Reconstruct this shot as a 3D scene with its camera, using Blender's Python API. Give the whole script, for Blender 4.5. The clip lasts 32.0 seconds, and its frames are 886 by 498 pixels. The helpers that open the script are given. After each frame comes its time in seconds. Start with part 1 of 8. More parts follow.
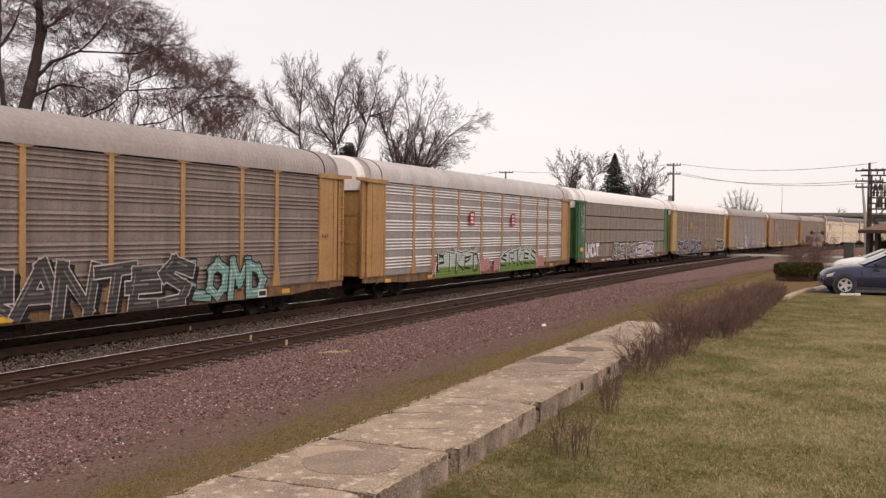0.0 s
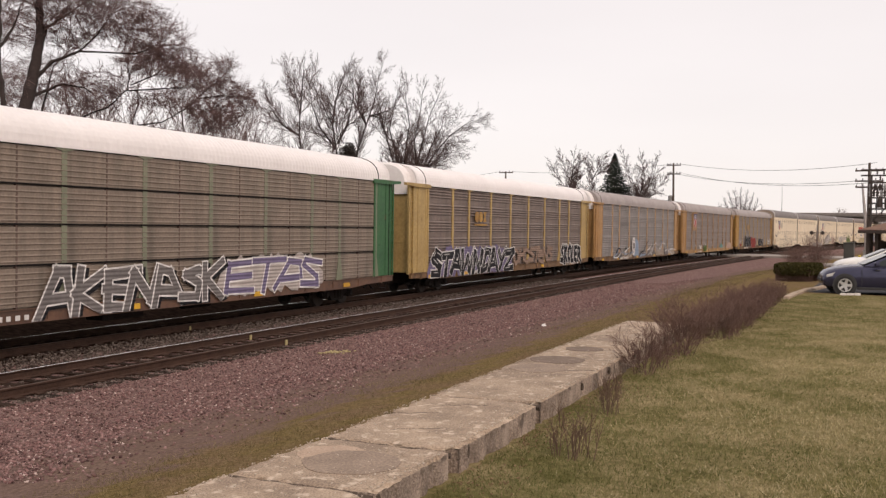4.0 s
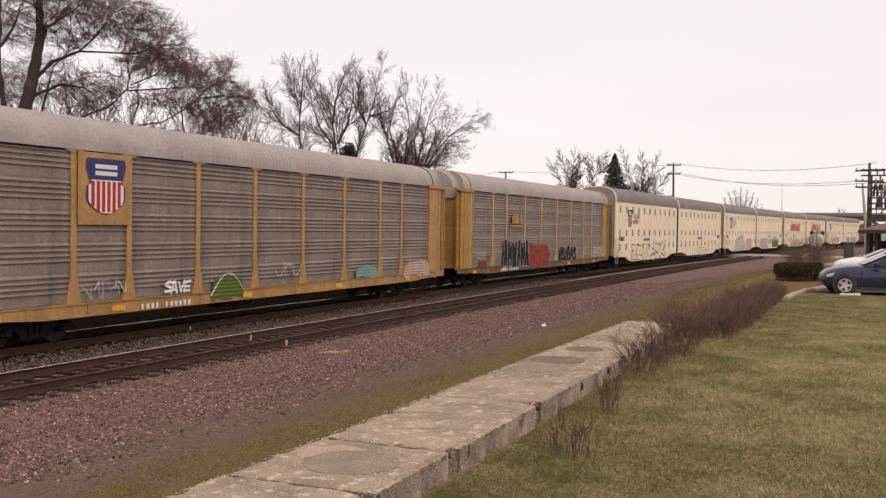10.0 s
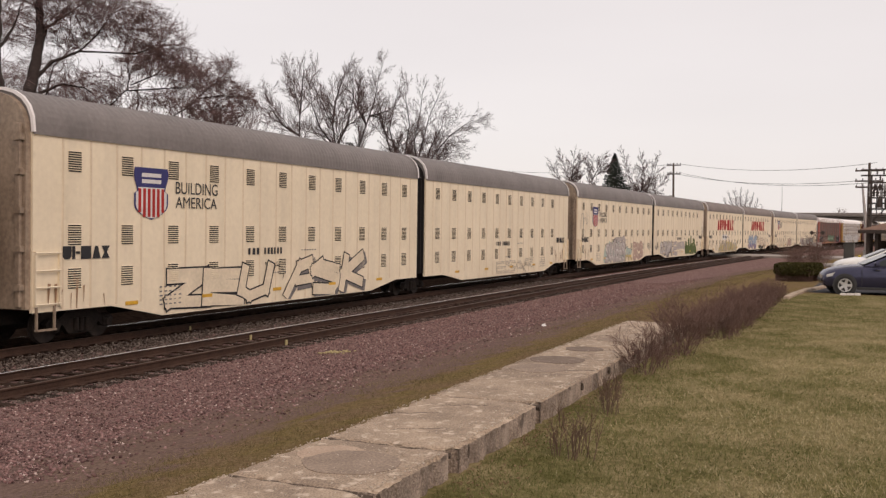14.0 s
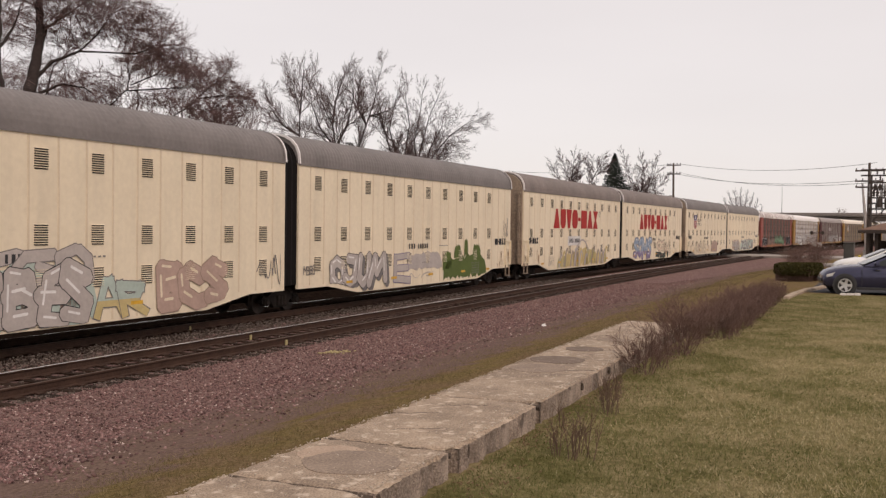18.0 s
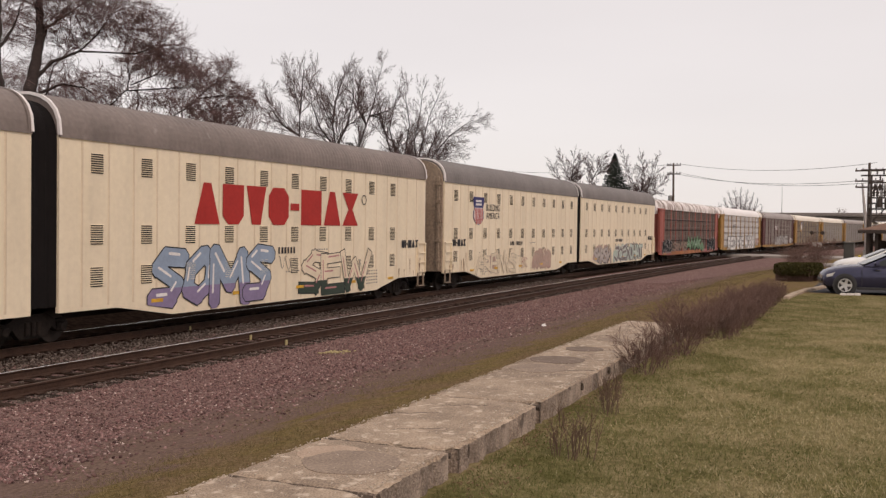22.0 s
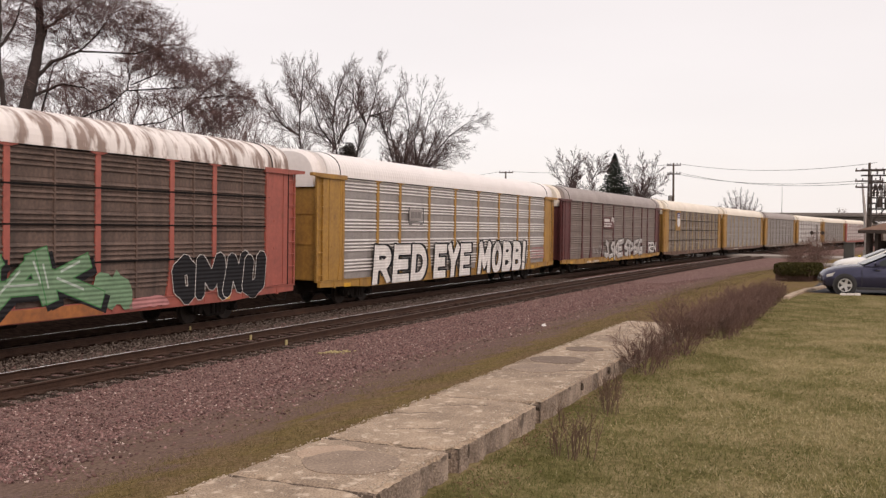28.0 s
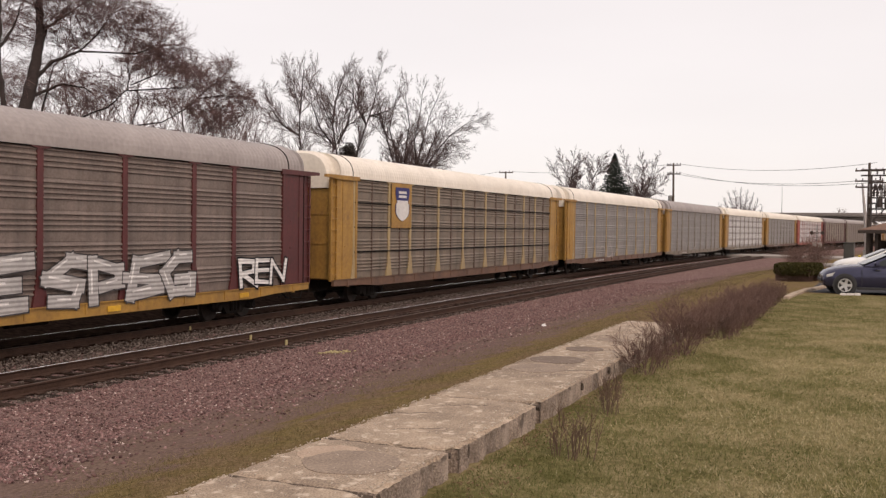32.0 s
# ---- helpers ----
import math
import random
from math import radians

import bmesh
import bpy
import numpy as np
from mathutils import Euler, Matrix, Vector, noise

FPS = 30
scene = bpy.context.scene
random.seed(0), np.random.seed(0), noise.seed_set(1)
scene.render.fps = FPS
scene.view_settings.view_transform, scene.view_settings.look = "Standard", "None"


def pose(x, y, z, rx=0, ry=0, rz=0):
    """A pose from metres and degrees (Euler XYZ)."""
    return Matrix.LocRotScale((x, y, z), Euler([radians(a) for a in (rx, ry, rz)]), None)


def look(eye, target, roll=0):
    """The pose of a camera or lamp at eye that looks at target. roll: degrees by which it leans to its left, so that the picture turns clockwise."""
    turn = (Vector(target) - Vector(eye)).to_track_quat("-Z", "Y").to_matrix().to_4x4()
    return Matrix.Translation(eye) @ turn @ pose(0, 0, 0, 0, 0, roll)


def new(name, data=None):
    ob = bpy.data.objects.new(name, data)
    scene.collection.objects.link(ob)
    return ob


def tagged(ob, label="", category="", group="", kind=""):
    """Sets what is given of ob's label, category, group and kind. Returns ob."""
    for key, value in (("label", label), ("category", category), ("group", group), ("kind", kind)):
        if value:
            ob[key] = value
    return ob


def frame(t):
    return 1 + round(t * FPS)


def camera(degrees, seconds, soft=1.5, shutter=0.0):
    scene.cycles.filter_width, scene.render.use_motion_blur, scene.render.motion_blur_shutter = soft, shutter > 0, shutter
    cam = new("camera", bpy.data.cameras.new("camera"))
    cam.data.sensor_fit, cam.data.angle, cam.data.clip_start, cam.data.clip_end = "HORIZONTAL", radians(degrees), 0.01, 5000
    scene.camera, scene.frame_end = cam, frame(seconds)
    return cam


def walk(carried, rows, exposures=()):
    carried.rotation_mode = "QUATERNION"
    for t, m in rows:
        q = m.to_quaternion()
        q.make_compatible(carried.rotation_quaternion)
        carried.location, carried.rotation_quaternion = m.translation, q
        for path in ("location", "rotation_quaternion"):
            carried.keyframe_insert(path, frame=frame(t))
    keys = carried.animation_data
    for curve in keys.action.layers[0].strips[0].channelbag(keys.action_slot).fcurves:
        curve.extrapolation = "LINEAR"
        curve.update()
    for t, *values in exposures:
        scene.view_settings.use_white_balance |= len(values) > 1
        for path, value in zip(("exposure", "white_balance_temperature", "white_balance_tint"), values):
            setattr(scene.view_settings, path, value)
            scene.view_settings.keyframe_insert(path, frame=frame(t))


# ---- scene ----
cam = camera(49.09, 32.0, soft=1.35)
EYE = (0.0, 0.0, 3.033)
YAW, PITCH, ROLL = radians(20.636), radians(-1.35), 0.78
AIM = (EYE[0] - 100 * math.sin(YAW) * math.cos(PITCH), EYE[1] + 100 * math.cos(YAW) * math.cos(PITCH), EYE[2] + 100 * math.sin(PITCH))
walk(cam, [(0.0, look(EYE, AIM, ROLL)), (32.0, look(EYE, AIM, ROLL))], exposures=[(0.0, 0.0), (11.5, 0.0), (13.0, -0.07), (14.0, -0.15), (17.0, -0.18), (24.5, -0.18), (26.0, -0.09), (27.5, 0.0), (32.0, 0.0)])

# ---- sky and sun: a bright, thin overcast ----
world = bpy.data.worlds.new("overcast")
scene.world = world
world.use_nodes = True
wn, wl = world.node_tree.nodes, world.node_tree.links
wn.clear()
sky = wn.new("ShaderNodeTexSky")
sky.sky_type, sky.sun_disc = "NISHITA", False
sky.sun_elevation, sky.sun_rotation = radians(34), radians(120)
sky_dim = wn.new("ShaderNodeMix")
sky_dim.data_type = "RGBA"
sky_dim.inputs[0].default_value = 0.985
wcoord = wn.new("ShaderNodeTexCoord")
wmap = wn.new("ShaderNodeMapping")
wmap.inputs["Scale"].default_value = (1.2, 1.2, 5.0)
wnoise = wn.new("ShaderNodeTexNoise")
wnoise.inputs["Scale"].default_value, wnoise.inputs["Detail"].default_value = 1.6, 4
wramp = wn.new("ShaderNodeValToRGB")
wramp.color_ramp.elements[0].position, wramp.color_ramp.elements[0].color = 0.3, (0.89, 0.812, 0.792, 1)
wramp.color_ramp.elements[1].position, wramp.color_ramp.elements[1].color = 0.75, (0.945, 0.865, 0.843, 1)
wback, wout = wn.new("ShaderNodeBackground"), wn.new("ShaderNodeOutputWorld")
wl.new(wcoord.outputs["Generated"], wmap.inputs["Vector"])
wl.new(wmap.outputs["Vector"], wnoise.inputs["Vector"])
wl.new(wnoise.outputs["Fac"], wramp.inputs["Fac"])
wl.new(sky.outputs["Color"], sky_dim.inputs[6])
wl.new(wramp.outputs["Color"], sky_dim.inputs[7])
wl.new(sky_dim.outputs[2], wback.inputs["Color"])
wback.inputs["Strength"].default_value = 1.0
wl.new(wback.outputs["Background"], wout.inputs["Surface"])
sun = new("sun", bpy.data.lights.new("sun", "SUN"))
sun.data.energy, sun.data.angle, sun.data.color = 1.5, radians(30), (1.0, 0.76, 0.62)
sun.matrix_world = look((0, 0, 0), (-0.62, 0.52, -0.75))

# ---- the line of the railway ----
TRACK_X, BEND, BEND_FROM, BEND_TO = -20.046, 0.00064621, -53.0, 250.0
NEAR_TRACK = 4.358      # the second track lies this far to the right of the train's
GAUGE = 1.435


def line(s, u=0.0):
    """Place on the ground plan, s metres along the train's track and u metres to its right, and the heading."""
    b = max(0.0, s - BEND_TO)
    phi = BEND * (max(0.0, s - BEND_FROM) - b)
    x = TRACK_X + (1 - math.cos(phi)) / BEND + b * math.sin(phi) + u * math.cos(phi)
    y = min(s, BEND_FROM) + math.sin(phi) / BEND + b * math.cos(phi) - u * math.sin(phi)
    return x, y, phi


def spot(s, u, z, turn=0.0):
    """A pose on the ground plan: local x runs along the line, local y to its left."""
    x, y, phi = line(s, u)
    return Matrix.Translation((x, y, z)) @ Matrix.Rotation(math.pi / 2 - phi + radians(turn), 4, "Z")


# ---- materials ----
MATS = {}


def mat(name, base, dark=None, rough=0.7, metal=0.0, grain=30.0, patch=1.5, bump=0.2, streak=0.0, spots=0.0, spot_col=(0.1, 0.05, 0.03), vary=0.0, stretch=(1, 1, 1), spec=0.5, lo=0.35, hi=0.68, spot_at=0.62, fineness=0.45, spot_scale=2.6):
    """A painted, metal, stone or earth surface: two scales of tone, an optional run of vertical streaks, rust or dirt spots, and fine relief."""
    if name in MATS:
        return MATS[name]
    m = bpy.data.materials.new(name)
    m.use_nodes = True
    n, l = m.node_tree.nodes, m.node_tree.links
    bs = n["Principled BSDF"]
    bs.inputs["Roughness"].default_value, bs.inputs["Metallic"].default_value = rough, metal
    bs.inputs["Specular IOR Level"].default_value = spec
    dark = dark or tuple(c * 0.72 for c in base)
    co = n.new("ShaderNodeTexCoord")
    mp = n.new("ShaderNodeMapping")
    mp.inputs["Scale"].default_value = stretch
    l.new(co.outputs["Object"], mp.inputs["Vector"])
    info = n.new("ShaderNodeObjectInfo")
    add = n.new("ShaderNodeVectorMath")
    add.operation = "ADD"
    l.new(mp.outputs["Vector"], add.inputs[0])
    l.new(info.outputs["Location"], add.inputs[1]) if vary else None
    big, fine = n.new("ShaderNodeTexNoise"), n.new("ShaderNodeTexNoise")
    big.inputs["Scale"].default_value, big.inputs["Detail"].default_value = patch, 5
    fine.inputs["Scale"].default_value, fine.inputs["Detail"].default_value = grain, 3
    for t in (big, fine):
        l.new(add.outputs[0], t.inputs["Vector"])
    mixn = n.new("ShaderNodeMath")
    mixn.operation = "MULTIPLY_ADD"
    mixn.inputs[1].default_value = fineness
    l.new(fine.outputs["Fac"], mixn.inputs[0])
    half = n.new("ShaderNodeMath")
    half.operation = "MULTIPLY"
    half.inputs[1].default_value = 1 - fineness
    l.new(big.outputs["Fac"], half.inputs[0])
    l.new(half.outputs[0], mixn.inputs[2])
    ramp = n.new("ShaderNodeValToRGB")
    ramp.color_ramp.elements[0].position, ramp.color_ramp.elements[0].color = lo, (*dark, 1)
    ramp.color_ramp.elements[1].position, ramp.color_ramp.elements[1].color = hi, (*base, 1)
    l.new(mixn.outputs[0], ramp.inputs["Fac"])
    col = ramp.outputs["Color"]

    def over(fac, colour, amount):
        nonlocal col
        k = n.new("ShaderNodeMath")
        k.operation = "MULTIPLY"
        k.inputs[1].default_value = amount
        l.new(fac, k.inputs[0])
        mx = n.new("ShaderNodeMix")
        mx.data_type = "RGBA"
        l.new(k.outputs[0], mx.inputs[0])
        l.new(col, mx.inputs[6])
        mx.inputs[7].default_value = (*colour, 1)
        col = mx.outputs[2]

    def band(scale, at, to, squash):
        q = n.new("ShaderNodeMapping")
        q.inputs["Scale"].default_value = squash
        l.new(add.outputs[0], q.inputs["Vector"])
        t = n.new("ShaderNodeTexNoise")
        t.inputs["Scale"].default_value, t.inputs["Detail"].default_value = scale, 6
        l.new(q.outputs["Vector"], t.inputs["Vector"])
        r = n.new("ShaderNodeMapRange")
        r.inputs["From Min"].default_value, r.inputs["From Max"].default_value = at, to
        l.new(t.outputs["Fac"], r.inputs["Value"])
        return r.outputs["Result"]

    if streak:
        over(band(1.0, 0.45, 0.75, (2.2, 2.2, 0.22)), tuple(c * 0.4 + 0.012 for c in dark), streak)
    if spots:
        over(band(spot_scale, spot_at, spot_at + 0.1, (1, 1, 1)), spot_col, spots)
    if vary:
        r = n.new("ShaderNodeMapRange")
        r.inputs["To Min"].default_value, r.inputs["To Max"].default_value = 1 - vary, 1 + vary
        l.new(info.outputs["Random"], r.inputs["Value"])
        hs = n.new("ShaderNodeHueSaturation")
        l.new(r.outputs["Result"], hs.inputs["Value"])
        l.new(col, hs.inputs["Color"])
        col = hs.outputs["Color"]
    l.new(col, bs.inputs["Base Color"])
    if bump:
        b = n.new("ShaderNodeBump")
        b.inputs["Strength"].default_value, b.inputs["Distance"].default_value = bump, 0.02
        l.new(fine.outputs["Fac"], b.inputs["Height"])
        l.new(b.outputs["Normal"], bs.inputs["Normal"])
    MATS[name] = m
    return m


def island_mat(name, cols, rough=0.85, stretch=30.0):
    """Loose pieces joined in one mesh: each piece takes its own tone."""
    m = bpy.data.materials.new(name)
    m.use_nodes = True
    n, l = m.node_tree.nodes, m.node_tree.links
    bs = n["Principled BSDF"]
    bs.inputs["Roughness"].default_value = rough
    bs.inputs["Specular IOR Level"].default_value = 0.1
    g = n.new("ShaderNodeNewGeometry")
    r = n.new("ShaderNodeValToRGB")
    while len(r.color_ramp.elements) < len(cols):
        r.color_ramp.elements.new(0.5)
    for i, c in enumerate(cols):
        r.color_ramp.elements[i].position, r.color_ramp.elements[i].color = i / max(1, len(cols) - 1), (*c, 1)
    l.new(g.outputs["Random Per Island"], r.inputs["Fac"])
    nz = n.new("ShaderNodeTexNoise")
    nz.inputs["Scale"].default_value = stretch
    mx = n.new("ShaderNodeMix")
    mx.data_type, mx.blend_type = "RGBA", "MULTIPLY"
    mx.inputs[0].default_value = 0.5
    l.new(r.outputs["Color"], mx.inputs[6])
    l.new(nz.outputs["Fac"], mx.inputs[7])
    l.new(mx.outputs[2], bs.inputs["Base Color"])
    MATS[name] = m
    return m


# ---- mesh builders ----
class Build:
    """Collects pieces of one mesh."""

    def __init__(self):
        self.v, self.f, self.m = [], [], []

    def add(self, vs, fs, mi=0):
        k = len(self.v)
        self.v += [tuple(p) for p in vs]
        self.f += [tuple(i + k for i in q) for q in fs]
        self.m += [mi] * len(fs)
        return self

    def box(self, x0, x1, y0, y1, z0, z1, mi=0, m=None):
        vs = [(x, y, z) for x in (x0, x1) for y in (y0, y1) for z in (z0, z1)]
        if m:
            vs = [m @ Vector(p) for p in vs]
        return self.add(vs, [(0, 1, 3, 2), (4, 6, 7, 5), (0, 4, 5, 1), (2, 3, 7, 6), (0, 2, 6, 4), (1, 5, 7, 3)], mi)

    def bevel_box(self, x0, x1, y0, y1, z0, z1, r=0.02, mi=0, m=None):
        """A box whose edges are all cut at 45 degrees."""
        vs, idx = [], {}
        lim = ((x0, x1), (y0, y1), (z0, z1))
        for cx in (0, 1):
            for cy in (0, 1):
                for cz in (0, 1):
                    for ax in range(3):
                        p = [lim[a][c] + (r if c == 0 else -r) * (a != ax) for a, c in enumerate((cx, cy, cz))]
                        idx[cx, cy, cz, ax] = len(vs)
                        vs.append(p)
        fs = []
        for ax in range(3):
            o = [a for a in range(3) if a != ax]
            for side in (0, 1):
                q = []
                for c0, c1 in ((0, 0), (1, 0), (1, 1), (0, 1)):
                    k = [0, 0, 0]
                    k[ax], k[o[0]], k[o[1]] = side, c0, c1
                    q.append(idx[(*k, ax)])
                fs.append(q)
            for c0 in (0, 1):
                for c1 in (0, 1):
                    a, b = [0, 0, 0], [0, 0, 0]
                    a[o[0]] = b[o[0]] = c0
                    a[o[1]] = b[o[1]] = c1
                    b[ax] = 1
                    fs.append([idx[(*a, o[0])], idx[(*b, o[0])], idx[(*b, o[1])], idx[(*a, o[1])]])
        for cx in (0, 1):
            for cy in (0, 1):
                for cz in (0, 1):
                    fs.append([idx[cx, cy, cz, 0], idx[cx, cy, cz, 1], idx[cx, cy, cz, 2]])
        if m:
            vs = [m @ Vector(p) for p in vs]
        return self.add(vs, fs, mi)

    def prism(self, poly, axis, a0, a1, mi=0):
        """A polygon (pairs in the other two axes, in order) pulled along one axis."""
        def at(p, a):
            return {"x": (a, p[0], p[1]), "y": (p[0], a, p[1]), "z": (p[0], p[1], a)}[axis]
        n = len(poly)
        vs = [at(p, a0) for p in poly] + [at(p, a1) for p in poly]
        fs = [tuple(range(n))[::-1], tuple(range(n, 2 * n))] + [(i, (i + 1) % n, n + (i + 1) % n, n + i) for i in range(n)]
        return self.add(vs, fs, mi)

    def tube(self, pts, radii, sides=6, mi=0, caps=True):
        """A round bar through points."""
        if isinstance(radii, (int, float)):
            radii = [radii] * len(pts)
        vs, fs, n = [], [], len(pts)
        for i, p in enumerate(pts):
            d = (Vector(pts[min(i + 1, n - 1)]) - Vector(pts[max(i - 1, 0)])).normalized()
            a = d.cross(Vector((0.31, 0.17, 0.93)))
            a = a.normalized() if a.length > 1e-3 else Vector((1, 0, 0))
            b = d.cross(a)
            for k in range(sides):
                w = 2 * math.pi * k / sides
                vs.append(Vector(p) + (a * math.cos(w) + b * math.sin(w)) * radii[i])
        for i in range(n - 1):
            for k in range(sides):
                j = (k + 1) % sides
                fs.append((i * sides + k, i * sides + j, (i + 1) * sides + j, (i + 1) * sides + k))
        if caps:
            fs += [tuple(range(sides))[::-1], tuple(range((n - 1) * sides, n * sides))]
        return self.add(vs, fs, mi)

    def lathe(self, prof, axis="y", at=(0, 0, 0), sides=20, mi=0, caps=True):
        """A profile of (radius, height) pairs turned about an axis."""
        vs, fs, n = [], [], len(prof)
        for r, h in prof:
            for k in range(sides):
                w = 2 * math.pi * k / sides
                c, s = r * math.cos(w), r * math.sin(w)
                p = {"x": (h, c, s), "y": (c, h, s), "z": (c, s, h)}[axis]
                vs.append([p[q] + at[q] for q in range(3)])
        for i in range(n - 1):
            for k in range(sides):
                j = (k + 1) % sides
                fs.append((i * sides + k, i * sides + j, (i + 1) * sides + j, (i + 1) * sides + k))
        if caps:
            fs += [tuple(range(sides))[::-1], tuple(range((n - 1) * sides, n * sides))]
        return self.add(vs, fs, mi)

    def mesh(self, name, *mats, smooth=False):
        me = bpy.data.meshes.new(name)
        me.from_pydata(self.v, [], self.f)
        for m in mats:
            me.materials.append(m)
        if len(mats) > 1:
            me.polygons.foreach_set("material_index", self.m)
        bm = bmesh.new()
        bm.from_mesh(me)
        bmesh.ops.recalc_face_normals(bm, faces=bm.faces)
        bm.to_mesh(me)
        bm.free()
        if smooth:
            me.polygons.foreach_set("use_smooth", [True] * len(me.polygons))
        return me


def put(name, data, parent=None, m=None, label=""):
    """One mesh object, a part when it has a parent."""
    ob = new(name, data)
    if parent:
        ob.parent = parent
    if m is not None:
        ob.matrix_basis = m
    if label:
        ob["label"] = label
    return ob


def bulk(name, verts, faces, material, smooth=False):
    """A mesh from arrays: faces all of one size."""
    me = bpy.data.meshes.new(name)
    nv, nf, k = len(verts), len(faces), faces.shape[1]
    me.vertices.add(nv)
    me.vertices.foreach_set("co", np.asarray(verts, dtype=np.float32).ravel())
    me.loops.add(nf * k)
    me.loops.foreach_set("vertex_index", np.asarray(faces, dtype=np.int32).ravel())
    me.polygons.add(nf)
    me.polygons.foreach_set("loop_start", np.arange(0, nf * k, k, dtype=np.int32))
    me.polygons.foreach_set("loop_total", np.full(nf, k, dtype=np.int32))
    me.materials.append(material)
    if smooth:
        me.polygons.foreach_set("use_smooth", np.ones(nf, dtype=bool))
    me.update(calc_edges=True)
    me.validate()
    return me


def thing(name, label, category, m=None, group="", kind=""):
    ob = new(name)
    if m is not None:
        ob.matrix_basis = m
    return tagged(ob, label, category, group, kind)


# ---- ground ----
def smooth(a, b, x):
    t = min(1.0, max(0.0, (x - a) / (b - a)))
    return t * t * (3 - 2 * t)


PROFILE = [(-3000, -0.9), (-30, -0.8), (-12, -0.2), (-6.5, 0.35), (-3.2, 0.05), (-2.1, -0.225), (5.9, -0.212), (7.0, -0.235), (8.0, -0.22), (10.4, 0.22), (12.5, 0.55), (14.6, 0.93), (16.3, 0.88), (18.0, 0.9), (3000, 0.9)]


def ground_z(s, u):
    for (u0, z0), (u1, z1) in zip(PROFILE, PROFILE[1:]):
        if u <= u1:
            z = z0 + (z1 - z0) * (u - u0) / (u1 - u0)
            break
    low = min(z, -0.2)
    z += (low - z) * smooth(52, 105, s)
    if 7.5 < u < 60 and s < 60:
        z += 0.035 * noise.noise((u * 0.5, s * 0.5, 0)) + 0.015 * noise.noise((u * 2, s * 2, 4))
    return z


def steps(*spans):
    out = []
    for a, b, d in spans:
        n = max(1, round((b - a) / d))
        out += [a + (b - a) * i / n for i in range(n)]
    return out + [spans[-1][1]]


def ground_material():
    m = bpy.data.materials.new("ground_cover")
    m.use_nodes = True
    n, l = m.node_tree.nodes, m.node_tree.links
    bs = n["Principled BSDF"]
    bs.inputs["Roughness"].default_value = 0.95
    bs.inputs["Specular IOR Level"].default_value = 0.0
    co = n.new("ShaderNodeTexCoord")

    def tex(scale, detail=6):
        t = n.new("ShaderNodeTexNoise")
        t.inputs["Scale"].default_value, t.inputs["Detail"].default_value = scale, detail
        l.new(co.outputs["Object"], t.inputs["Vector"])
        return t.outputs["Fac"]

    def ramp(fac, *stops):
        r = n.new("ShaderNodeValToRGB")
        while len(r.color_ramp.elements) < len(stops):
            r.color_ramp.elements.new(0.5)
        for e, (at, c) in zip(r.color_ramp.elements, stops):
            e.position, e.color = at, (*c, 1)
        l.new(fac, r.inputs["Fac"])
        return r.outputs["Color"]

    def mix(fac, a, b):
        x = n.new("ShaderNodeMix")
        x.data_type = "RGBA"
        l.new(fac, x.inputs[0])
        l.new(a, x.inputs[6])
        l.new(b, x.inputs[7])
        return x.outputs[2]

    def edge(name, rough_edge=0.5):
        a = n.new("ShaderNodeAttribute")
        a.attribute_name = name
        k = n.new("ShaderNodeMath")
        k.operation = "MULTIPLY_ADD"
        k.inputs[1].default_value = rough_edge
        l.new(tex(1.8, 8), k.inputs[0])
        l.new(a.outputs["Fac"], k.inputs[2])
        r = n.new("ShaderNodeMapRange")
        r.inputs["From Min"].default_value, r.inputs["From Max"].default_value = 0.5 + rough_edge / 2 - 0.12, 0.5 + rough_edge / 2 + 0.12
        l.new(k.outputs[0], r.inputs["Value"])
        return r.outputs["Result"]

    ballast = ramp(tex(20, 5), (0.3, (0.06, 0.038, 0.035)), (0.5, (0.19, 0.124, 0.114)), (0.72, (0.33, 0.23, 0.21)))
    dirt = mix(ramp(tex(0.9, 6), (0.4, (0, 0, 0)), (0.62, (1, 1, 1))), ramp(tex(14, 8), (0.3, (0.1, 0.068, 0.058)), (0.7, (0.215, 0.15, 0.132))), ramp(tex(20, 8), (0.3, (0.105, 0.072, 0.055)), (0.7, (0.225, 0.16, 0.13))))
    strip = mix(ramp(tex(1.3, 6), (0.38, (0, 0, 0)), (0.64, (1, 1, 1))), ramp(tex(16, 8), (0.3, (0.1, 0.075, 0.03)), (0.7, (0.22, 0.165, 0.077))), ramp(tex(16, 8), (0.3, (0.12, 0.08, 0.044)), (0.7, (0.225, 0.158, 0.1))))
    lawn = mix(ramp(tex(1.2, 7), (0.34, (0, 0, 0)), (0.7, (1, 1, 1))), ramp(tex(14, 8), (0.3, (0.075, 0.072, 0.025)), (0.7, (0.16, 0.142, 0.058))), ramp(tex(14, 8), (0.3, (0.18, 0.145, 0.074)), (0.7, (0.36, 0.292, 0.168))))
    asphalt = ramp(tex(40, 4), (0.3, (0.055, 0.055, 0.06)), (0.7, (0.11, 0.11, 0.115)))
    c = mix(edge("dirt", 1.0), ballast, dirt)
    c = mix(edge("strip", 1.3), c, strip)
    c = mix(edge("lawn", 0.3), c, lawn)
    # Dark soil and track grime, with the shade under the train painted in
    c = mix(edge("soil_shade", 0.2), c, ramp(tex(6, 6), (0.3, (0.014, 0.009, 0.007)), (0.7, (0.038, 0.025, 0.019))))
    c = mix(edge("paved", 0.04), c, asphalt)
    l.new(c, bs.inputs["Base Color"])
    b = n.new("ShaderNodeBump")
    b.inputs["Strength"].default_value, b.inputs["Distance"].default_value = 0.7, 0.05
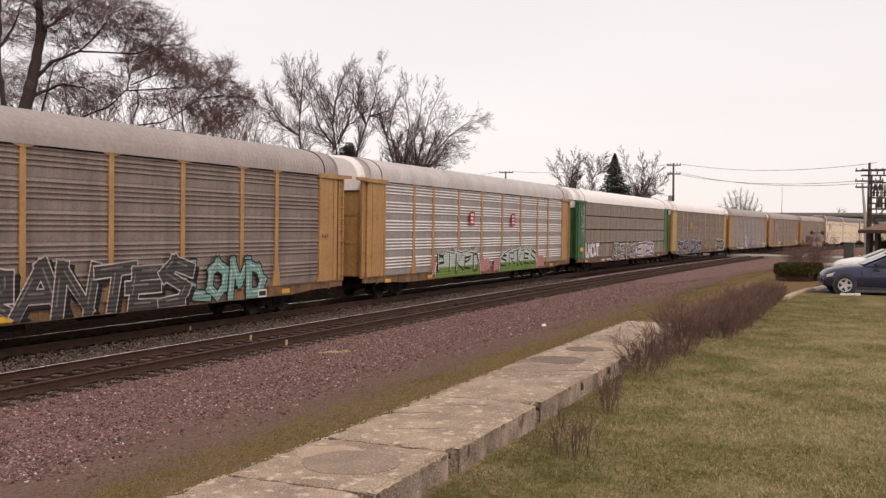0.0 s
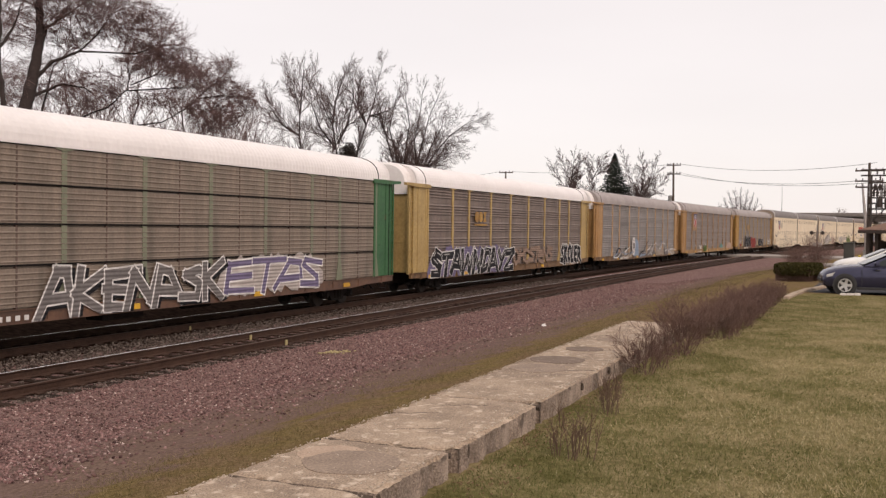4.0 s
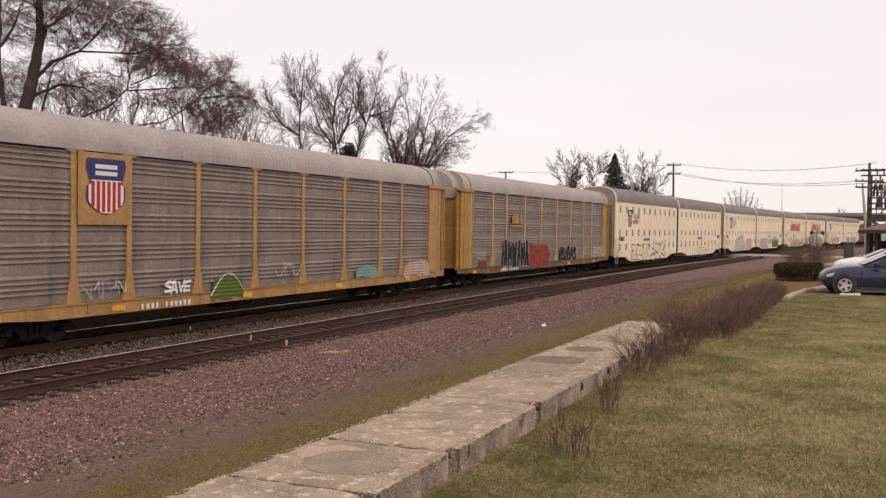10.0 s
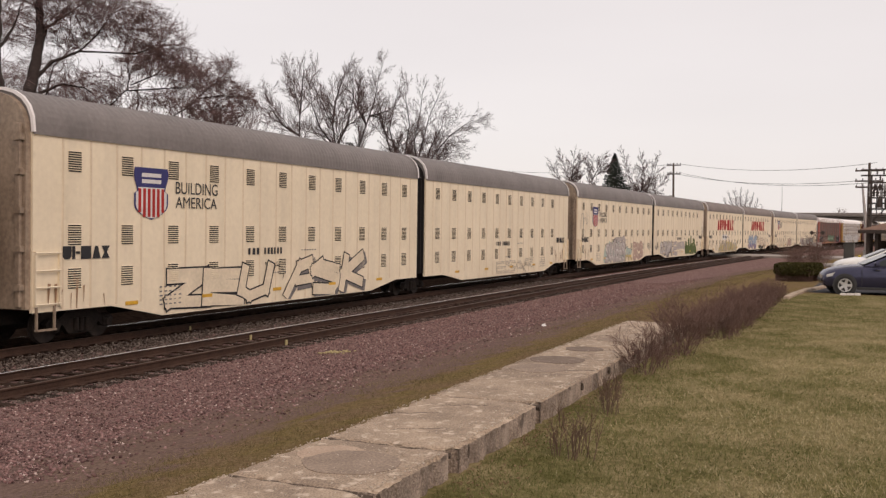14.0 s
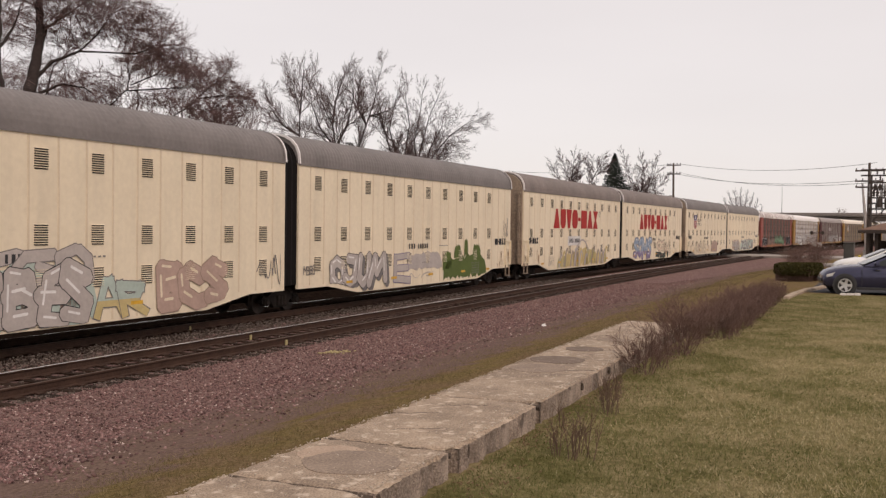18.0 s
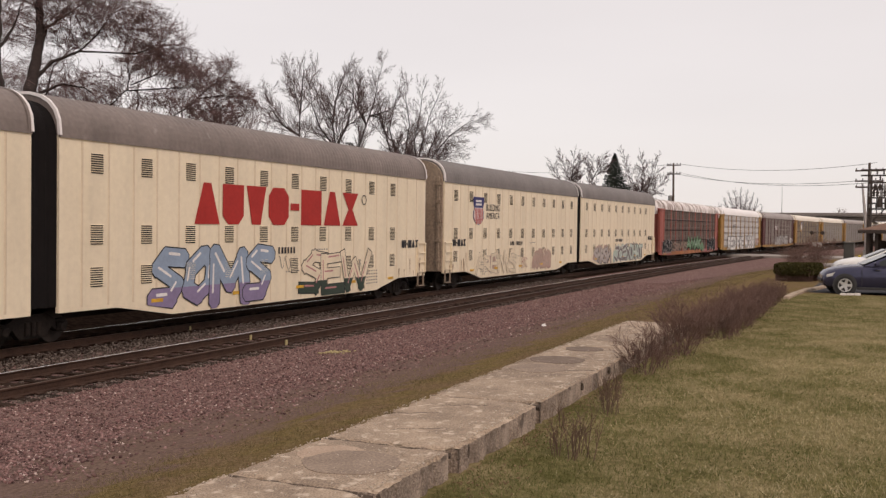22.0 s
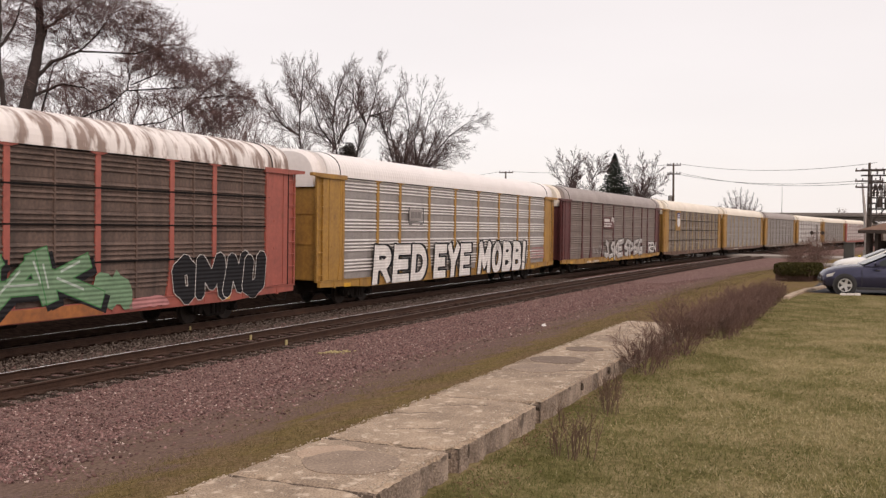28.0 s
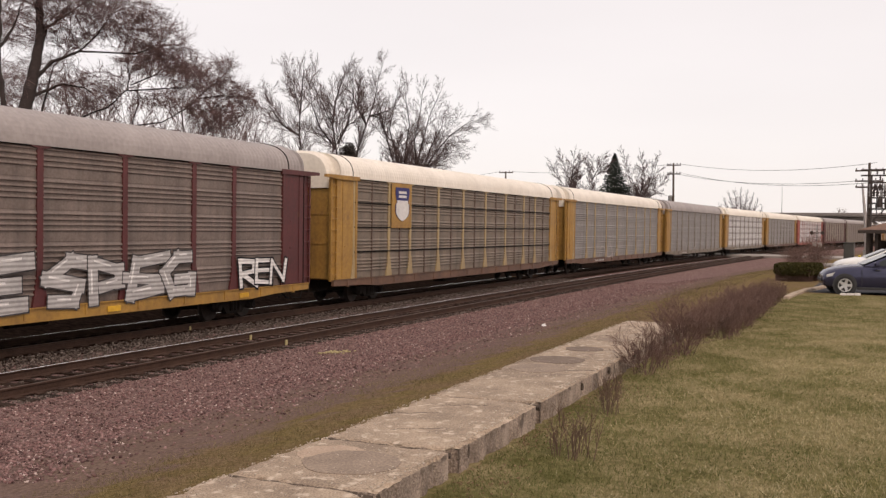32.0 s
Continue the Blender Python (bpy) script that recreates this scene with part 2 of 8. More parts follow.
    l.new(tex(22, 6), b.inputs["Height"])
    l.new(b.outputs["Normal"], bs.inputs["Normal"])
    return m


def make_ground():
    us = steps((-2600, -200, 400), (-200, -20, 30), (-20, -5, 2), (-5, 7, 0.6), (7, 24, 0.3), (24, 60, 1.5), (60, 200, 20), (200, 900, 100))
    ss = steps((-1500, -100, 200), (-100, -6, 10), (-6, 3, 1), (3, 60, 0.35), (60, 140, 2), (140, 400, 15), (400, 4000, 400))
    vs, dirt, strip, lawn, paved, soil_shade = [], [], [], [], [], []
    for s in ss:
        for u in us:
            x, y, _ = line(s, u)
            vs.append((x, y, ground_z(s, u)))
            dirt.append(max(smooth(9.3, 11.4, u), 1 - smooth(-7, -4, u)))
            strip.append(smooth(11.7, 14.2, u))
            front = smooth(15.2, 16.4, u) * (1 - smooth(36.2, 36.9, s))
            lawn.append(max(front, 1 - smooth(-30, -9, u), smooth(60, 75, u)))
            # Painted shade under and behind the train; dark grime between the near rails
            soil_shade.append(max(smooth(-30, -14, u) * (1 - smooth(1.4, 2.1, u)), 0.62 * (1 - smooth(0.75, 1.0, abs(u - NEAR_TRACK)))))
            paved.append(smooth(17.3, 17.6, u) * smooth(36.9, 37.2, s) * (1 - smooth(80, 84, s)) * (1 - smooth(50, 60, u)))
    w = len(us)
    fs = np.array([(i * w + j, i * w + j + 1, (i + 1) * w + j + 1, (i + 1) * w + j) for i in range(len(ss) - 1) for j in range(w - 1)])[:, ::-1]
    me = bulk("ground", np.array(vs), fs, ground_material(), smooth=True)
    for name, data in (("dirt", dirt), ("strip", strip), ("lawn", lawn), ("paved", paved), ("soil_shade", soil_shade)):
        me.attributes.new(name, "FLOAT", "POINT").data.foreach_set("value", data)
    return tagged(put("ground", me), "crushed stone, worn dirt strip and patchy winter lawn", "ground", kind="structure")


make_ground()

# ---- tracks ----
RAIL_STEEL = mat("rail_steel", (0.078, 0.045, 0.032), (0.04, 0.024, 0.018), rough=0.8, metal=0.0, grain=25, patch=3, bump=0.15, spec=0.15)
RAIL_HEAD = mat("polished_rail_head", (0.92, 0.9, 0.88), (0.8, 0.78, 0.76), rough=0.22, metal=1.0, grain=4, patch=0.5, bump=0)
TIE_WOOD = mat("creosoted_wood", (0.048, 0.031, 0.023), (0.02, 0.014, 0.011), rough=0.95, grain=18, patch=2, bump=0.5, vary=0.35, stretch=(6, 1, 6), spec=0.08)
RAIL_DULL = mat("dull_rail_head", (0.115, 0.07, 0.052), (0.068, 0.042, 0.032), rough=0.6, metal=0.4, grain=9, patch=1, bump=0.05)
RAIL_PROFILE = [(-0.07, -0.185), (0.07, -0.185), (0.07, -0.17), (0.015, -0.15), (0.011, -0.05), (0.036, -0.035), (0.036, -0.006), (0.026, 0.0), (-0.026, 0.0), (-0.036, -0.006), (-0.036, -0.035), (-0.011, -0.05), (-0.015, -0.15), (-0.07, -0.17)]


def rail_mesh(u, head):
    b, n = Build(), len(RAIL_PROFILE)
    ss = steps((-60, 330, 6), (330, 700, 40))
    for s in ss:
        for du, z in RAIL_PROFILE:
            x, y, _ = line(s, u + du)
            b.v.append((x, y, z))
    for i in range(len(ss) - 1):
        for k in range(n):
            j = (k + 1) % n
            b.f.append((i * n + k, i * n + j, (i + 1) * n + j, (i + 1) * n + k))
            b.m.append(1 if k in (6, 7, 8) else 0)
    return b.mesh("rail", RAIL_STEEL, head)


TIE = Build().bevel_box(-0.115, 0.115, -1.3, 1.3, -0.17, 0.0, 0.012).mesh("tie", TIE_WOOD)


def make_track(u, name, label, first):
    t = thing(name, label, "railway track", kind="structure")
    for side in (-1, 1):
        put("rail", rail_mesh(u + side * (GAUGE / 2 + 0.036), RAIL_HEAD if side < 0 else RAIL_DULL), t)
    rnd = random.Random(3)
    s, n = first, 0
    rest = Build()
    while s < 420:
        m = spot(s, u + rnd.uniform(-0.03, 0.03), -0.19 + rnd.uniform(-0.012, 0.004), rnd.uniform(-1, 1))
        if n < 290:
            put("tie", TIE, t, m)
        else:
            rest.box(-0.115, 0.115, -1.3, 1.3, -0.17, 0, m=m)
        n += 1
        s += 0.54
    tagged(put("tie_rows", rest.mesh("tie_rows", TIE_WOOD), t), kind="stuff")
    plates = Build()
    for i in range(170):
        for side in (-1, 1):
            plates.box(-0.1, 0.1, -0.18, 0.18, -0.19, -0.172, m=spot(first + 0.54 * i, u + side * (GAUGE / 2 + 0.036), 0))
    tagged(put("tie_plates", plates.mesh("tie_plates", RAIL_STEEL), t), kind="stuff")
    return t


make_track(0.0, "track", "main track of steel rails on dark wooden ties, under the train", 4)
make_track(NEAR_TRACK, "track", "empty second track with a worn shiny rail on dark ties", 8)

# ---- loose ballast ----
STONE = island_mat("ballast_stone", [(0.058, 0.032, 0.031), (0.219, 0.124, 0.12), (0.348, 0.204, 0.192), (0.413, 0.256, 0.238), (0.451, 0.3, 0.276), (0.078, 0.045, 0.043), (0.271, 0.156, 0.147), (0.374, 0.226, 0.212), (0.097, 0.055, 0.053), (0.297, 0.179, 0.167), (0.258, 0.183, 0.158), (0.168, 0.099, 0.093), (0.336, 0.204, 0.19), (0.207, 0.139, 0.122), (0.129, 0.079, 0.073), (0.309, 0.206, 0.189), (0.8, 0.645, 0.583)], 0.9)


def scatter_stones(name, spots, size, label, seed, material):
    """Small broken stones: eight-sided lumps, each turned and squeezed its own way."""
    g = np.random.default_rng(seed)
    n = len(spots)
    base = np.array([(1, 0, 0), (-1, 0, 0), (0, 1, 0), (0, -1, 0), (0, 0, 1), (0, 0, -1)], float)
    tri = np.array([(0, 2, 4), (2, 1, 4), (1, 3, 4), (3, 0, 4), (2, 0, 5), (1, 2, 5), (3, 1, 5), (0, 3, 5)])
    v = base[None] * g.uniform(0.6, 1.25, (n, 6, 1)) + g.uniform(-0.25, 0.25, (n, 6, 3))
    q = g.normal(size=(n, 4))
    q /= np.linalg.norm(q, axis=1)[:, None]
    w, x, y, z = q.T
    r = np.array([[1 - 2 * (y * y + z * z), 2 * (x * y - z * w), 2 * (x * z + y * w)], [2 * (x * y + z * w), 1 - 2 * (x * x + z * z), 2 * (y * z - x * w)], [2 * (x * z - y * w), 2 * (y * z + x * w), 1 - 2 * (x * x + y * y)]]).transpose(2, 0, 1)
    v = np.einsum("nij,nkj->nki", r, v) * (size * g.uniform(0.55, 1.35, (n, 1, 1))) * np.array((1, 1, 0.8))
    v += np.array(spots)[:, None]
    f = (tri[None] + 6 * np.arange(n)[:, None, None]).reshape(-1, 3)
    return tagged(put(name, bulk(name, v.reshape(-1, 3), f, material)), label, "gravel", kind="stuff")


def ballast_spots():
    rnd = random.Random(11)
    out = []
    while len(out) < 106000:
        s = 8 + 52 * rnd.random() ** 1.6
        u = rnd.uniform(1.0, 12.4)
        if u > 9.3 and rnd.random() < ((u - 9.3) / 2.9) ** 0.7 + 0.35 * noise.noise((u, s * 0.4, 1)):
            continue
        if u < 1.6 and rnd.random() < (1.6 - u) * 1.2 + 0.3 * noise.noise((u * 2, s * 0.7, 5)):
            continue
        if abs(u - NEAR_TRACK) < 0.72 and rnd.random() < 0.8:
            continue
        if abs(abs(u - NEAR_TRACK) - 0.75) < 0.07:
            continue
        x, y, _ = line(s, u)
        out.append((x, y, ground_z(s, u) + rnd.uniform(-0.01, 0.014) + 0.035 * (1 - smooth(2.0, 3.0, u))))
    return out


STONE_GREY = island_mat("grey_ballast_stone", [(0.06, 0.046, 0.039), (0.11, 0.086, 0.074), (0.15, 0.118, 0.101), (0.19, 0.152, 0.13), (0.34, 0.285, 0.25), (0.12, 0.094, 0.081), (0.045, 0.034, 0.029), (0.09, 0.07, 0.06)], 0.9)
SPOTS = ballast_spots()
WAY = [min(range(0, 70), key=lambda s: (line(s, 5.9)[1] - q[1]) ** 2) for q in SPOTS]
BETWEEN = [q[0] < line(s, 5.7)[0] for q, s in zip(SPOTS, WAY)]
scatter_stones("ballast", [q for q, b in zip(SPOTS, BETWEEN) if not b], 0.0235, "purplish-grey crushed stone ballast beside the rails", 5, STONE)
scatter_stones("ballast", [q for q, b in zip(SPOTS, BETWEEN) if b], 0.027, "dull grey crushed stone ballast between the tracks", 6, STONE_GREY)

# ---- old concrete platform edge ----
CONCRETE = mat("weathered_concrete", (0.445, 0.345, 0.25), (0.22, 0.165, 0.118), rough=0.92, grain=55, patch=2.2, bump=0.8, spots=0.75, spot_col=(0.62, 0.515, 0.405), vary=0.08, spot_at=0.56, fineness=0.55, lo=0.4, hi=0.6, spot_scale=8.0)
WALL_CONCRETE = mat("stained_concrete_side", (0.45, 0.36, 0.29), (0.16, 0.122, 0.095), rough=0.95, grain=50, patch=2.6, bump=1.0, streak=0.55, spots=0.8, spot_col=(0.085, 0.062, 0.048), spot_at=0.57, fineness=0.45, lo=0.4, hi=0.6, spot_scale=6.0)
SLAB_U0, SLAB_U1, SLAB_TOP = 14.77, 16.04, 1.13


def slab_mesh(length, seed):
    """A cast slab with a worn, chipped rim."""
    rnd = random.Random(seed)
    nx, ny = max(30, int(length * 26)), 18
    w = SLAB_U1 - SLAB_U0
    b = Build()
    top = {}
    for i in range(nx + 1):
        for j in range(ny + 1):
            x, y = length * i / nx, -w * j / ny
            rim = min(i, nx - i, j, ny - j)
            z = 0.002 * noise.noise((x * 1.5 + seed * 7, y * 1.5, seed)) + 0.002 * noise.noise((x * 6 + seed, y * 6, 2))
            chip = max(0.0, noise.noise((x * 5 + seed * 3, y * 5, 8)) + 0.5 * noise.noise((x * 15, y * 15, seed)))
            if rim == 0:
                z -= 0.008 + 0.012 * rnd.random() + 0.05 * chip
                x += (rnd.uniform(0, 0.012) + 0.06 * chip) * (1 if i == 0 else -1) if i in (0, nx) else 0
                y += (rnd.uniform(0, 0.012) + 0.07 * chip) * (-1 if j == 0 else 1) if j in (0, ny) else 0
            elif rim == 1:
                z -= 0.004 * rnd.random() + 0.018 * chip
            if j > ny - 3 and min(i, nx - i) < 3 and length > 2:
                x += 0.05 * (3 - min(i, nx - i)) * (j - ny + 3) / 3 * (1 if i < nx / 2 else -1) * rnd.uniform(0.7, 1.2)
            top[i, j] = len(b.v)
            b.v.append((x, y, z))
    for i in range(nx):
        for j in range(ny):
            b.f.append((top[i, j], top[i + 1, j], top[i + 1, j + 1], top[i, j + 1]))
            b.m.append(0)
    ring = [top[i, 0] for i in range(nx + 1)] + [top[nx, j] for j in range(1, ny + 1)] + [top[i, ny] for i in range(nx - 1, -1, -1)] + [top[0, j] for j in range(ny - 1, 0, -1)]
    prev = ring
    for depth in (0.1, 0.22, 0.5):
        cur = []
        for k in ring:
            x, y, z = b.v[k]
            cur.append(len(b.v))
            b.v.append((x + rnd.uniform(-0.005, 0.005), y + rnd.uniform(-0.008, 0.006), -depth))
        for k in range(len(ring)):
            b.f.append((prev[k], prev[(k + 1) % len(ring)], cur[(k + 1) % len(ring)], cur[k]))
            b.m.append(1)
        prev = cur
    return b.mesh("concrete_slab", CONCRETE, WALL_CONCRETE)


JOINTS = [3.4, 6.9, 8.37, 10.86, 16.1, 18.45, 20.95]
PATCH_CONCRETE = mat("grey_patch_concrete", (0.36, 0.275, 0.205), (0.17, 0.128, 0.097), rough=0.95, grain=40, patch=3, bump=0.5, fineness=0.6)
PATCH_PALE = mat("tan_patch_concrete", (0.5, 0.38, 0.28), (0.33, 0.24, 0.175), rough=0.95, grain=40, patch=3, bump=0.5, fineness=0.6)
PATCH_DARK = mat("dark_patch_concrete", (0.22, 0.16, 0.12), (0.12, 0.088, 0.067), rough=0.95, grain=40, patch=3, bump=0.5, fineness=0.6)
CRACK = mat("dirt_filled_crack", (0.09, 0.065, 0.048), (0.05, 0.036, 0.027), rough=0.95, grain=20, patch=4, bump=0.2)


def make_platform():
    t = thing("platform_edge", "old weathered concrete platform edge, cracked into slabs", "platform", kind="structure")
    for i, (a, b) in enumerate(zip(JOINTS, JOINTS[1:])):
        put("concrete_slab", slab_mesh(b - a - 0.055, i), t, spot(a, SLAB_U0 + 0.012 * (i % 3), SLAB_TOP - 0.001 * (i % 2)))
    rnd = random.Random(4)
    for s, u, r, m in ((7.62, 15.48, 0.4, PATCH_CONCRETE), (7.8, 15.2, 0.3, PATCH_PALE), (14.32, 15.24, 0.4, PATCH_DARK), (13.38, 15.26, 0.4, PATCH_CONCRETE), (15.74, 15.27, 0.3, PATCH_DARK), (17.2, 15.4, 0.3, PATCH_CONCRETE)):
        b = Build()
        n = 26
        b.v = [(r * math.cos(2 * math.pi * k / n) * rnd.uniform(0.93, 1.05), r * math.sin(2 * math.pi * k / n) * rnd.uniform(0.93, 1.05), 0.0) for k in range(n)]
        b.v += [(x, y, -0.03) for x, y, _ in b.v]
        b.f = [tuple(range(n))] + [(k, (k + 1) % n, n + (k + 1) % n, n + k) for k in range(n)]
        b.m = [0] * len(b.f)
        put("round_patch", b.mesh("round_patch", m), t, spot(s, u, SLAB_TOP + (0.0045 if m is not PATCH_PALE else 0.002)))
    for s, u0, u1 in ((10.25, 15.15, 15.6), (8.9, 15.2, 15.6), (13.3, 15.6, 16.0), (9.6, 14.8, 15.3)):
        pts = [line(s + 0.05 * noise.noise((k * 0.45, s, 0)) + 0.03 * noise.noise((k * 1.7, s, 3)) + 0.012 * k, u0 + (u1 - u0) * k / 19) for k in range(20)]
        put("crack", Build().tube([(x, y, SLAB_TOP - 0.0005) for x, y, _ in pts], 0.003, 4).mesh("crack", CRACK), t)
    for a in JOINTS[1:-1]:
        pts = [line(a - 0.027 + 0.004 * math.sin(k * 2.3), SLAB_U0 + (SLAB_U1 - SLAB_U0) * k / 9) for k in range(10)]
        put("joint", Build().tube([(x, y, SLAB_TOP - 0.045) for x, y, _ in pts], 0.026, 4).mesh("joint", CRACK), t)

    rc = random.Random(14)
    for k in range(9):
        s = 5.4 + 1.75 * k + rc.uniform(-0.3, 0.3)
        b = Build()
        w, h = rc.uniform(0.02, 0.045), rc.uniform(0.06, 0.2)
        n = 9
        b.v = [(w * math.cos(6.283 * i / n) * rc.uniform(0.5, 1.2), 0.0, h / 2 * math.sin(6.283 * i / n) * rc.uniform(0.6, 1.1)) for i in range(n)]
        b.v += [(x, 0.03, z) for x, _, z in b.v]
        b.f = [tuple(range(n))] + [(i, (i + 1) % n, n + (i + 1) % n, n + i) for i in range(n)]
        b.m = [0] * len(b.f)
        put("crack", b.mesh("crack", CRACK), t, spot(s, SLAB_U1 + 0.018, SLAB_TOP - h / 2 - rc.uniform(0.01, 0.05)))


make_platform()

# grit on the slabs, litter along their foot
GRIT = island_mat("pale_concrete_grit", [(0.75, 0.65, 0.54), (0.62, 0.52, 0.41), (0.5, 0.41, 0.32), (0.8, 0.72, 0.62)], 0.9)
LITTER = island_mat("dead_leaf_litter", [(0.22, 0.14, 0.085), (0.3, 0.2, 0.12), (0.38, 0.26, 0.16), (0.17, 0.11, 0.07)], 0.9)
rl = random.Random(31)
grit, litter = [], []
for _ in range(3200):
    s = 5 + 15 * rl.random() ** 1.2
    e = rl.random() ** 3 * 0.6
    u = SLAB_U0 + 0.03 + e if rl.random() < 0.4 else SLAB_U1 - 0.03 - e
    if min(abs(s - j) for j in JOINTS) > 0.05:
        x, y, _h = line(s, u)
        grit.append((x, y, SLAB_TOP + 0.002))
for _ in range(2400):
    s = 6.5 + 15 * rl.random()
    u = SLAB_U1 + 0.05 + abs(rl.gauss(0, 0.3))
    if noise.noise((s * 0.8, u * 1.2, 3)) > rl.uniform(-0.4, 0.3):
        x, y, _h = line(s, u)
        litter.append((x, y, ground_z(s, u) + rl.uniform(0.005, 0.03)))
scatter_stones("grit", grit, 0.0085, "pale loose grit along the slab edges", 9, GRIT)
scatter_stones("leaf_litter", litter, 0.011, "brown dead leaves at the foot of the concrete", 10, LITTER)
scrap = Build()
scrap.v = [(-0.09, -0.05, 0.0), (0.0, -0.06, 0.03), (0.09, -0.04, 0.01), (-0.08, 0.05, 0.02), (0.01, 0.06, 0.05), (0.1, 0.05, 0.0), (0.0, 0.0, 0.07)]
scrap.f = [(0, 1, 6), (1, 2, 6), (2, 5, 6), (5, 4, 6), (4, 3, 6), (3, 0, 6)]
scrap.m = [0] * 6
tagged(put("paper_scrap", scrap.mesh("paper_scrap", mat("white_paper", (0.8, 0.78, 0.76), (0.7, 0.68, 0.66), grain=20, patch=5, bump=0)), None, spot(26.0, 11.43, ground_z(26.0, 11.43) + 0.005)), "crumpled white paper scrap on the dirt strip", "litter")

# painted marks left by track workers
TAG_YELLOW = mat("faded_yellow_marking", (0.46, 0.39, 0.19), (0.3, 0.25, 0.12), rough=0.8, grain=20, patch=4, bump=0)
for s, u, w in ((24.5, 0.87, 0.06), (23.5, 3.72, 0.08), (23.0, 5.2, 0.09)):
    tagged(put("survey_tag", Build().bevel_box(-w / 2, w / 2, -0.02, 0.02, -0.08, 0.06, 0.008).mesh("survey_tag", TAG_YELLOW), None, spot(s, u, -0.12)), "small yellow tag standing at the track side", "marker", "yellow markers at the track")
rn = random.Random(8)
mark = Build()
for k in range(40):
    q = rn.random()
    mark.bevel_box(-0.03, 0.03, -0.025, 0.025, -0.01, 0.02, 0.008, m=spot(22.2 + 0.7 * q + rn.gauss(0, 0.22), 6.75 + 0.55 * q + rn.gauss(0, 0.06), ground_z(22.5, 7.0) + 0.02, rn.uniform(0, 90)))
tagged(put("marked_stones", mark.mesh("marked_stones", TAG_YELLOW)), "ballast stones sprayed with a yellow mark", "gravel", kind="stuff")
# ---- the train: paints and metals ----
GALV = dict(rough=0.55, metal=0.25, grain=14, patch=1.1, bump=0.08, streak=0.6, spots=0.25, spot_col=(0.12, 0.075, 0.05))
PANEL_GREY = mat("dusty_galvanised_steel", (0.31, 0.253, 0.22), (0.18, 0.145, 0.126), **GALV)
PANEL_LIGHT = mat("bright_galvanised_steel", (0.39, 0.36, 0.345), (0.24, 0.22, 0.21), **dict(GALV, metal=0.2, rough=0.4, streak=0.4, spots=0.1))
# Lighter copy of the panel steel: paints in the sky light ribs catch
RIB_LIT = mat("sky_lit_rib_steel", (0.78, 0.75, 0.73), (0.58, 0.55, 0.535), **dict(GALV, metal=0.2, rough=0.35, streak=0.25, spots=0.15))
PANEL_COOL = mat("cool_grey_steel", (0.33, 0.305, 0.29), (0.21, 0.19, 0.178), **GALV)
PANEL_DARK = mat("dark_dusty_steel", (0.27, 0.213, 0.182), (0.15, 0.115, 0.098), **GALV)
PANEL_TAN = mat("tan_weathered_steel", (0.31, 0.25, 0.195), (0.19, 0.152, 0.12), **GALV)
PANEL_DUST = mat("brown_dusty_steel", (0.27, 0.215, 0.165), (0.155, 0.122, 0.094), **GALV)
PANEL_BROWN = mat("rust_stained_steel", (0.19, 0.13, 0.105), (0.075, 0.052, 0.043), rough=0.7, metal=0.1, grain=10, patch=0.9, bump=0.1, streak=0.7)
PAINT = dict(rough=0.55, grain=9, patch=0.8, bump=0.05, streak=0.3, spots=0.35, spot_col=(0.14, 0.07, 0.035))
YELLOW = mat("faded_yellow_paint", (0.47, 0.275, 0.1), (0.3, 0.165, 0.06), **dict(PAINT, streak=0.45))
YELLOW_DEEP = mat("golden_yellow_paint", (0.45, 0.255, 0.05), (0.27, 0.145, 0.035), **dict(PAINT, streak=0.5))
MUSTARD = mat("mustard_yellow_paint", (0.5, 0.36, 0.14), (0.33, 0.225, 0.085), **PAINT)
PEACH = mat("sun_bleached_yellow_paint", (0.52, 0.345, 0.19), (0.36, 0.225, 0.115), **PAINT)
POST_TAN = mat("faded_tan_yellow_paint", (0.44, 0.33, 0.17), (0.29, 0.215, 0.115), **PAINT)
SALMON = mat("faded_red_paint", (0.42, 0.115, 0.085), (0.26, 0.075, 0.058), **PAINT)
MAROON = mat("maroon_paint", (0.115, 0.024, 0.024), (0.065, 0.016, 0.016), **PAINT)
GREEN = mat("green_paint", (0.045, 0.16, 0.055), (0.025, 0.09, 0.035), **PAINT)
GREEN_FADED = mat("faded_green_paint", (0.24, 0.25, 0.17), (0.15, 0.165, 0.11), **PAINT)
RUST = mat("rusty_brown_steel", (0.19, 0.1, 0.06), (0.09, 0.05, 0.035), **PAINT)
ROOF_GREY = mat("grey_roof_steel", (0.4, 0.355, 0.338), (0.29, 0.255, 0.242), rough=0.6, metal=0.15, grain=8, patch=0.7, bump=0.05, streak=0.12)
ROOF_PALE = mat("pale_grey_roof_steel", (0.56, 0.53, 0.52), (0.42, 0.395, 0.385), rough=0.6, metal=0.15, grain=8, patch=0.7, bump=0.05, streak=0.3)
ROOF_WHITE = mat("white_roof_steel", (0.85, 0.82, 0.81), (0.76, 0.73, 0.72), rough=0.5, grain=8, patch=0.5, bump=0.04, streak=0.06)
ROOF_CREAM = mat("cream_roof_steel", (0.84, 0.78, 0.69), (0.7, 0.64, 0.55), rough=0.6, grain=8, patch=0.5, bump=0.04, streak=0.15)
ROOF_PATCHY = mat("flaking_white_roof", (0.82, 0.78, 0.76), (0.3, 0.23, 0.2), rough=0.7, grain=3, patch=2.0, bump=0.05, streak=0.4, stretch=(1.2, 0.35, 0.35), lo=0.45, hi=0.53)
